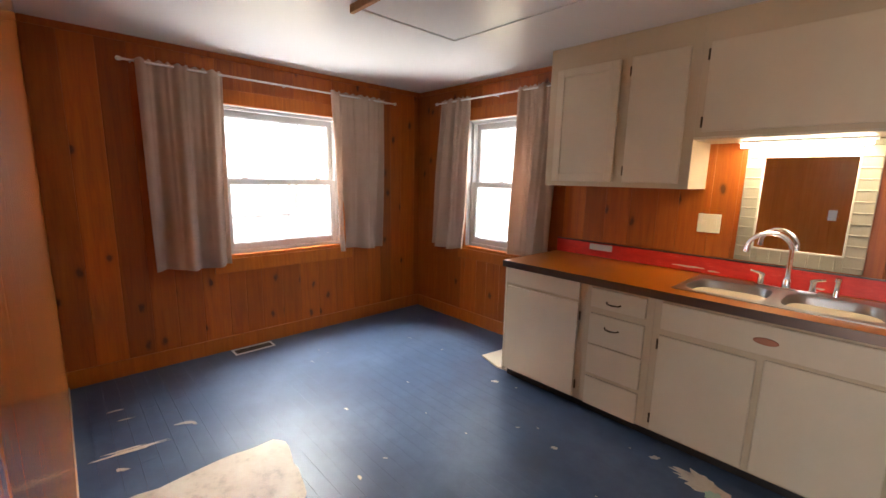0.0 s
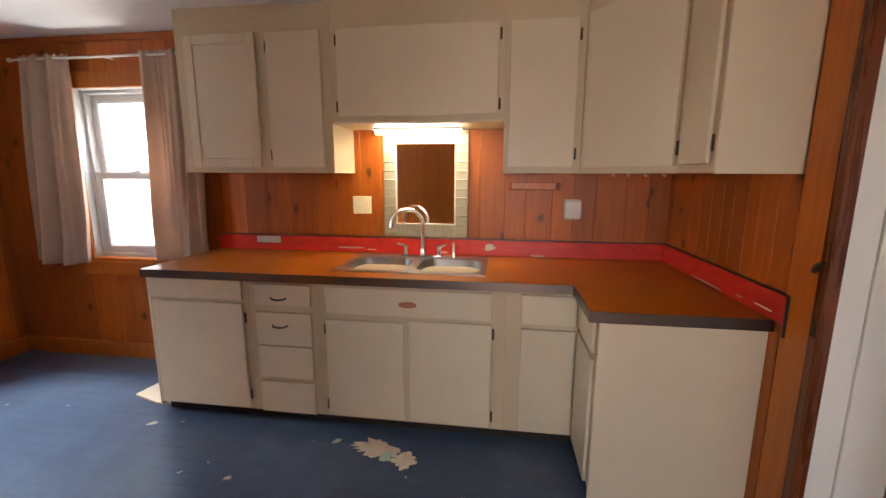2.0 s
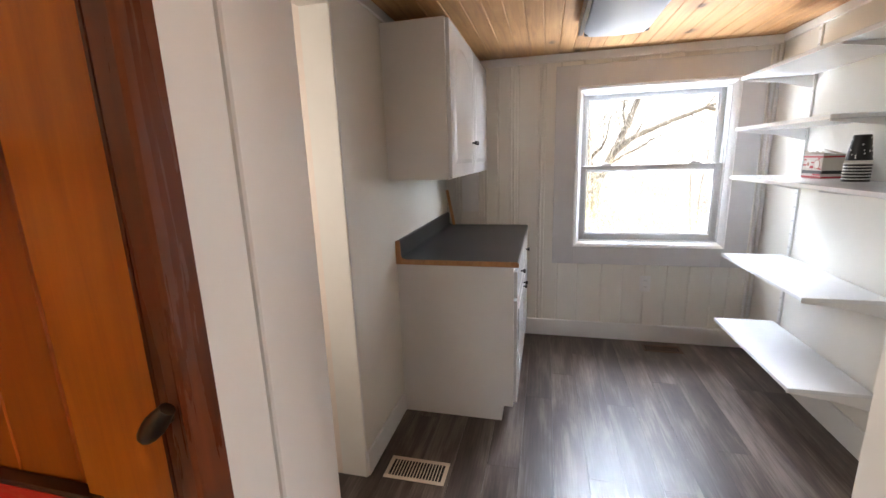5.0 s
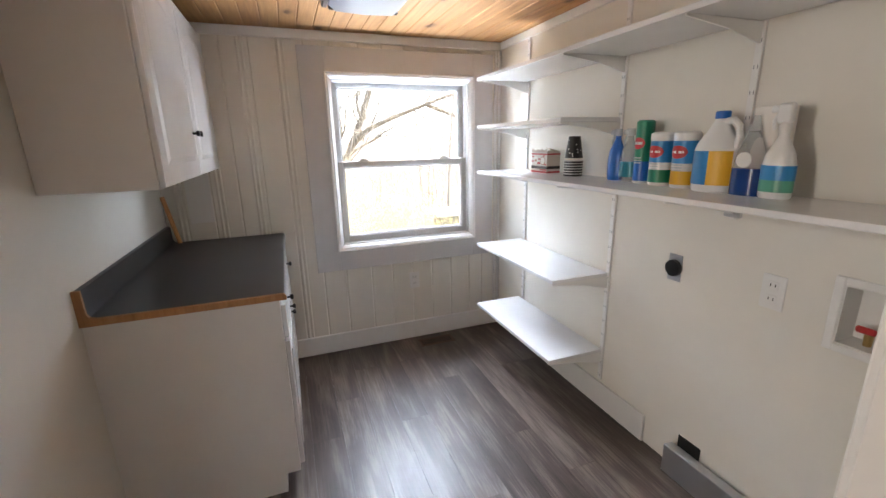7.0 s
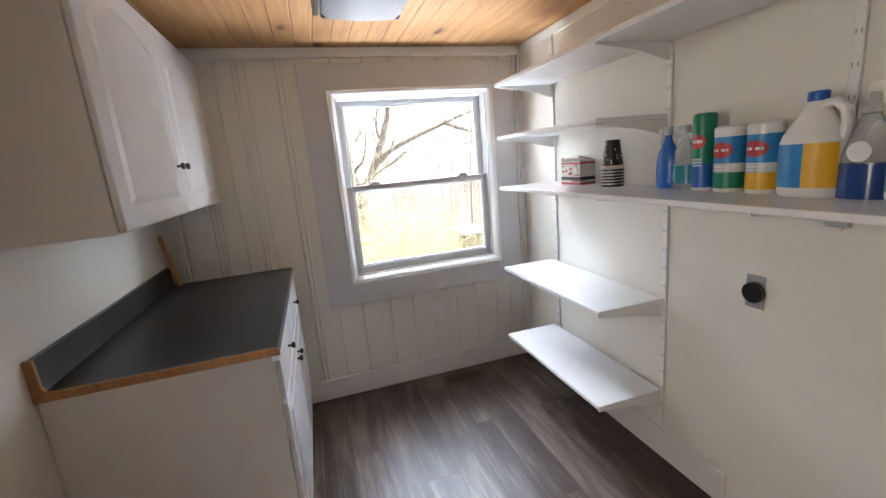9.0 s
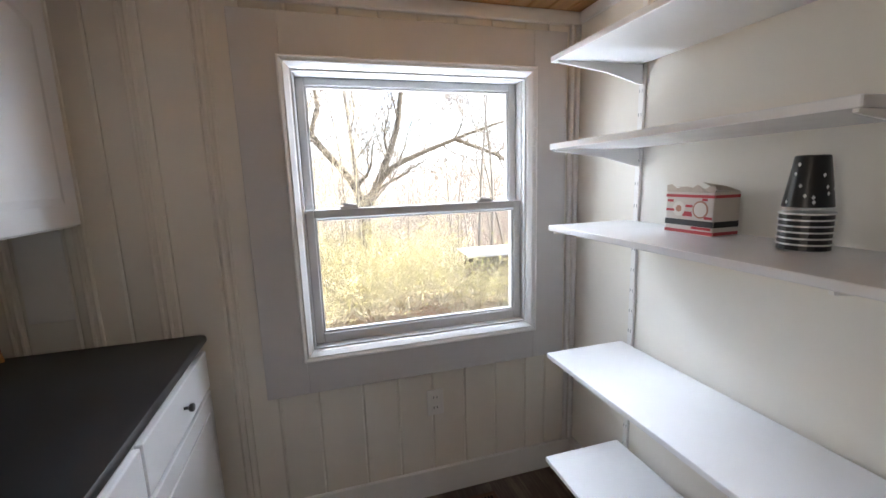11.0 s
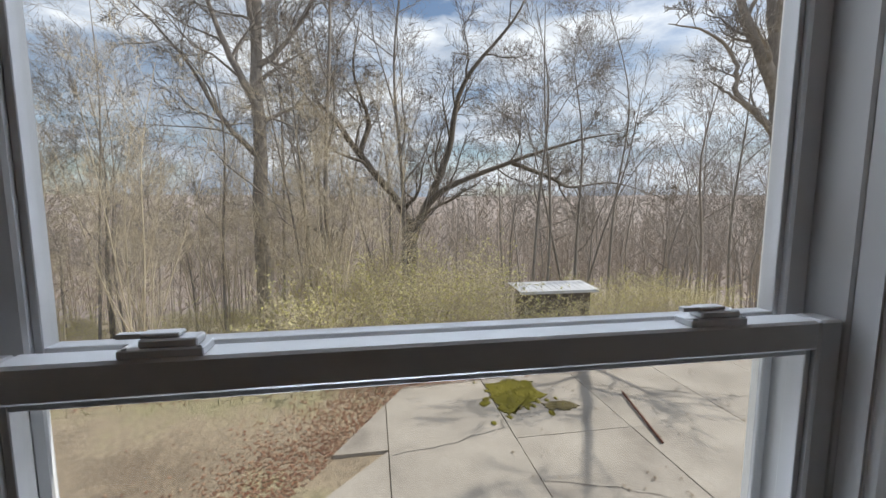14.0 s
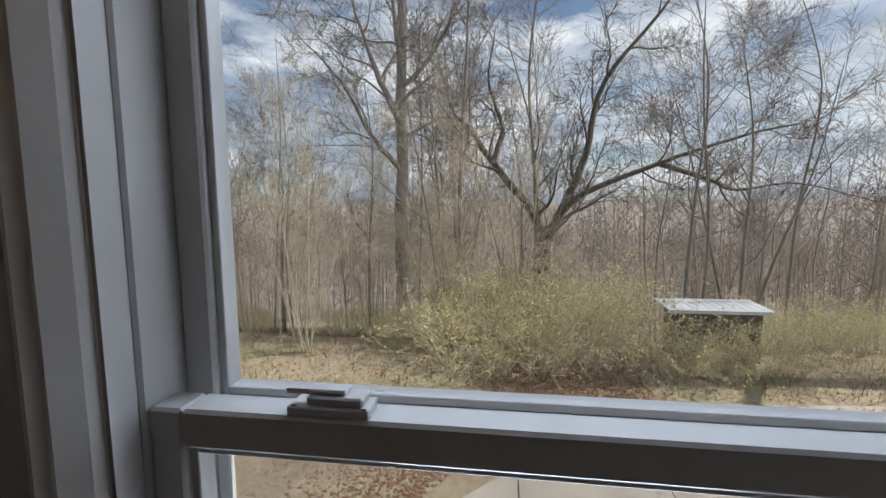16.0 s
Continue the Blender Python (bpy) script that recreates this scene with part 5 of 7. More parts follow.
# ---- pantry ceiling lamp ----
cl = thing("ceiling_lamp", (2.73, 0.68, PH - 0.09), "unlit wraparound fluorescent ceiling fixture with clear end cap", "lamp")
part("base", boxed(2.12, 3.34, 0.55, 0.82, PH - 0.03, PH - 0.001, bevel=0.004), WHITE, cl)
bm = bmesh.new()
prof = [(0.515, PH - 0.031), (0.520, PH - 0.06), (0.55, PH - 0.082), (0.68, PH - 0.088), (0.81, PH - 0.082), (0.84, PH - 0.06), (0.845, PH - 0.031)]
a = [bm.verts.new((2.125, y, z)) for y, z in prof]
b = [bm.verts.new((3.33, y, z)) for y, z in prof]
for i in range(len(prof) - 1):
    bm.faces.new((a[i], b[i], b[i + 1], a[i + 1]))
bm.faces.new(a)
part("diffuser", bm, plain("acrylic_diffuser", (0.52, 0.54, 0.58), 0.45), cl, "grey-white acrylic diffuser", smooth=True)
SMOKED = plain("smoked_end_cap", (0.10, 0.085, 0.075), 0.3)
part("end_cap", boxed(3.3305, 3.352, 0.52, 0.84, PH - 0.075, PH - 0.002, bevel=0.006), SMOKED, cl, "dark end cap")
part("side_strip", boxed(2.125, 3.33, 0.8465, 0.872, PH - 0.072, PH - 0.002, bevel=0.005), SMOKED, cl, "dark side strip")

# ---- pantry wall fittings ----
ro = thing("range_outlet", (2.462, PY0, 0.85), "black round dryer outlet on a steel plate", "outlet")
part("plate", boxed(2.430, 2.494, PY0 + 0.0005, PY0 + 0.005, 0.85, 0.965, bevel=0.002), GALV, ro)
bm = bmesh.new()
tube(bm, [(2.462, PY0 + 0.005, 0.907), (2.462, PY0 + 0.020, 0.907), (2.462, PY0 + 0.022, 0.907)], [0.036, 0.035, 0.028], 20)
part("socket", bm, BLACK, ro, smooth=True)


def outlet(name, x, y, z, face, label):
    t = thing(name, (x, y, z - 0.06), label, "outlet")

    def bx(a0, a1, d0, d1, z0, z1, bev=0.0015):
        if face == "y":
            return boxed(x + a0, x + a1, y + d0, y + d1, z + z0, z + z1, bevel=bev)
        return boxed(x - d1, x - d0, y + a0, y + a1, z + z0, z + z1, bevel=bev)
    part("plate", bx(-0.037, 0.037, 0.0005, 0.006, -0.06, 0.06), WHITE, t)
    for dz in (-0.024, 0.024):
        r = part("receptacle", bx(-0.017, 0.017, 0.006, 0.009, dz - 0.015, dz + 0.015), WHITE, t)
        part("slot", bx(-0.009, -0.006, 0.0088, 0.0095, dz - 0.004, dz + 0.006, 0), BLACK, r)
        part("slot", bx(0.006, 0.009, 0.0088, 0.0095, dz - 0.004, dz + 0.006, 0), BLACK, r)
    return t


outlet("wall_outlet", 2.08, PY0, 0.928, "y", "white double wall outlet beside the washer box")
outlet("wall_outlet", PX1 - 0.002, 0.29, 0.455, "x", "white double wall outlet under the window")

BRASS = metal("brass", (0.6, 0.42, 0.18), 0.3)
wb = thing("washer_box", (1.825, PY0, 0.807), "white recessed washer box with a red valve", "washer box")
x0, x1, z0, z1 = WBX
for q in ((x0 - 0.025, x0, z0 - 0.025, z1 + 0.025), (x1, x1 + 0.025, z0 - 0.025, z1 + 0.025), (x0, x1, z0 - 0.025, z0), (x0, x1, z1, z1 + 0.025)):
    part("rim", boxed(q[0], q[1], PY0 + 0.0005, PY0 + 0.010, q[2], q[3], bevel=0.003), WHITE, wb)
for q in ((x0 + 0.0005, x0 + 0.004, z0 + 0.0005, z1 - 0.0005), (x1 - 0.004, x1 - 0.0005, z0 + 0.0005, z1 - 0.0005), (x0 + 0.004, x1 - 0.004, z0 + 0.0005, z0 + 0.004), (x0 + 0.004, x1 - 0.004, z1 - 0.004, z1 - 0.0005)):
    part("side", boxed(q[0], q[1], PY0 - 0.085, PY0 + 0.004, q[2], q[3]), WHITE, wb)
part("back", boxed(x0, x1, PY0 - 0.090, PY0 - 0.0855, z0, z1), WHITE, wb)
vx = 1.838
bm = bmesh.new()
tube(bm, [(vx, PY0 - 0.045, z0 + 0.004), (vx, PY0 - 0.045, z0 + 0.05), (vx, PY0 - 0.020, z0 + 0.056)], [0.010, 0.012, 0.008], 10)
v = part("valve", bm, BRASS, wb, "brass hose valve", smooth=True)
part("valve_handle", boxed(vx - 0.024, vx + 0.024, PY0 - 0.028, PY0 - 0.016, z0 + 0.046, z0 + 0.066, bevel=0.004), plain("red_handle", (0.42, 0.02, 0.02), 0.4), v, "red lever")
bm = boxed(2.22, 2.28, PY0 + 0.0005, PY0 + 0.018, 1.158, 1.176, bevel=0.003)
solid("shelf_clip", bm, GALV, "small grey steel clip below the shelf", "clip")
hv = thing("wall_vent_boot", (2.28, PY0 + 0.06, 0), "loose white metal register boot on the floor by the wall", "vent")
bm = boxed(2.00, 2.355, PY0 + 0.055, PY0 + 0.069, 0.0, 0.135, bevel=0.003)
part("face", bm, GALV, hv)
part("top_flange", boxed(2.00, 2.355, PY0 + 0.018, PY0 + 0.054, 0.122, 0.130, bevel=0.002), GALV, hv)
part("side_flange", boxed(2.347, 2.355, PY0 + 0.018, PY0 + 0.054, 0.0, 0.121, bevel=0.002), GALV, hv)
# dark plate on the uncut wall stands for the shade inside a hole
bm = boxed(2.235, 2.34, PY0 + 0.0005, PY0 + 0.003, 0.11, 0.173)
solid("hole_shade", bm, DARK, "dark plate for the shade of a wall cut-out above the loose boot", "hole")

# ---- things on the long shelf ----
SZ = 1.256
BLUEP = plain("blue_plastic", (0.012, 0.12, 0.46), 0.3)
SKYP = plain("sky_blue_print", (0.03, 0.24, 0.55), 0.35)
TEAL = plain("teal_plastic", (0.02, 0.22, 0.30), 0.3)
GREENP = plain("green_print", (0.005, 0.20, 0.11), 0.35)
YELL = plain("yellow_print", (0.75, 0.42, 0.02), 0.4)
WHITEP = plain("white_plastic", (0.78, 0.78, 0.77), 0.35)
REDP = plain("red_print", (0.45, 0.03, 0.04), 0.4)
GREYP = plain("grey_plastic", (0.50, 0.54, 0.56), 0.35)
LIQ = plain("blue_liquid", (0.010, 0.05, 0.22), 0.15)


def clear_mat():
    m, n, l, b = material("clear_plastic", 0.12)
    b.inputs["Transmission Weight"].default_value = 0.75
    b.inputs["Base Color"].default_value = (0.82, 0.85, 0.86, 1)
    b.inputs["IOR"].default_value = 1.2
    return m


CLEAR = clear_mat()


def band(parent, name, cx, cy, r, z0, z1, mat, sx=1.0, sy=1.0, label=""):
    return part(name, lathe(bmesh.new(), cx, cy, [(r, z0), (r, z1)], 24, sx, sy), mat, parent, label, smooth=True)


def spray(x, y, body, trigger, low, label, h=0.27):
    t = thing("spray_bottle", (x, y, SZ), label, "spray bottle", "cleaning supplies")
    z = SZ
    part("body", lathe(bmesh.new(), x, y, [(0.040, z), (0.045, z + 0.006), (0.046, z + 0.09), (0.040, z + 0.13), (0.022, z + 0.165), (0.015, z + 0.18), (0.014, z + 0.20)], 22, 1.0, 0.66), body, t, smooth=True)
    band(t, "label", x, y, 0.0468, z + 0.02, z + 0.085, low, 1.0, 0.66)
    bm = bmesh.new()
    lathe(bm, x, y, [(0.016, z + 0.195), (0.016, z + 0.215), (0.012, z + 0.22)], 14)
    box(bm, x - 0.018, x + 0.024, y - 0.012, y + 0.012, z + 0.218, z + h, bevel=0.006)
    box(bm, x + 0.020, x + 0.045, y - 0.007, y + 0.007, z + h - 0.025, z + h - 0.005, bevel=0.004)
    part("spray_head", bm, trigger, t, smooth=True)
    bm = bmesh.new()
    tube(bm, [(x + 0.022, y, z + h - 0.028), (x + 0.034, y, z + h - 0.05), (x + 0.030, y, z + h - 0.075)], [0.006, 0.005, 0.004], 8)
    part("trigger", bm, trigger, t, smooth=True)
    return t


def canister(name, x, y, r, h, lid, bands, label, cat):
    t = thing(name, (x, y, SZ), label, cat, "cleaning supplies")
    part("body", lathe(bmesh.new(), x, y, [(r - 0.003, SZ), (r, SZ + 0.005), (r, SZ + h - 0.03), (r - 0.003, SZ + h - 0.027)], 26), WHITEP, t, smooth=True)
    part("lid", lathe(bmesh.new(), x, y, [(r + 0.0015, SZ + h - 0.03), (r + 0.0015, SZ + h - 0.006), (r - 0.006, SZ + h)], 26), lid, t, smooth=True)
    for z0, z1, m in bands:
        band(t, "label", x, y, r + 0.0007, SZ + z0, SZ + z1, m)
    bm = bmesh.new()
    rows2 = []
    for k in range(13):
        u = -1 + k / 6
        hh = 0.023 * math.sqrt(max(0.0, 1 - u * u)) + 0.0004
        ang = u * 0.85
        c = (x + math.sin(ang) * (r + 0.0016), y + math.cos(ang) * (r + 0.0016))
        rows2.append((bm.verts.new((*c, SZ + h * 0.64 - hh)), bm.verts.new((*c, SZ + h * 0.64 + hh))))
    for p, w in zip(rows2, rows2[1:]):
        bm.faces.new((p[0], w[0], w[1], p[1]))
    badge = part("badge", bm, REDP, t)
    bm = bmesh.new()
    q = [(x + math.sin(a) * (r + 0.0022), y + math.cos(a) * (r + 0.0022)) for a in (-0.55, -0.2, 0.2, 0.55)]
    for p, w in zip(q, q[1:]):
        bm.faces.new([bm.verts.new((*p, SZ + h * 0.62)), bm.verts.new((*w, SZ + h * 0.62)), bm.verts.new((*w, SZ + h * 0.66)), bm.verts.new((*p, SZ + h * 0.66))])
    part("lettering_bar", bm, WHITEP, badge)
    bm = bmesh.new()
    for k in range(3):
        z = SZ + h * 0.40 - k * 0.010
        for i in range(5):
            a0, a1 = -0.5 + i * 0.2, -0.5 + (i + 1) * 0.2
            q = [(x + math.sin(a) * (r + 0.0012), y + math.cos(a) * (r + 0.0012)) for a in (a0, a1)]
            bm.faces.new([bm.verts.new((*q[0], z)), bm.verts.new((*q[1], z)), bm.verts.new((*q[1], z + 0.005)), bm.verts.new((*q[0], z + 0.005))])
    part("print_bars", bm, GREYP, t)


spray(2.765, -0.325, BLUEP, GREYP, BLUEP, "deep blue spray bottle with grey head", 0.225)
spray(2.69, -0.325, CLEAR, GREYP, TEAL, "clear teal-labelled spray bottle", 0.225)
canister("aerosol_can", 2.605, -0.315, 0.034, 0.255, GREENP, ((0.01, 0.09, BLUEP), (0.09, 0.225, GREENP)), "green and blue aerosol can with green cap", "aerosol can")
canister("wipes_canister", 2.508, -0.312, 0.044, 0.205, WHITEP, ((0.012, 0.062, GREENP), (0.090, 0.172, SKYP)), "white wipes canister with blue and green bands", "canister")
canister("wipes_canister", 2.402, -0.312, 0.044, 0.205, WHITEP, ((0.012, 0.062, YELL), (0.090, 0.172, SKYP)), "white wipes canister with blue and yellow bands", "canister")
jug = thing("bleach_jug", (2.268, -0.30, SZ), "white plastic bleach jug with blue cap and yellow label", "jug", "cleaning supplies")
jx, jy = 2.268, -0.30
part("body", lathe(bmesh.new(), jx, jy, [(0.070, SZ), (0.076, SZ + 0.008), (0.077, SZ + 0.140), (0.071, SZ + 0.160), (0.044, SZ + 0.200), (0.025, SZ + 0.232), (0.020, SZ + 0.248)], 28, 1.0, 0.78), WHITEP, jug, smooth=True)
part("cap", lathe(bmesh.new(), jx, jy, [(0.023, SZ + 0.242), (0.023, SZ + 0.264), (0.020, SZ + 0.267)], 18), BLUEP, jug, "blue screw cap", smooth=True)
bm = bmesh.new()
tube(bm, [(jx - 0.016, jy + 0.004, SZ + 0.232), (jx - 0.046, jy + 0.008, SZ + 0.236), (jx - 0.068, jy + 0.010, SZ + 0.216), (jx - 0.074, jy + 0.010, SZ + 0.182), (jx - 0.066, jy + 0.008, SZ + 0.145)], [0.012, 0.012, 0.012, 0.012, 0.014], 10)
part("handle", bm, WHITEP, jug, smooth=True)
for a0, a1, m in ((-0.15, 1.25, SKYP), (-1.15, -0.15, YELL)):
    bm = bmesh.new()
    q = [(jx + math.sin(a0 + (a1 - a0) * k / 10) * 0.0778, jy + math.cos(a0 + (a1 - a0) * k / 10) * 0.0778 * 0.78) for k in range(11)]
    lo = [bm.verts.new((*p, SZ + 0.025)) for p in q]
    hi = [bm.verts.new((*p, SZ + 0.138)) for p in q]
    for k in range(10):
        bm.faces.new((lo[k], lo[k + 1], hi[k + 1], hi[k]))
    part("label", bm, m, jug, smooth=True)
ds = thing("dish_soap", (2.146, -0.285, SZ), "clear dish soap bottle half full of blue liquid", "bottle", "cleaning supplies")
part("body", lathe(bmesh.new(), 2.146, -0.285, [(0.048, SZ), (0.052, SZ + 0.006), (0.052, SZ + 0.085), (0.048, SZ + 0.11), (0.036, SZ + 0.15), (0.020, SZ + 0.19), (0.014, SZ + 0.20)], 24, 1.0, 0.62), CLEAR, ds, smooth=True)
part("liquid", lathe(bmesh.new(), 2.146, -0.285, [(0.0525, SZ + 0.001), (0.0528, SZ + 0.085)], 24, 1.0, 0.62), LIQ, ds, "dark blue soap", smooth=True)
part("cap", lathe(bmesh.new(), 2.146, -0.285, [(0.018, SZ + 0.195), (0.018, SZ + 0.215), (0.012, SZ + 0.22), (0.008, SZ + 0.245)], 16), CLEAR, ds, smooth=True)
bm = bmesh.new()
tube(bm, [(2.146, -0.285 + 0.030, SZ + 0.112), (2.146, -0.285 + 0.0335, SZ + 0.112)], 0.024, 20)
part("badge", bm, WHITEP, ds)
cleaner = spray(2.062, -0.285, WHITEP, WHITEP, plain("sea_green_print", (0.10, 0.36, 0.25), 0.35), "white spray bottle with blue and green label", 0.275)
band(cleaner, "label", 2.062, -0.285, 0.0474, SZ + 0.055, SZ + 0.098, SKYP, 1.0, 0.66)
pr = thing("paper_towel_roll", (2.135, -0.352, SZ), "white paper towel roll at the back of the shelf", "paper towel")
part("paper", lathe(bmesh.new(), 2.135, -0.352, [(0.052, SZ), (0.053, SZ + 0.27), (0.045, SZ + 0.272)], 26), plain("tissue", (0.84, 0.80, 0.75), 0.9), pr, smooth=True)
bx_ = thing("cup_box", (3.295, -0.315, SZ), "torn printed cardboard box, red and white with black band", "box")
CARD = painted("white_card", (0.66, 0.60, 0.54), 0.7, 0.12, 0.05)
part("carton", boxed(3.235, 3.39, -0.36, -0.271, SZ, SZ + 0.118, bevel=0.002), CARD, bx_)
for z0, z1, m in ((0.003, 0.012, REDP), (0.024, 0.040, BLACK), (0.102, 0.110, REDP)):
    part("print", boxed(3.234, 3.391, -0.2708, -0.2698, SZ + z0, SZ + z1), m, bx_)
    part("print", boxed(3.2338, 3.2347, -0.358, -0.273, SZ + z0, SZ + z1), m, bx_)
    part("print", boxed(3.3903, 3.3912, -0.358, -0.273, SZ + z0, SZ + z1), m, bx_)
TANP = plain("tan_print", (0.42, 0.20, 0.13), 0.6)
PALEP = plain("pale_print", (0.74, 0.70, 0.64), 0.6)
for x, rr, inks in ((3.275, 0.024, ((TANP, 0.0, 1.0), (PALEP, 0.0006, 0.82))), (3.345, 0.021, ((PALEP, 0.0, 1.0), (TANP, 0.0006, 0.45)))):
    for m, d, q in inks:
        bm = bmesh.new()
        tube(bm, [(x, -0.2712, SZ + 0.070), (x, -0.2699 + d, SZ + 0.070)], rr * q, 18)
        part("print", bm, m, bx_)
for x0, x1, z0 in ((3.30, 3.330, 0.050), (3.302, 3.326, 0.056), (3.238, 3.262, 0.045), (3.36, 3.388, 0.062), (3.30, 3.322, 0.075), (3.255, 3.27, 0.094), (3.365, 3.385, 0.088), (3.24, 3.30, 0.016)):
    part("print", boxed(x0, x1, -0.2704, -0.2693, SZ + z0, SZ + z0 + 0.007), REDP, bx_)
bm = bmesh.new()
rt = random.Random(3)
lo = [bm.verts.new((3.235 + 0.155 * k / 9, -0.271, SZ + 0.1175)) for k in range(10)]
hi = [bm.verts.new((3.232 + 0.161 * k / 9, -0.268 - rt.uniform(0, 0.008), SZ + 0.124 + rt.uniform(0.0, 0.016))) for k in range(10)]
for k in range(9):
    bm.faces.new((lo[k], lo[k + 1], hi[k + 1], hi[k]))
for x0, x1, up in ((3.237, 3.30, 0.024), (3.31, 3.389, 0.012)):
    bm.faces.new([bm.verts.new(c) for c in ((x0, -0.36, SZ + 0.1185), (x1, -0.36, SZ + 0.119), (x1, -0.30, SZ + 0.119 + up), (x0, -0.31, SZ + 0.1185 + up * 0.6))])
part("flap", bm, plain("torn_card", (0.55, 0.46, 0.38), 0.8), bx_, "torn lid flap")
cs = thing("cup_stack", (3.035, -0.295, SZ), "stack of black paper cups with white rims", "cups")
for k in range(6):
    z = SZ + 0.012 + k * 0.013
    part("cup", lathe(bmesh.new(), 3.035, -0.295, [(0.047, z - 0.011), (0.046, z - 0.001), (0.044, z)], 22), BLACK, cs)
    part("cup_rim", lathe(bmesh.new(), 3.035, -0.295, [(0.049, z - 0.0005), (0.049, z + 0.003)], 22), WHITEP, cs)
part("top_cup", lathe(bmesh.new(), 3.035, -0.295, [(0.045, SZ + 0.092), (0.030, SZ + 0.198), (0.027, SZ + 0.200)], 22), BLACK, cs, "upturned black cup", smooth=True)
bm = bmesh.new()
for k in range(26):
    a, h = rng.uniform(0, 6.28), rng.uniform(0.1, 0.19)
    r = 0.0457 - 0.0152 * (h - 0.092) / 0.106
    c = Vector((3.035 + math.cos(a) * r, -0.295 + math.sin(a) * r, SZ + h))
    tg = Vector((-math.sin(a), math.cos(a), 0)) * 0.0035
    bm.faces.new([bm.verts.new(c + q) for q in (tg, Vector((0, 0, 0.005)), -tg, Vector((0, 0, -0.005)))])
tagged(part("dots", bm, WHITEP, cs), kind="stuff")


# ---- outdoors ----
GZ = -2.2


def ground_height(x, y):
    d = max(0.0, math.hypot(max(0.0, x - 6), max(0.0, abs(y) - 9), max(0.0, -x - 8)) - 9)
    z = GZ - 16 * (1 - math.exp(-d / 55))
    far = max(0.0, d - 90)
    z += 33 * (1 - math.exp(-far / 260))
    if d > 2:
        z += 0.25 * noise.noise(Vector((x * 0.11, y * 0.11, 0))) + (3.0 * noise.noise(Vector((x * 0.008, y * 0.008, 4))) if d > 60 else 0)
    return z


def ground_mat():
    m, n, l, b = material("winter_ground", 0.95)
    mp = coords(n, l, (1, 1, 1), False)
    a = tex_noise(n, l, mp, 0.35, 8.0, 0.7)
    r = ramp(n, [(0.30, (0.27, 0.21, 0.15)), (0.46, (0.40, 0.325, 0.23)), (0.58, (0.36, 0.325, 0.19)), (0.75, (0.47, 0.39, 0.28))])
    l.new(a.outputs["Fac"], r.inputs["Fac"])
    f = tex_noise(n, l, mp, 9.0, 8.0, 0.75)
    mx = n.new("ShaderNodeMixRGB")
    mx.blend_type = 'OVERLAY'
    mx.inputs["Fac"].default_value = 0.8
    l.new(r.outputs["Color"], mx.inputs["Color1"])
    l.new(f.outputs["Fac"], mx.inputs["Color2"])
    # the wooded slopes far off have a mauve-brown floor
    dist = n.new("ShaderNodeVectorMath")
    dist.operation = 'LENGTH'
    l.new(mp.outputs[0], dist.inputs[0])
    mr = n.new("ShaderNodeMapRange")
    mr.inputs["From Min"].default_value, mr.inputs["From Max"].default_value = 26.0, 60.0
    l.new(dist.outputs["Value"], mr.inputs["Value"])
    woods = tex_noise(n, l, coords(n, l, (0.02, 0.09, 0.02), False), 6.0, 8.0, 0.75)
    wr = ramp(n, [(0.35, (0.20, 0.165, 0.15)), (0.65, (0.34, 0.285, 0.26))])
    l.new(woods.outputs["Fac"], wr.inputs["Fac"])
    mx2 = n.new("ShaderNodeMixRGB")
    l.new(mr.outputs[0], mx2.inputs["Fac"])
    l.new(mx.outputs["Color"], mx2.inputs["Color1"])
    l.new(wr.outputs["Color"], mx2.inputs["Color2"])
    l.new(mx2.outputs["Color"], b.inputs["Base Color"])
    add_bump(n, l, b, f.outputs["Fac"], 0.7, 0.08)
    return m


def bark(name, dark, light):
    m, n, l, b = material(name, 0.9)
    mp = coords(n, l, (7, 7, 1.2))
    a = tex_noise(n, l, mp, 2.0, 7.0, 0.7)
    r = ramp(n, [(0.3, dark), (0.7, light)])
    l.new(a.outputs["Fac"], r.inputs["Fac"])
    l.new(r.outputs["Color"], b.inputs["Base Color"])
    add_bump(n, l, b, a.outputs["Fac"], 0.6, 0.02)
    return m


def leafy(name, cols):
    m, n, l, b = material(name, 0.8)
    g = n.new("ShaderNodeNewGeometry")
    r = ramp(n, cols)
    l.new(g.outputs["Random Per Island"], r.inputs["Fac"])
    l.new(r.outputs["Color"], b.inputs["Base Color"])
    tr = n.new("ShaderNodeBsdfTranslucent")
    l.new(r.outputs["Color"], tr.inputs["Color"])
    ms = n.new("ShaderNodeMixShader")
    ms.inputs["Fac"].default_value = 0.4
    l.new(b.outputs[0], ms.inputs[1])
    l.new(tr.outputs[0], ms.inputs[2])
    l.new(ms.outputs[0], n["Material Output"].inputs["Surface"])
    return m


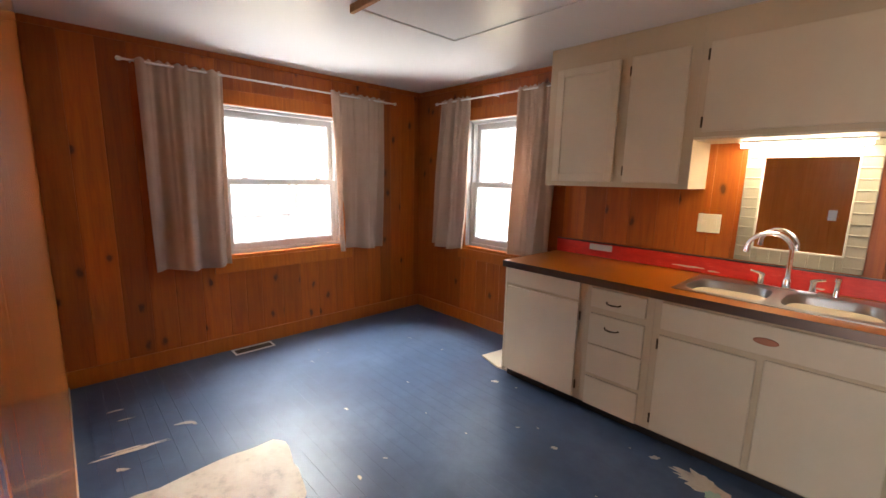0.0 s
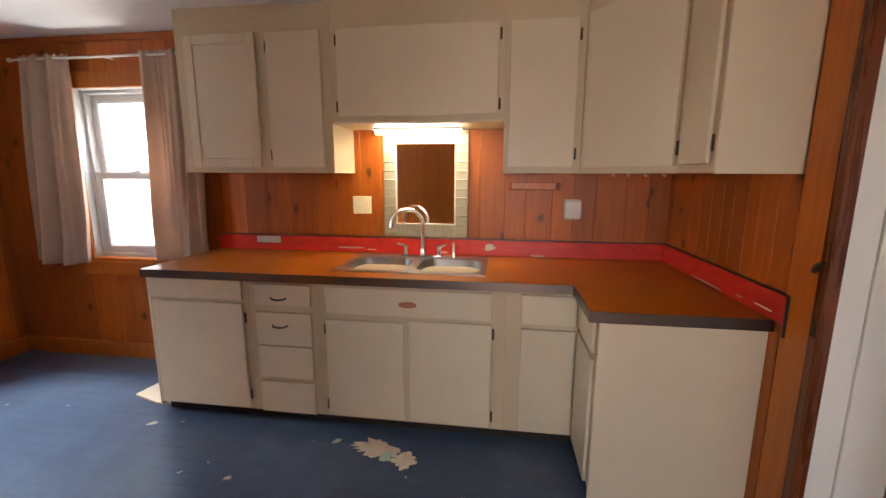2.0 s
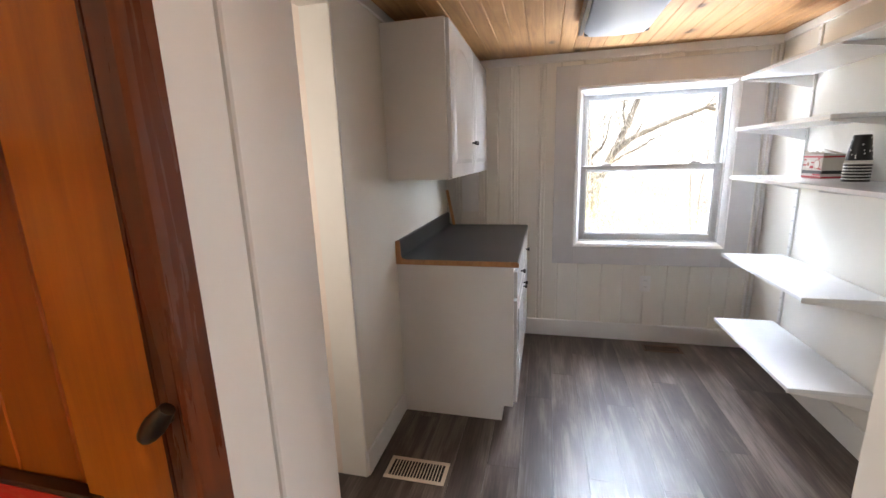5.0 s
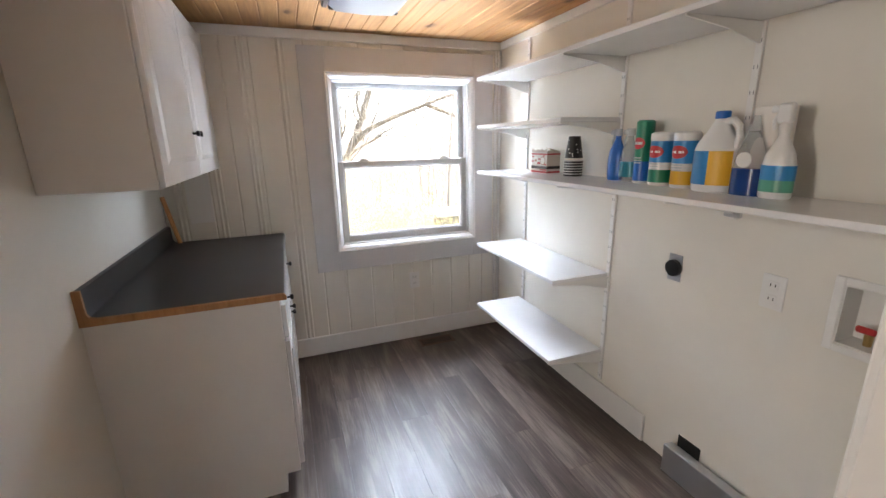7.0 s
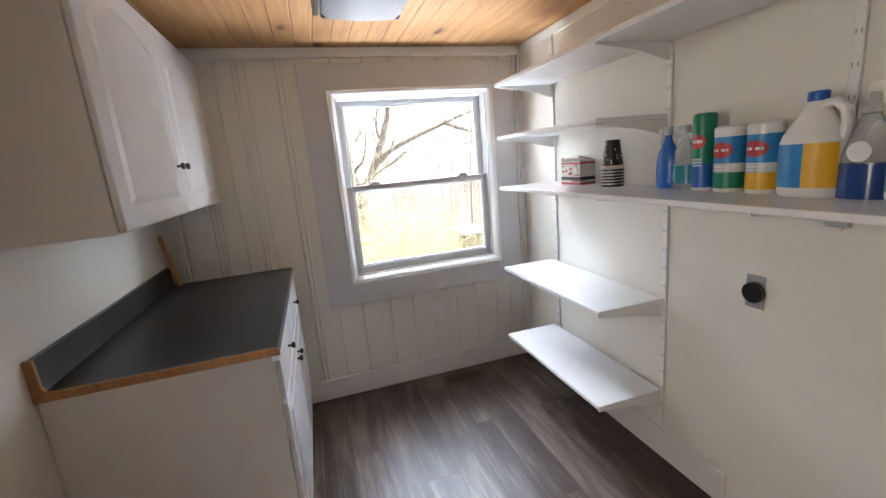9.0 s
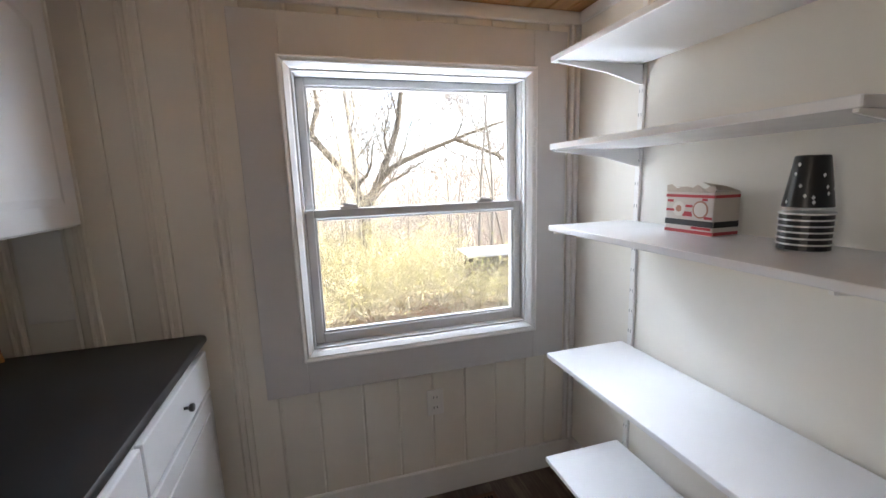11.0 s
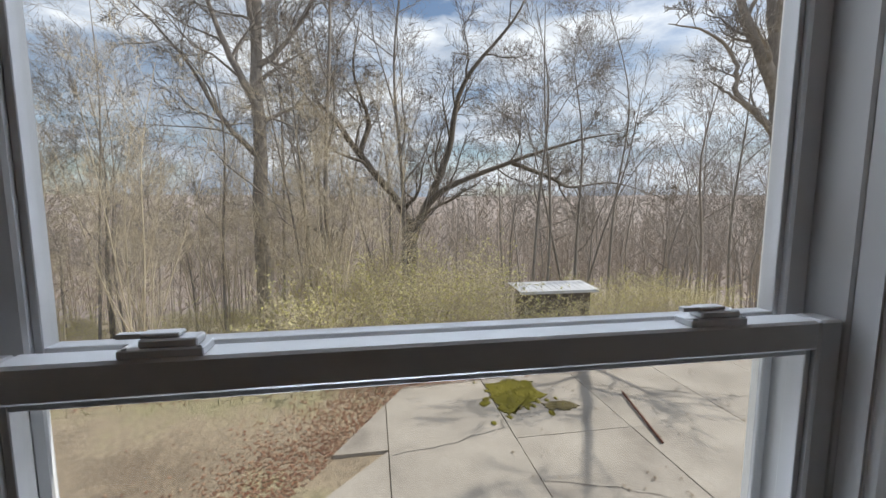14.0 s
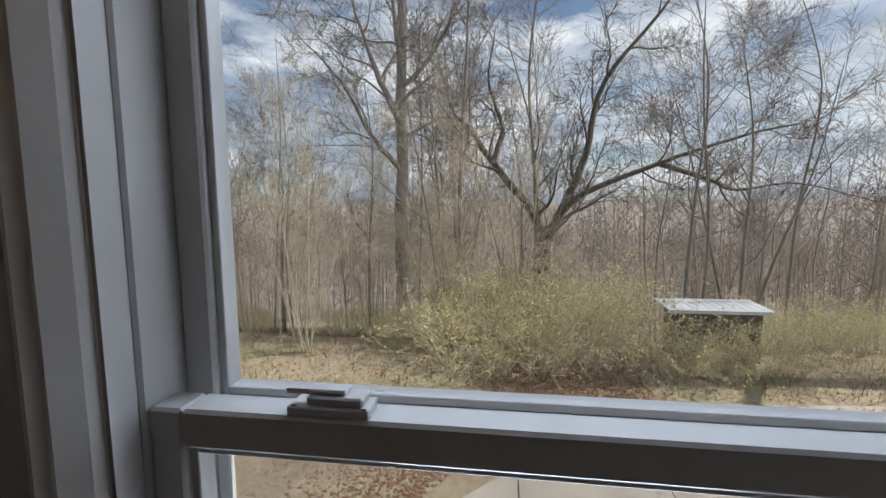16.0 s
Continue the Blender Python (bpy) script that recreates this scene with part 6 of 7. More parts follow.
def concrete_mat():
    m, n, l, b = material("old_concrete", 0.85)
    mp = coords(n, l, (1, 1, 1))
    a = tex_noise(n, l, mp, 0.8, 9.0, 0.68)
    r = ramp(n, [(0.28, (0.22, 0.19, 0.165)), (0.42, (0.34, 0.305, 0.265)), (0.56, (0.42, 0.38, 0.33)), (0.75, (0.50, 0.455, 0.40))])
    l.new(a.outputs["Fac"], r.inputs["Fac"])
    f = tex_noise(n, l, mp, 22.0, 7.0, 0.7)
    mx = n.new("ShaderNodeMixRGB")
    mx.blend_type = 'OVERLAY'
    mx.inputs["Fac"].default_value = 0.5
    l.new(r.outputs["Color"], mx.inputs["Color1"])
    l.new(f.outputs["Fac"], mx.inputs["Color2"])
    l.new(mx.outputs["Color"], b.inputs["Base Color"])
    add_bump(n, l, b, f.outputs["Fac"], 0.4, 0.006)
    return m


GROUND, CONCRETE = ground_mat(), concrete_mat()
BARK = bark("grey_brown_bark", (0.17, 0.152, 0.138), (0.36, 0.328, 0.298))
BARK_DARK = bark("dark_bark", (0.085, 0.07, 0.058), (0.21, 0.18, 0.145))
BARK_PALE = bark("pale_bark", (0.42, 0.36, 0.27), (0.62, 0.55, 0.43))
LITTER = leafy("leaf_litter", [(0.0, (0.24, 0.11, 0.07)), (0.4, (0.36, 0.20, 0.13)), (0.8, (0.47, 0.33, 0.23)), (1.0, (0.30, 0.17, 0.12))])
BUDS = leafy("spring_leaves", [(0.0, (0.56, 0.57, 0.18)), (0.5, (0.70, 0.65, 0.28)), (1.0, (0.72, 0.64, 0.40))])

# ground sheet
bm = bmesh.new()
radii = [0, 4, 7, 9, 11, 12.5, 14, 16, 18, 20, 23, 26, 30, 36, 44, 55, 70, 90, 120, 160, 210, 280, 380, 520, 720, 1000, 1500]
NA = 120
rows_ = []
for r in radii:
    if r == 0:
        rows_.append([bm.verts.new((0, 0, GZ))] * NA)
    else:
        rows_.append([bm.verts.new((2 + r * math.cos(6.283185 * k / NA), r * math.sin(6.283185 * k / NA), ground_height(2 + r * math.cos(6.283185 * k / NA), r * math.sin(6.283185 * k / NA)))) for k in range(NA)])
for i in range(len(radii) - 1):
    for k in range(NA):
        q = [rows_[i][k], rows_[i + 1][k], rows_[i + 1][(k + 1) % NA], rows_[i][(k + 1) % NA]]
        q = list(dict.fromkeys(q))
        bm.faces.new(q)
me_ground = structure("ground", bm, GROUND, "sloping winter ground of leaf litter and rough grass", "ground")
bm = bmesh.new()
box(bm, KX0 - 0.17, PX1 + 0.15, KY0 - 0.15, KY1 + 0.17, GZ - 0.3, -0.2)
structure("wall_foundation", bm, CONCRETE, "plain house foundation wall", "foundation")
bm = bmesh.new()
box(bm, KX0 - 0.17, PX1 + 0.15, KY0 - 0.15, KY1 + 0.30, KH + 0.121, KH + 0.2)
structure("roof_deck", bm, BARK_DARK, "flat roof boarding over the rooms", "roof")


class Limbs:
    """Collects tapered round limbs cheaply."""

    def __init__(self, seed):
        self.v, self.f, self.rg = [], [], random.Random(seed)

    def limb(self, pts, rad, sides):
        base = len(self.v)
        prev = None
        n = len(pts)
        for i in range(n):
            d = (pts[min(i + 1, n - 1)] - pts[max(i - 1, 0)]).normalized()
            if prev is None:
                u = d.cross(Vector((0.3, 0.9, 0.2)) if abs(d.z) > 0.7 else Vector((0, 0, 1))).normalized()
            else:
                u = prev - d * prev.dot(d)
                u.normalize()
            prev = u
            w = d.cross(u)
            for k in range(sides):
                a = 6.283185 * k / sides
                self.v.append(pts[i] + (u * math.cos(a) + w * math.sin(a)) * rad[i])
        for i in range(n - 1):
            for k in range(sides):
                a, b = base + i * sides + k, base + i * sides + (k + 1) % sides
                self.f.append((a, b, b + sides, a + sides))

    def grow(self, p, d, length, r, depth, lift=0.25, kids=6, wob=0.22, twig=0.006):
        rg = self.rg
        steps = {0: 9, 1: 6, 2: 4}.get(depth, 2)
        ww = wob * (1.0, 0.9, 0.7, 0.5)[min(depth, 3)]
        pts, rad = [p.copy()], [r]
        d = d.normalized()
        for i in range(steps):
            d = (d + Vector((rg.gauss(0, ww), rg.gauss(0, ww), rg.gauss(0, ww) + lift * 0.3))).normalized()
            p = p + d * (length / steps)
            pts.append(p.copy())
            rad.append(max(twig * 0.6, r * (1 - 0.86 * (i + 1) / steps)))
        self.limb(pts, rad, (8, 6, 4, 3, 3)[min(depth, 4)])
        self.sprout(pts, rad, length, depth, lift, kids, wob, twig)

    def sprout(self, pts, rad, length, depth, lift, kids, wob, twig, start=0.25, maxd=3):
        rg = self.rg
        if depth >= maxd:
            return
        n = len(pts) - 1
        for k in range(kids):
            s = start + (1 - start) * (k + rg.random()) / kids
            i = min(n - 1, int(s * n))
            f = s * n - i
            q = pts[i].lerp(pts[i + 1], f)
            ax = (pts[i + 1] - pts[i]).normalized()
            side = ax.cross(Vector((rg.gauss(0, 1), rg.gauss(0, 1), rg.gauss(0, 1)))).normalized()
            dd = ax * rg.uniform(0.5, 0.9) + side * rg.uniform(0.6, 1.0)
            ll = length * rg.uniform(0.36, 0.62) * (1.1 - 0.5 * s)
            rr = max(twig, (rad[i] * (1 - f) + rad[min(n, i + 1)] * f) * rg.uniform(0.35, 0.6))
            self.grow(q, dd, ll, rr, depth + 1, lift, max(3, kids - (1 if depth else 0)), wob, twig)

    def mesh(self, name, mat):
        me = bpy.data.meshes.new(name)
        me.from_pydata([tuple(q) for q in self.v], [], self.f)
        me.materials.append(mat)
        me.polygons.foreach_set("use_smooth", [True] * len(me.polygons))
        return me


def tree_thing(at, trunk, crown, mat, label):
    t = thing("tree", at, label, "tree", "bare trees")
    for nm, L in (("trunk", trunk), ("crown", crown)):
        ob = new(nm, L.mesh(nm, mat))
        ob.parent = t
    return t


def stem_points(pts, n=5):
    """A smooth line through given points."""
    out = []
    P = [pts[0]] + pts + [pts[-1]]
    for i in range(1, len(P) - 2):
        for k in range(n):
            s = k / n
            a, b, c, d = P[i - 1], P[i], P[i + 1], P[i + 2]
            out.append(0.5 * ((2 * b) + (c - a) * s + (2 * a - 5 * b + 4 * c - d) * s * s + (3 * b - a - 3 * c + d) * s ** 3))
    out.append(pts[-1])
    return out


def shaped_tree(at, seed, stems, mat, label, kids=9, length=3.0):
    """stems: (points from the base, radius at start and end, is trunk)."""
    T, C = Limbs(seed), Limbs(seed + 1)
    for pts, r0, r1, is_trunk, kd, ln in stems:
        q = stem_points([Vector(p) for p in pts])
        q = [p + Vector((T.rg.gauss(0, 0.02), T.rg.gauss(0, 0.02), 0)) for p in q]
        r1 = r1 if is_trunk else r1 * 0.25
        rad = [r0 + (r1 - r0) * i / (len(q) - 1) for i in range(len(q))]
        (T if is_trunk else C).limb(q, rad, 10 if is_trunk else 8)
        if kd:
            C.sprout(q, rad, ln * 1.3, 0, 0.22, kd + 1, 0.22, 0.011, 0.12, 3)
    return tree_thing(at, T, C, mat, label)


# the forked tree that stands out against the sky
shaped_tree((20.5, -1.15, ground_height(20.5, -1.15) - 0.1), 40, [
    ([(0, 0, 0), (0.1, 0.02, 2.2), (0, 0.05, 4.6)], 0.30, 0.24, True, 0, 0),
    ([(0, 0.1, 4.2), (0.1, 0.5, 5.2), (0, 2.0, 7.1), (-0.3, 2.9, 8.4), (-0.5, 3.6, 9.2), (-0.7, 4.2, 11.6)], 0.20, 0.06, False, 10, 4.6),
    ([(0, -0.1, 4.2), (0, -0.6, 5.1), (0.1, -1.5, 7.3), (0.3, -2.2, 10.1), (0.2, -4.2, 12.6), (0.4, -5.2, 14.5)], 0.21, 0.06, False, 10, 4.4),
    ([(0, -0.5, 5.0), (-0.3, -1.5, 5.9), (-0.6, -4.0, 6.9), (-0.9, -6.8, 7.8), (-0.8, -8.6, 8.1)], 0.15, 0.05, False, 9, 3.6),
    ([(-0.6, -4.0, 6.85), (-0.6, -5.6, 6.3), (-0.4, -6.7, 5.9), (-0.3, -8.7, 6.1), (0.2, -11.7, 5.4)], 0.10, 0.03, False, 8, 3.0),
    ([(0, 2.0, 7.1), (0.3, 1.7, 8.6), (0.2, 2.2, 10.4), (0.4, 1.9, 12.5)], 0.12, 0.04, False, 7, 3.2),
], BARK_DARK, "leafless forked tree with a long arching limb")
shaped_tree((18.0, 3.95, ground_height(18, 3.95) - 0.1), 50, [
    ([(0, 0, 0), (0, 0.05, 3), (0, 0.02, 6), (0.1, 0.0, 9), (0, -0.15, 14), (0.1, 0.1, 17)], 0.29, 0.10, True, 0, 0),
    ([(0, 0, 7.6), (-0.2, 0.5, 8.6), (-0.4, 1.2, 10.6), (-0.5, 1.8, 13.0)], 0.15, 0.05, False, 10, 4.5),
    ([(0, 0, 8.8), (0.2, -0.7, 9.4), (0.3, -1.7, 11.0), (0.2, -2.3, 13.2)], 0.12, 0.04, False, 9, 4.0),
    ([(0, 0, 6.0), (-0.3, 0.9, 7.0), (-0.4, 2.0, 9.0), (-0.8, 3.5, 10.6)], 0.11, 0.03, False, 9, 4.0),
    ([(0, 0, 7.0), (0.1, -1.0, 7.6), (0.2, -2.2, 8.0)], 0.09, 0.03, False, 7, 3.0),
    ([(0, 0.0, 9.5), (-0.2, 0.2, 12.0), (-0.2, 0.4, 15.0)], 0.11, 0.04, False, 9, 3.5),
], BARK, "tall straight leafless tree with bark patches")
shaped_tree((13.5, -11.4, ground_height(13.5, -11.4) - 0.1), 60, [
    ([(0, 0, 0), (0, 0.3, 2.2), (0, 0.65, 4.6), (0, 0.93, 6.8)], 0.32, 0.27, True, 0, 0),
    ([(0, 0.95, 6.5), (0, 1.7, 7.7), (0, 2.5, 9.2), (-0.1, 3.1, 11.5)], 0.22, 0.10, False, 7, 3.4),
    ([(0, 0.93, 6.5), (0, 1.25, 8.0), (0.1, 1.45, 9.3), (0.2, 1.6, 12.5)], 0.25, 0.12, False, 7, 3.4),
    ([(0, 0.9, 6.6), (0.1, 0.5, 7.8), (0.2, -0.25, 9.0), (0.2, -0.9, 11.5)], 0.16, 0.07, False, 6, 3.0),
    ([(0, 0.75, 5.2), (0, 1.4, 5.9), (0, 2.3, 6.6), (-0.1, 2.5, 7.4), (-0.2, 3.5, 8.0), (-0.2, 4.6, 8.1)], 0.11, 0.04, False, 7, 1.9),
    ([(0, 1.9, 6.3), (0, 2.6, 6.6), (-0.1, 3.3, 6.9)], 0.06, 0.03, False, 3, 0.9),
    # limb added mostly out of view to cast branch shadows on the concrete
    ([(0, 0.9, 6.4), (-1.6, 0.8, 7.6), (-3.6, 0.6, 9.0), (-5.4, 0.4, 10.4)], 0.15, 0.04, False, 9, 3.6),
], BARK, "thick leafless tree with rising limbs near the house")

# repeats: slender woodland trees
proto = []
for s in range(6):
    T, C = Limbs(100 + s), Limbs(200 + s)
    H = 9.5 + s * 0.9
    pts = stem_points([Vector((0, 0, 0)), Vector((T.rg.gauss(0, 0.1), T.rg.gauss(0, 0.1), H * 0.35)), Vector((T.rg.gauss(0, 0.2), T.rg.gauss(0, 0.2), H * 0.7)), Vector((T.rg.gauss(0, 0.3), T.rg.gauss(0, 0.3), H))])
    r0 = 0.055 + 0.014 * (s % 4)
    rad = [r0 * (1 - 0.85 * i / (len(pts) - 1)) for i in range(len(pts))]
    T.limb(pts, rad, 7)
    C.sprout(pts, rad, H * 0.60, 0, 0.24, 12, 0.17, 0.0065, 0.22, 3)
    if s in (1, 2, 4):
        # a clump: two more stems lean out from the same root
        for side in (1, -1):
            a = T.rg.uniform(0, 6.28)
            lean = Vector((math.cos(a), math.sin(a), 0)) * side
            q = stem_points([Vector((0, 0, 0)) + lean * 0.15, lean * H * 0.08 + Vector((0, 0, H * 0.30)), lean * H * 0.15 + Vector((T.rg.gauss(0, 0.1), T.rg.gauss(0, 0.1), H * 0.6)), lean * H * 0.21 + Vector((T.rg.gauss(0, 0.15), T.rg.gauss(0, 0.15), H * 0.88))])
            rq = [r0 * 0.8 * (1 - 0.86 * i / (len(q) - 1)) for i in range(len(q))]
            T.limb(q, rq, 6)
            C.sprout(q, rq, H * 0.46, 0, 0.24, 7, 0.17, 0.0065, 0.3, 3)
    proto.append((T.mesh("trunk", (BARK, BARK_PALE, BARK)[s % 3]), C.mesh("crown", (BARK, BARK_PALE, BARK)[s % 3])))
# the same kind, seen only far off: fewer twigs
# the haze of distance is put into this paler bark colour
FAR_BARK = bark("haze_tint_bark", (0.21, 0.185, 0.17), (0.38, 0.342, 0.318))
for s in range(4):
    T, C = Limbs(130 + s), Limbs(230 + s)
    H = 9.0 + s * 1.1
    pts = stem_points([Vector((0, 0, 0)), Vector((T.rg.gauss(0, 0.12), T.rg.gauss(0, 0.12), H * 0.35)), Vector((T.rg.gauss(0, 0.25), T.rg.gauss(0, 0.25), H * 0.7)), Vector((T.rg.gauss(0, 0.35), T.rg.gauss(0, 0.35), H))], 3)
    r0 = 0.05 + 0.02 * (s % 3)
    rad = [r0 * (1 - 0.85 * i / (len(pts) - 1)) for i in range(len(pts))]
    T.limb(pts, rad, 5)
    C.sprout(pts, rad, H * 0.62, 1, 0.24, 15, 0.17, 0.010, 0.25, 3)
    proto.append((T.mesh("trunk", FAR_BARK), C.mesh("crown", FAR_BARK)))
first = []
for tm, cm in proto:
    t = thing("tree", (60, 0, 0), "slender leafless woodland tree", "tree", "bare trees")
    for nm, me in (("trunk", tm), ("crown", cm)):
        ob = new(nm, me)
        ob.parent = t
    first.append(t)
rg = random.Random(77)
spots_ = []
for d0, d1, cnt, spread in ((15.5, 22, 20, 0.95), (22, 32, 38, 0.9), (32, 50, 60, 0.85)):
    for k in range(cnt):
        d = rg.uniform(d0, d1)
        a = rg.uniform(-spread, spread)
        spots_.append((4 + d * math.cos(a), 0.4 + d * math.sin(a)))
for k in range(14):
    a = rg.uniform(2.0, 4.2)
    spots_.append((-3 + 16 * math.cos(a), 14 * math.sin(a)))
spots_ += [(14.2, 9.8), (14.6, 9.0), (15.3, 10.4), (15.6, 7.6), (15.0, 6.6), (16.5, 2.2), (16.8, 1.8), (17.2, -5.0), (17.4, -5.6), (17.8, -6.9), (16.9, 4.9)]
for i, (x, y) in enumerate(spots_):
    if abs(y + 1.15) < 1.0 and x < 20 or (x - 13.5) ** 2 + (y + 11.4) ** 2 < 3:
        continue
    sc = rg.uniform(0.75, 1.2) * (0.62 if y > 4.5 and 4 < x < 26 else 1.0)
    if i < 10:
        src = first[i]
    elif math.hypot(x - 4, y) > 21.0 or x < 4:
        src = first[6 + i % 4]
    else:
        src = first[(0, 2, 3, 5)[i % 4]]
    m = Matrix.LocRotScale((x, y, ground_height(x, y) - 0.1), Euler((rg.gauss(0, 0.055), rg.gauss(0, 0.055), rg.uniform(0, 6.28))), (sc, sc, sc * rg.uniform(0.85, 1.12)))
    if i < 10:
        src.matrix_basis = m
    else:
        c = copy_thing(src, m)
        c.scale = m.to_scale()

# pale saplings in and before the brush
for k in range(17):
    x, y = rg.uniform(13.2, 17.0), rg.uniform(-1.6, 8.5)
    if abs(y + 1.15) < 0.5:
        continue
    sc = rg.uniform(0.32, 0.62)
    m = Matrix.LocRotScale((x, y, ground_height(x, y) - 0.05), Euler((rg.gauss(0, 0.06), rg.gauss(0, 0.06), rg.uniform(0, 6.28))), (sc, sc, sc * rg.uniform(0.8, 1.1)))
    c = copy_thing(first[1 + 3 * (k % 2)], m)
    c.scale = m.to_scale()
    tagged(c, "pale thin leafless sapling in the brush", "sapling", "saplings")

# far woods on the slopes: one mesh of simple stems with a few boughs
F = Limbs(300)
for k in range(1900):
    d = 32 + 118 * rg.random() ** 1.3
    a = rg.uniform(-1.05, 1.05)
    x, y = 4 + d * math.cos(a), d * math.sin(a)
    p = Vector((x, y, ground_height(x, y)))
    h = rg.uniform(6.5, 12)
    r = rg.uniform(0.035, 0.065)
    top = p + Vector((rg.gauss(0, 0.4), rg.gauss(0, 0.4), h))
    F.limb([p, p.lerp(top, 0.5), top], [r, r * 0.7, 0.02], 3)
    for j in range(9):
        q = p.lerp(top, rg.uniform(0.08, 0.95))
        e = q + Vector((rg.gauss(0, 1.1), rg.gauss(0, 1.1), rg.uniform(0.8, 2.6)))
        F.limb([q, e], [0.035, 0.010], 3)
        for jj in range(2):
            F.limb([q.lerp(e, 0.5), q.lerp(e, 0.5) + Vector((rg.gauss(0, 0.6), rg.gauss(0, 0.6), rg.uniform(0.4, 1.4)))], [0.028, 0.008], 3)
# stem colour lightened for distance haze
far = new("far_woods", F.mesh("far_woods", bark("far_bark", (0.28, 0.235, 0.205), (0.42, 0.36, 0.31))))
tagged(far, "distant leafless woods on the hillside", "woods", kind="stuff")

# brush: thin arching stems with scattered small spring leaves
shrub_proto = []
for s in range(4):
    S = Limbs(400 + s)
    lv, lf = [], []
    for k in range(30):
        a = S.rg.uniform(0, 6.28)
        p = Vector((0.35 * math.cos(a) * S.rg.random(), 0.35 * math.sin(a) * S.rg.random(), 0))
        d = Vector((math.cos(a) * 0.55, math.sin(a) * 0.55, 1.2))
        S.grow(p, d, S.rg.uniform(1.3, 2.4), 0.010, 1, -0.10, 4, 0.20, 0.0042)
    for k in range(1900):
        c = Vector(S.v[S.rg.randrange(len(S.v))])
        if c.z < 0.5:
            continue
        c = c + Vector((S.rg.gauss(0, 0.02), S.rg.gauss(0, 0.02), S.rg.gauss(0, 0.02)))
        u = Vector((S.rg.gauss(0, 1), S.rg.gauss(0, 1), S.rg.gauss(0, 1))).normalized() * S.rg.uniform(0.014, 0.030)
        w = u.orthogonal().normalized() * u.length * 0.6
        b = len(lv)
        lv += [c - u, c + w, c + u, c - w]
        lf.append((b, b + 1, b + 2, b + 3))
    lm = bpy.data.meshes.new("leaves")
    lm.from_pydata([tuple(q) for q in lv], [], lf)
    lm.materials.append(BUDS)
    shrub_proto.append((S.mesh("stems", BARK_PALE), lm))
shrubs = []
for sm_, lm in shrub_proto:
    t = thing("shrub", (40, 0, -5), "tangled brush with small yellow-green spring leaves", "shrub", "brush")
    for nm, me in (("stems", sm_), ("leaves", lm)):
        ob = new(nm, me)
        ob.parent = t
    shrubs.append(t)
bush = []
for k in range(52):
    bush.append((rg.uniform(13.6, 19.5), rg.uniform(-11.0, 4.5)))
for k in range(26):
    bush.append((rg.uniform(15.5, 22), rg.uniform(3, 13)))
bush += [(12.9, -0.4), (13.0, 0.6), (13.2, 1.6), (13.4, -1.4), (13.6, -2.4), (13.2, 2.5)]
front_brush = [(13.35, -3.3), (13.3, -3.9), (13.4, -4.5), (13.3, -5.1), (13.4, -5.7), (13.0, -4.2), (13.0, -3.2)]
bush += front_brush
done = 0
for x, y in bush:
    if y > 1.7 and rg.random() < 0.45:
        continue
    if (x, y) not in front_brush and x < 15.6 and -6.6 < y < -2.7:
        if not (x < 14.2 and rg.random() < 0.5 and y > -3.8):
            continue
    sc = rg.uniform(0.58, 0.72) if (x, y) in front_brush else rg.uniform(0.55, 0.9) if y < -2.9 else rg.uniform(0.85, 1.35) if y < 1.7 else rg.uniform(0.40, 0.75)
    m = Matrix.LocRotScale((x, y, ground_height(x, y) - 0.03), Euler((0, 0, rg.uniform(0, 6.28))), (sc, sc, sc * rg.uniform(0.8, 1.1)))
    if done < 4:
        shrubs[done].matrix_basis = m
    else:
        c = copy_thing(shrubs[done % 4], m)
        c.scale = m.to_scale()
    done += 1

# old concrete apron in separate panels
pave = thing("pavement", (9, -2, GZ), "old cracked concrete apron in large panels", "pavement", kind="structure")


def far_edge(y):
    return 11.48 + (-0.12 - y) * 0.088 if y < -0.12 else 11.48 - (y + 0.12) * 1.78


for ya, yb in ((3.9, 2.2), (2.2, 0.25), (0.25, -1.7), (-1.7, -3.65), (-3.65, -5.6), (-5.6, -7.55), (-7.55, -9.5), (-9.5, -11.0)):
    ya, yb = ya - 0.008, yb + 0.008
    for xa, xb in ((4.25, 6.55), (6.562, 9.40), (9.412, 99.0)):
        ys = [ya, -0.12, yb] if ya > -0.12 > yb else [ya, yb]
        o = [(min(xb, far_edge(q)), q) for q in ys] + [(xa, yb), (xa, ya)]
        if min(min(xb, far_edge(ya)), min(xb, far_edge(yb))) <= xa + 0.05:
            if max(far_edge(ya), far_edge(yb)) <= xa + 0.05:
                continue
            yc = -0.12 + (11.48 - xa) / 1.78
            o = [(min(xb, far_edge(yb)), yb), (xa, yb), (xa, min(yc, ya))]
        part("panel", prism(bmesh.new(), o, GZ - 0.1, GZ + 0.055 + rg.uniform(-0.006, 0.006)), CONCRETE, pave)
PZ = GZ + 0.063
MOSS = leafy("moss", [(0.0, (0.22, 0.195, 0.02)), (1.0, (0.30, 0.265, 0.035))])


def jagged(pts, amount, n=7):
    o = []
    for (ax, ay), (bx2, by2) in zip(pts, pts[1:] + pts[:1]):
        for k in range(n):
            o.append((ax + (bx2 - ax) * k / n + rg.gauss(0, amount), ay + (by2 - ay) * k / n + rg.gauss(0, amount)))
    return o


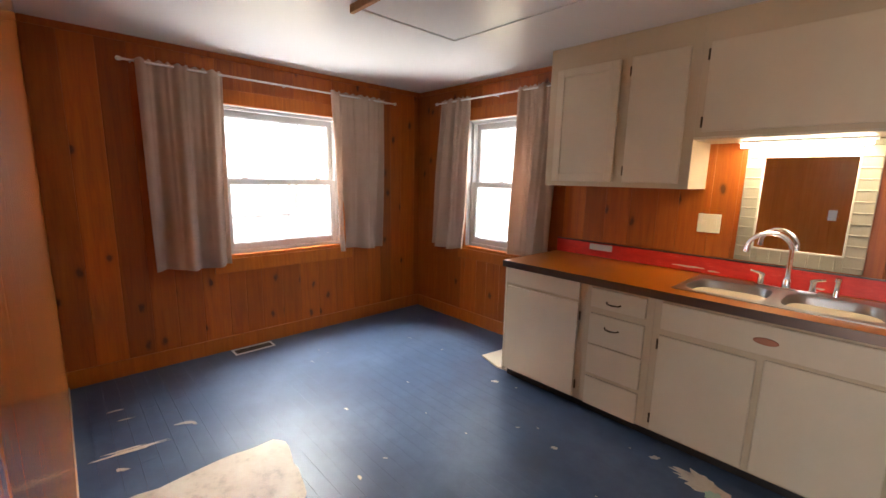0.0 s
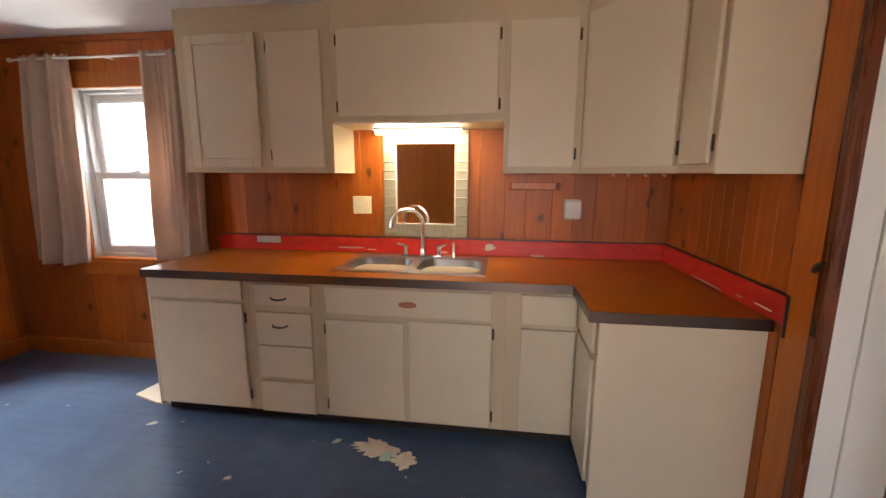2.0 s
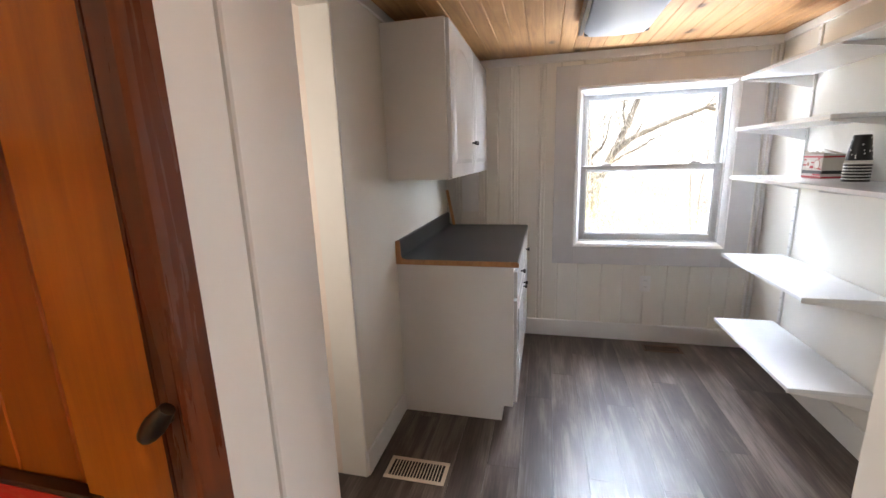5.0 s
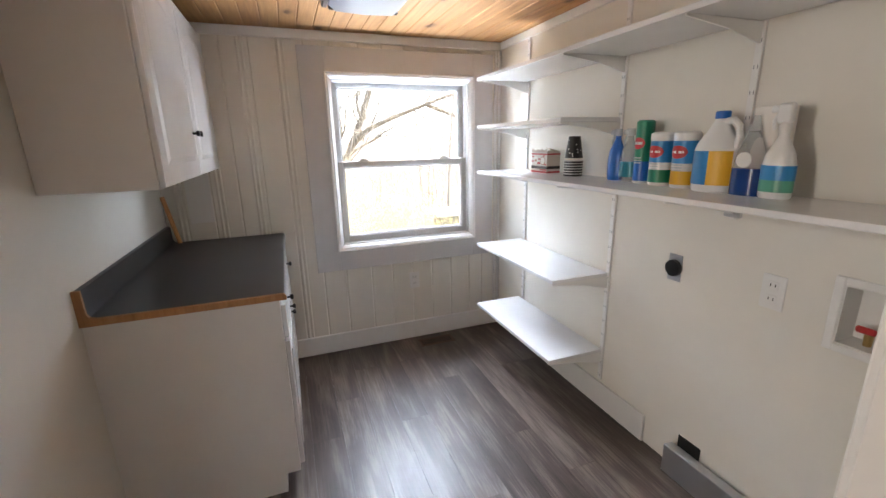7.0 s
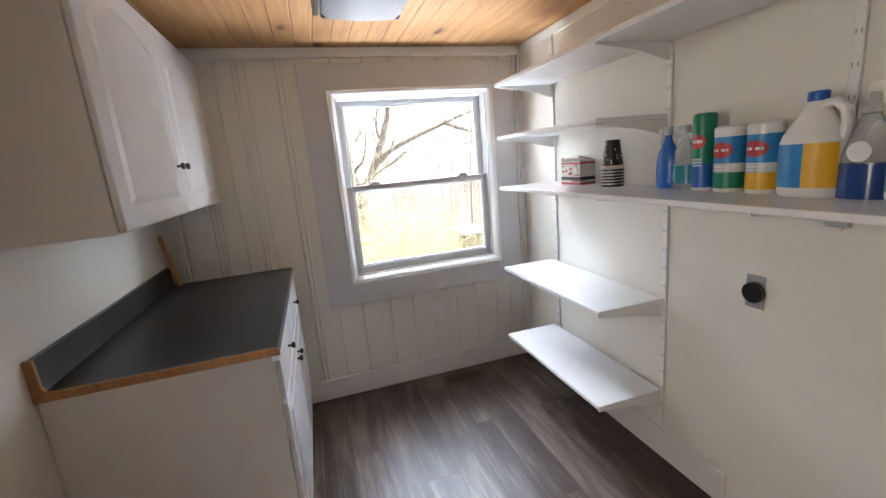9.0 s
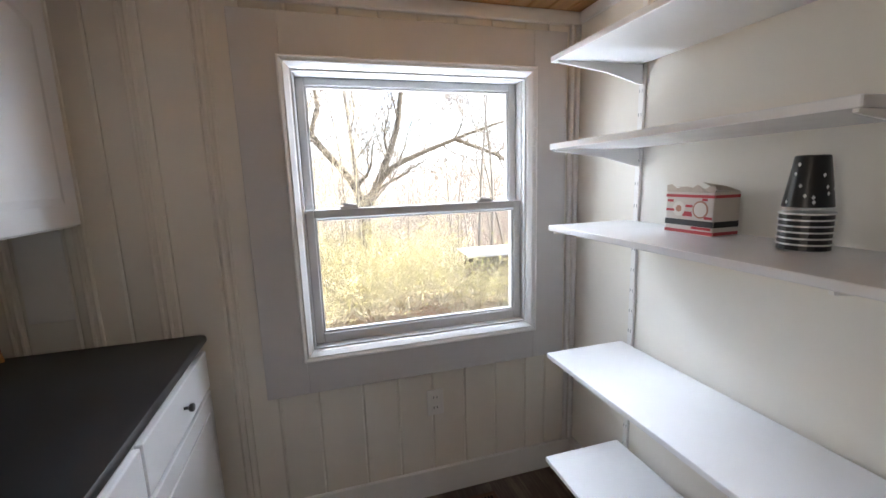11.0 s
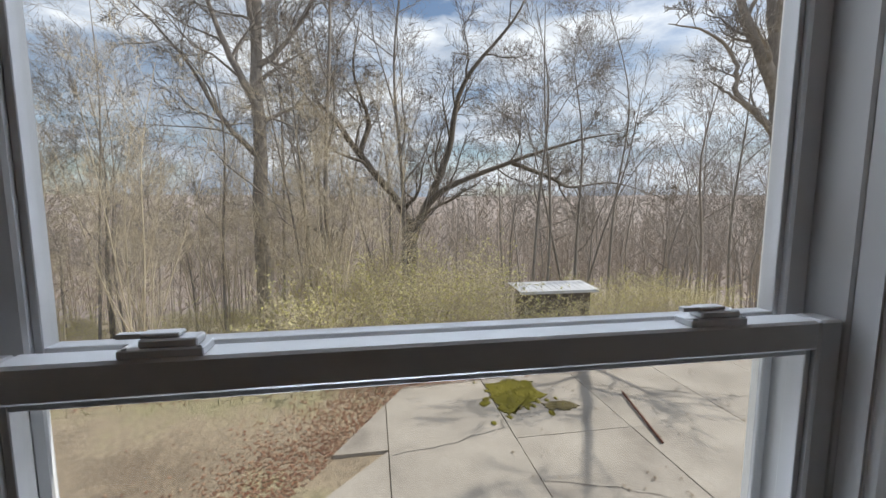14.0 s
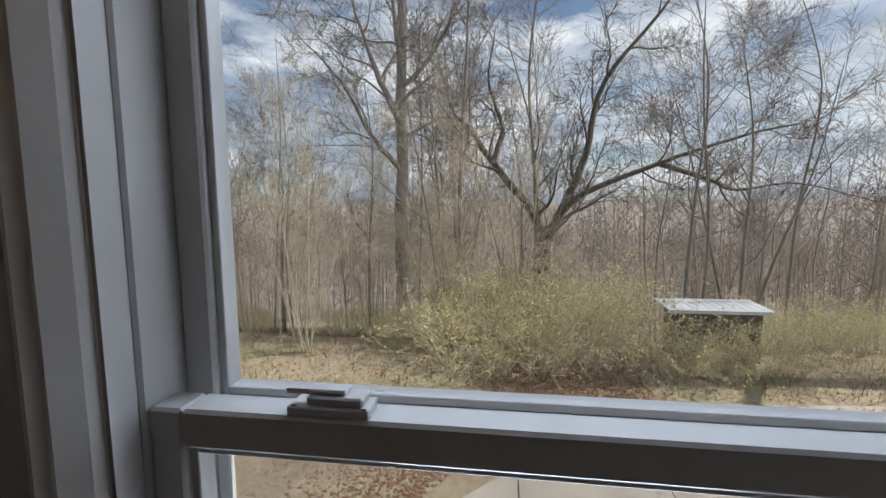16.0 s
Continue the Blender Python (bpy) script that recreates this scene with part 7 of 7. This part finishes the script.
moss = thing("moss_patch", (10.7, -2.2, GZ + 0.05), "yellow-green moss patch on the concrete", "moss")
part("mat", prism(bmesh.new(), jagged([(11.34, -1.72), (11.42, -2.2), (11.30, -2.66), (10.95, -2.60), (10.70, -2.72), (10.45, -2.42), (10.2, -1.98), (10.0, -1.80), (10.3, -1.74), (10.8, -1.66)], 0.035), GZ + 0.05, PZ + 0.006), MOSS, moss)
for k in range(60):
    x, y = 10.75 + rg.gauss(0, 0.42), -2.15 + rg.gauss(0, 0.34)
    rr = rg.uniform(0.03, 0.10)
    part("clump", lathe(bmesh.new(), x, y, [(rr, PZ - 0.002), (rr * 0.8, PZ + 0.010), (rr * 0.3, PZ + 0.016)], 8, 1.0, rg.uniform(0.5, 1)), MOSS, moss)
solid("moss_patch", prism(bmesh.new(), jagged([(10.35, -2.5), (10.45, -2.9), (10.2, -3.2), (10.05, -2.9), (10.1, -2.6)], 0.03), GZ + 0.05, PZ + 0.008), bark("dead_moss", (0.09, 0.075, 0.03), (0.15, 0.12, 0.05)), "dry brown moss patch on the concrete", "moss")
bm = bmesh.new()
tube(bm, [(10.5, -4.2, PZ + 0.022), (8.88, -3.81, PZ + 0.022)], 0.02, 8)
solid("rusty_rod", bm, bark("rust", (0.09, 0.035, 0.02), (0.18, 0.07, 0.04)), "rusty iron rod lying on the concrete", "rod")
# cracks across the panels
crack = bmesh.new()
for (x0, y0), (x1, y1) in (((9.22, 0.23), (9.70, -1.66)), ((9.75, -1.6), (10.1, -1.7)), ((8.4, -1.75), (7.7, -3.6)), ((10.2, -5.7), (9.6, -7.5)), ((11.0, -3.7), (10.3, -5.5))):
    pts = [Vector((x0, y0, PZ)).lerp(Vector((x1, y1, PZ)), k / 9) + Vector((rg.gauss(0, 0.03), rg.gauss(0, 0.02), 0.0)) for k in range(10)]
    for a, b in zip(pts, pts[1:]):
        nrm = Vector((-(b - a).y, (b - a).x, 0)).normalized() * 0.0045
        crack.faces.new([crack.verts.new(q) for q in (a - nrm, b - nrm, b + nrm, a + nrm)])
tagged(solid("cracks", crack, DARK, "dark cracks in the old concrete", "cracks"), kind="stuff")


def scatter(name, n, where, size, mat, label, cat, zoff):
    v, f = [], []
    for k in range(n):
        x, y = where()
        s = rg.uniform(*size)
        a, tl = rg.uniform(0, 6.28), rg.uniform(-0.5, 0.5)
        u = Vector((math.cos(a), math.sin(a), tl * 0.6)) * s
        w = Vector((-math.sin(a), math.cos(a), rg.uniform(-0.5, 0.5))) * s * 0.6
        on = far_edge(y) > x and -11 < y < 3.9 and x > 4.25
        c = Vector((x, y, (PZ if on else ground_height(x, y)) + zoff + s * 0.35))
        b = len(v)
        v += [c - u, c + w, c + u, c - w]
        f.append((b, b + 1, b + 2, b + 3))
    me = bpy.data.meshes.new(name)
    me.from_pydata([tuple(q) for q in v], [], f)
    me.materials.append(mat)
    return tagged(new(name, me), label, cat, kind="stuff")


def beside():
    while True:
        y = rg.uniform(-2.5, 6.0)
        x = far_edge(y) + abs(rg.gauss(0, 1.5)) + (0.0 if y > -0.1 else -0.1)
        if 4.4 < x < 16:
            return x, y


scatter("leaf_litter", 11000, beside, (0.016, 0.036), LITTER, "drift of red-brown fallen leaves along the concrete", "leaves", 0.004)
scatter("dry_leaves", 6000, lambda: (rg.uniform(11.5, 17), rg.uniform(-12, 8)), (0.02, 0.05), LITTER, "scattered dry leaves on rough ground", "leaves", 0.004)
scatter("wood_chips", 420, lambda: (rg.uniform(5.5, 11.3), rg.uniform(-9.5, -1.5)), (0.012, 0.035), leafy("chips_pale", [(0, (0.40, 0.32, 0.24)), (1, (0.20, 0.15, 0.11))]), "pale twigs and leaves strewn on the concrete", "twigs", 0.003)
# rough grass tufts
S = Limbs(500)
for k in range(5200):
    x, y = rg.uniform(11.3, 19), rg.uniform(-12, 10)
    if far_edge(y) > x - 0.2:
        continue
    p = Vector((x, y, ground_height(x, y) - 0.02))
    S.limb([p, p + Vector((rg.gauss(0, 0.06), rg.gauss(0, 0.06), rg.uniform(0.08, 0.28)))], [0.006, 0.002], 3)
grass = new("grass", S.mesh("grass", leafy("dry_grass", [(0, (0.20, 0.15, 0.08)), (0.6, (0.26, 0.22, 0.11)), (1, (0.15, 0.17, 0.06))])))
tagged(grass, "rough tufts of dry and green grass", "grass", kind="stuff")

# low shed in the brush
shed = thing("shed", (14.4, -4.55, GZ), "small weathered shed with a pale metal roof", "shed")
bm = bmesh.new()
box(bm, 14.1, 14.8, -5.5, -3.6, GZ - 0.2, GZ + 1.21)
part("wall", bm, BARK_DARK, shed)
bm = bmesh.new()
for k in range(12):
    y0 = -5.68 + k * 0.19
    v = [bm.verts.new(c) for c in ((13.95, y0, GZ + 1.29), (15.0, y0, GZ + 1.35), (15.0, y0 + 0.15, GZ + 1.35), (13.95, y0 + 0.15, GZ + 1.29), (15.0, y0 + 0.17, GZ + 1.36), (13.95, y0 + 0.17, GZ + 1.30), (15.0, y0 + 0.19, GZ + 1.35), (13.95, y0 + 0.19, GZ + 1.29))]
    for q in ((0, 1, 2, 3), (3, 2, 4, 5), (5, 4, 6, 7)):
        bm.faces.new([v[i] for i in q])
box(bm, 13.96, 14.0, -5.68, -3.40, GZ + 1.21, GZ + 1.29)
part("roof", bm, painted("pale_roof_sheet", (0.60, 0.61, 0.64), 0.4, 0.2, 0.1), shed, "pale corrugated metal roof")

# utility pole with guy wire
pole = thing("utility_pole", (12.5, 7.3, GZ), "weathered wooden utility pole with guy wire", "utility pole")
bm = bmesh.new()
tube(bm, [(12.5, 7.3, GZ - 0.3), (12.5, 7.33, 1.5), (12.5, 7.36, 4.95)], [0.16, 0.145, 0.13], 14)
part("post", bm, bark("grey_pole_wood", (0.30, 0.27, 0.24), (0.46, 0.42, 0.37)), pole, smooth=True)
bm = bmesh.new()
tube(bm, [(12.5, 6.86, GZ), (12.5, 7.22, 3.2)], 0.008, 6)
part("guy_wire", bm, GALV, pole)
bm = bmesh.new()
tube(bm, [(12.49, 6.86, GZ), (12.49, 6.965, GZ + 0.95)], 0.028, 8)
part("wire_guard", bm, plain("yellow_guard", (0.75, 0.60, 0.0), 0.45), pole, "bright yellow guy guard")
bm = bmesh.new()
tube(bm, [(12.4, 7.25, 4.62), (12.3, 6.75, 4.58)], 0.018, 6)
for k in range(3):
    lathe(bm, 12.3, 6.72 + k * 0.07, [(0.02, 4.40), (0.05, 4.44), (0.02, 4.48), (0.05, 4.52), (0.02, 4.56)], 8)
part("insulator", bm, GALV, pole)
part("meter_box", boxed(12.38, 12.48, 7.08, 7.18, 2.65, 3.15, bevel=0.01), GALV, pole)
part("tag", boxed(12.36, 12.365, 7.02, 7.10, 1.38, 1.50), WHITE, pole)

# deck rail outside the kitchen window
deck = thing("deck_railing", (-5.5, 1.5, -0.3), "weathered grey deck with a plain railing", "railing")
DECKW = bark("grey_deck_wood", (0.25, 0.26, 0.27), (0.40, 0.41, 0.42))
part("deck_floor", boxed(-6.9, KX0 - 0.175, -2.2, 3.6, -0.3, -0.2), DECKW, deck)
for x, y in ((-5.4, -0.2), (-5.4, 1.93), (-6.6, 3.2)):
    part("post", boxed(x - 0.045, x + 0.045, y - 0.045, y + 0.045, GZ if x < -6 else -0.2, 0.99, bevel=0.004), DECKW, deck)
bm = bmesh.new()
tube(bm, [(-5.4, -1.6, 1.0), (-5.4, 1.93, 1.0), (-6.6, 3.2, 1.0)], 0.05, 4)
part("top_rail", bm, DECKW, deck)
bm = bmesh.new()
tube(bm, [(-5.4, -1.6, 0.25), (-5.4, 1.93, 0.25), (-6.6, 3.2, 0.25)], 0.03, 4)
part("low_rail", bm, DECKW, deck)


# ---- boards, planks and chips: the pieces of walls and floors ----
board_meshes = {}


def board_mesh(w, h, mat, t=BT, bead=0.003):
    key = (round(w, 3), round(h, 3), mat.name, t)
    if key not in board_meshes:
        o = [(0.0002, 0), (0.0002, t - bead * 0.8), (bead, t), (w - bead, t), (w - 0.0002, t - bead * 0.8), (w - 0.0002, 0)]
        vs = [(x, y, z) for z in (0, h) for x, y in o]
        fs = [(5, 4, 3, 2, 1, 0), (6, 7, 8, 9, 10, 11)] + [(i, (i + 1) % 6, 6 + (i + 1) % 6, 6 + i) for i in range(6)]
        me = bpy.data.meshes.new("board")
        me.from_pydata(vs, [], fs)
        bm = bmesh.new()
        bm.from_mesh(me)
        bmesh.ops.recalc_face_normals(bm, faces=bm.faces[:])
        bm.to_mesh(me)
        bm.free()
        me.materials.append(mat)
        board_meshes[key] = me
    return board_meshes[key]


def clad(wall, face, plane, a0, a1, z0, z1, holes, mat, widths, seed, t=BT, bead=0.003):
    """Upright boards on a wall; face: the way they look."""
    rg = random.Random(seed)
    cuts = [a0]
    edges = sorted({e for h in holes for e in h[:2] if a0 < e < a1} | {a1})
    for e in edges:
        while cuts[-1] < e - 1e-6:
            w = rg.choice(widths)
            nxt = cuts[-1] + w
            if e - nxt < 0.05:
                nxt = e
            cuts.append(nxt)
    for b0, b1 in zip(cuts, cuts[1:]):
        spans = [(z0, z1)]
        for h0, h1, g0, g1 in holes:
            if b0 >= h0 - 1e-5 and b1 <= h1 + 1e-5:
                spans = [(s0, s1) for p0, p1 in spans for s0, s1 in ((p0, min(p1, g0)), (max(p0, g1), p1)) if s1 - s0 > 0.01]
        for s0, s1 in spans:
            ob = new("board", board_mesh(b1 - b0, s1 - s0, mat, t, bead))
            turn = {"+x": -90, "+y": 0, "-y": 180, "-x": 90}[face]
            at = {"+x": (plane, b1, s0), "+y": (b0, plane, s0), "-y": (b1, plane, s0), "-x": (plane, b0, s0)}[face]
            ob.parent = wall
            ob.location = Vector(at) - wall.location
            ob.rotation_euler = (0, 0, radians(turn))


PW_ = (0.135, 0.165, 0.185)
clad(wall_west, "+x", KX0 - BT, KY0, KY1, 0, KH, [W1], PINE, PW_, 11)
clad(wall_north, "-y", KY1 + BT, KX0, KX1, 0, KH, [W2], PINE, PW_, 12)
clad(wall_south, "+y", KY0 - BT, KX0, KX1, 0, KH, [(SO[0], SO[1], 0, 2.08)], VARNISH, (0.235, 0.29), 13, BT, 0.001)
clad(wall_east, "-x", KX1 + BT, KY0, KY1, 0, KH, [(DOOR[0] - 0.055, DOOR[1] + 0.055, 0, DOOR[2] + 0.05)], PINE, (0.085, 0.11, 0.135), 14)
clad(pantry_wall_east, "-x", PX1 + 0.012, PY0, PY1, 0, PH + 0.02, [PW], WALLWHITE, (0.15,), 15, 0.0125, 0.007)
# rounded battens beside the pantry window
bm = bmesh.new()
for yy in (1.05, 1.27, 1.48, 1.70):
    for dy in (-0.012, 0.012):
        tube(bm, [(PX1 - 0.001, yy + dy, 0.135), (PX1 - 0.001, yy + dy, PH - 0.055)], 0.008, 8)
trim("trim_battens_pantry", bm, WALLWHITE, "pairs of rounded white battens on the board wall")


def plank_mesh(L, w, mat, t, bev):
    key = ("plank", round(L, 3), round(w, 3), mat.name)
    if key not in board_meshes:
        g = 0.00015
        vs = [(g, g, 0), (L - g, g, 0), (L - g, w - g, 0), (g, w - g, 0), (g + bev, g + bev, t), (L - g - bev, g + bev, t), (L - g - bev, w - g - bev, t), (g + bev, w - g - bev, t)]
        fs = [(3, 2, 1, 0), (4, 5, 6, 7), (0, 1, 5, 4), (1, 2, 6, 5), (2, 3, 7, 6), (3, 0, 4, 7)]
        me = bpy.data.meshes.new("plank")
        me.from_pydata(vs, [], fs)
        me.materials.append(mat)
        board_meshes[key] = me
    return board_meshes[key]


def lay(floor_ob, x0, x1, y0, y1, z, t, w, L, mat, bev, seed):
    rg = random.Random(seed)
    y = y0
    while y < y1 - 1e-4:
        ww = min(w, y1 - y)
        x = x0 - rg.choice((0.0, 0.25, 0.5, 0.75)) * L
        while x < x1 - 1e-4:
            s0, s1 = max(x, x0), min(x + L, x1)
            if s1 - s0 > 0.01:
                ob = new("plank", plank_mesh(s1 - s0, ww, mat, t, bev))
                ob.parent = floor_ob
                ob.location = Vector((s0, y, z)) - floor_ob.location
            x += L
        y += ww


lay(kitchen_floor, KX0, KX1 + 0.02, KY0, KY1, -0.016, 0.016, 0.083, 2.44, BLUEFLOOR, 0.0002, 21)
lay(pantry_floor, PX0 - 0.13, PX1, PY0, 2.9, -0.008, 0.008, 0.152, 1.22, LVP, 0.0002, 22)


def ragged(cx, cy, rx, ry, rg, n=26, rot=0.0, rough=0.3):
    o = []
    for k in range(n):
        a = 6.283 * k / n
        r = 1 + rg.uniform(-rough, rough * 0.4)
        x, y = rx * math.cos(a) * r, ry * math.sin(a) * r
        o.append((cx + x * math.cos(rot) - y * math.sin(rot), cy + x * math.sin(rot) + y * math.cos(rot)))
    return o


rng = random.Random(8)
bm = bmesh.new()
o = []
corners = [(-2.25, -0.36), (-2.27, 0.147), (-2.255, 0.43), (-2.215, 0.478), (-1.80, 0.408), (-1.55, 0.27), (-1.35, -0.34)]
for (ax, ay), (bx2, by2) in zip(corners, corners[1:] + corners[:1]):
    for k in range(6):
        f = k / 6
        o.append((ax + (bx2 - ax) * f + rng.uniform(-0.012, 0.012), ay + (by2 - ay) * f + rng.uniform(-0.012, 0.012)))
prism(bm, o, 0.0004, 0.0022)
solid("floor_patch", bm, PATCH, "bare cream patch where the blue floor paint is gone", "patch")
pt = thing("floor_patch", (-0.45, 1.87, 0), "ragged bare patch in the blue floor paint by the sink", "patch")
part("bare", prism(bmesh.new(), ragged(-0.50, 1.90, 0.15, 0.07, rng, 40, -0.2, 0.35), 0.0004, 0.0020), PATCH, pt)
part("bare", prism(bmesh.new(), ragged(-0.34, 1.83, 0.07, 0.07, rng, 30, 0.2, 0.4), 0.0004, 0.0018), PATCH, pt)
part("stain", prism(bmesh.new(), ragged(-0.44, 1.84, 0.035, 0.04, rng, 24, 0.0, 0.35), 0.0021, 0.0026), plain("pale_green_stain", (0.45, 0.62, 0.47), 0.6), pt, "pale green stain")
chips = bmesh.new()
for k in range(46):
    x, y = rng.uniform(-3.4, 0.4), rng.uniform(-0.1, 2.4)
    if y > 2.0 and x > -1.95:
        continue
    r = rng.choice((0.004, 0.005, 0.007, 0.012))
    prism(chips, ragged(x, y, r * rng.uniform(1, 2.6), r * rng.uniform(0.35, 0.8), rng, 9, rng.uniform(-0.3, 0.9), 0.5), 0.0004, 0.0014)
for cx, cy, rx, ry, rot in ((-2.67, -0.17, 0.17, 0.018, 1.48), (-2.70, -0.20, 0.09, 0.010, 1.42), (-2.77, 0.107, 0.06, 0.018, 1.2), (-2.74, 0.14, 0.035, 0.012, 0.3), (-2.52, -0.226, 0.035, 0.016, 1.0), (-3.2, -0.2, 0.05, 0.010, 1.5), (-3.05, -0.16, 0.05, 0.008, 1.4), (-1.156, 1.585, 0.025, 0.014, 0.4), (-0.74, 1.93, 0.03, 0.018, 0.6), (-1.88, 1.93, 0.03, 0.02, 0.4)):
    prism(chips, ragged(cx, cy, rx, ry, rng, 16, rot, 0.45), 0.0004, 0.0014)
tagged(solid("paint_chips", chips, PATCH, "pale chips and scrapes in the blue floor paint", "paint chips"), kind="stuff")
bm = prism(bmesh.new(), [(-2.24, 2.19), (-2.02, 2.12), (-1.922, 2.14), (-1.922, 2.44), (-2.20, 2.42)], 0.0, 0.012)
solid("loose_board", bm, CREAM, "flat white offcut lying beside the cabinet", "offcut")
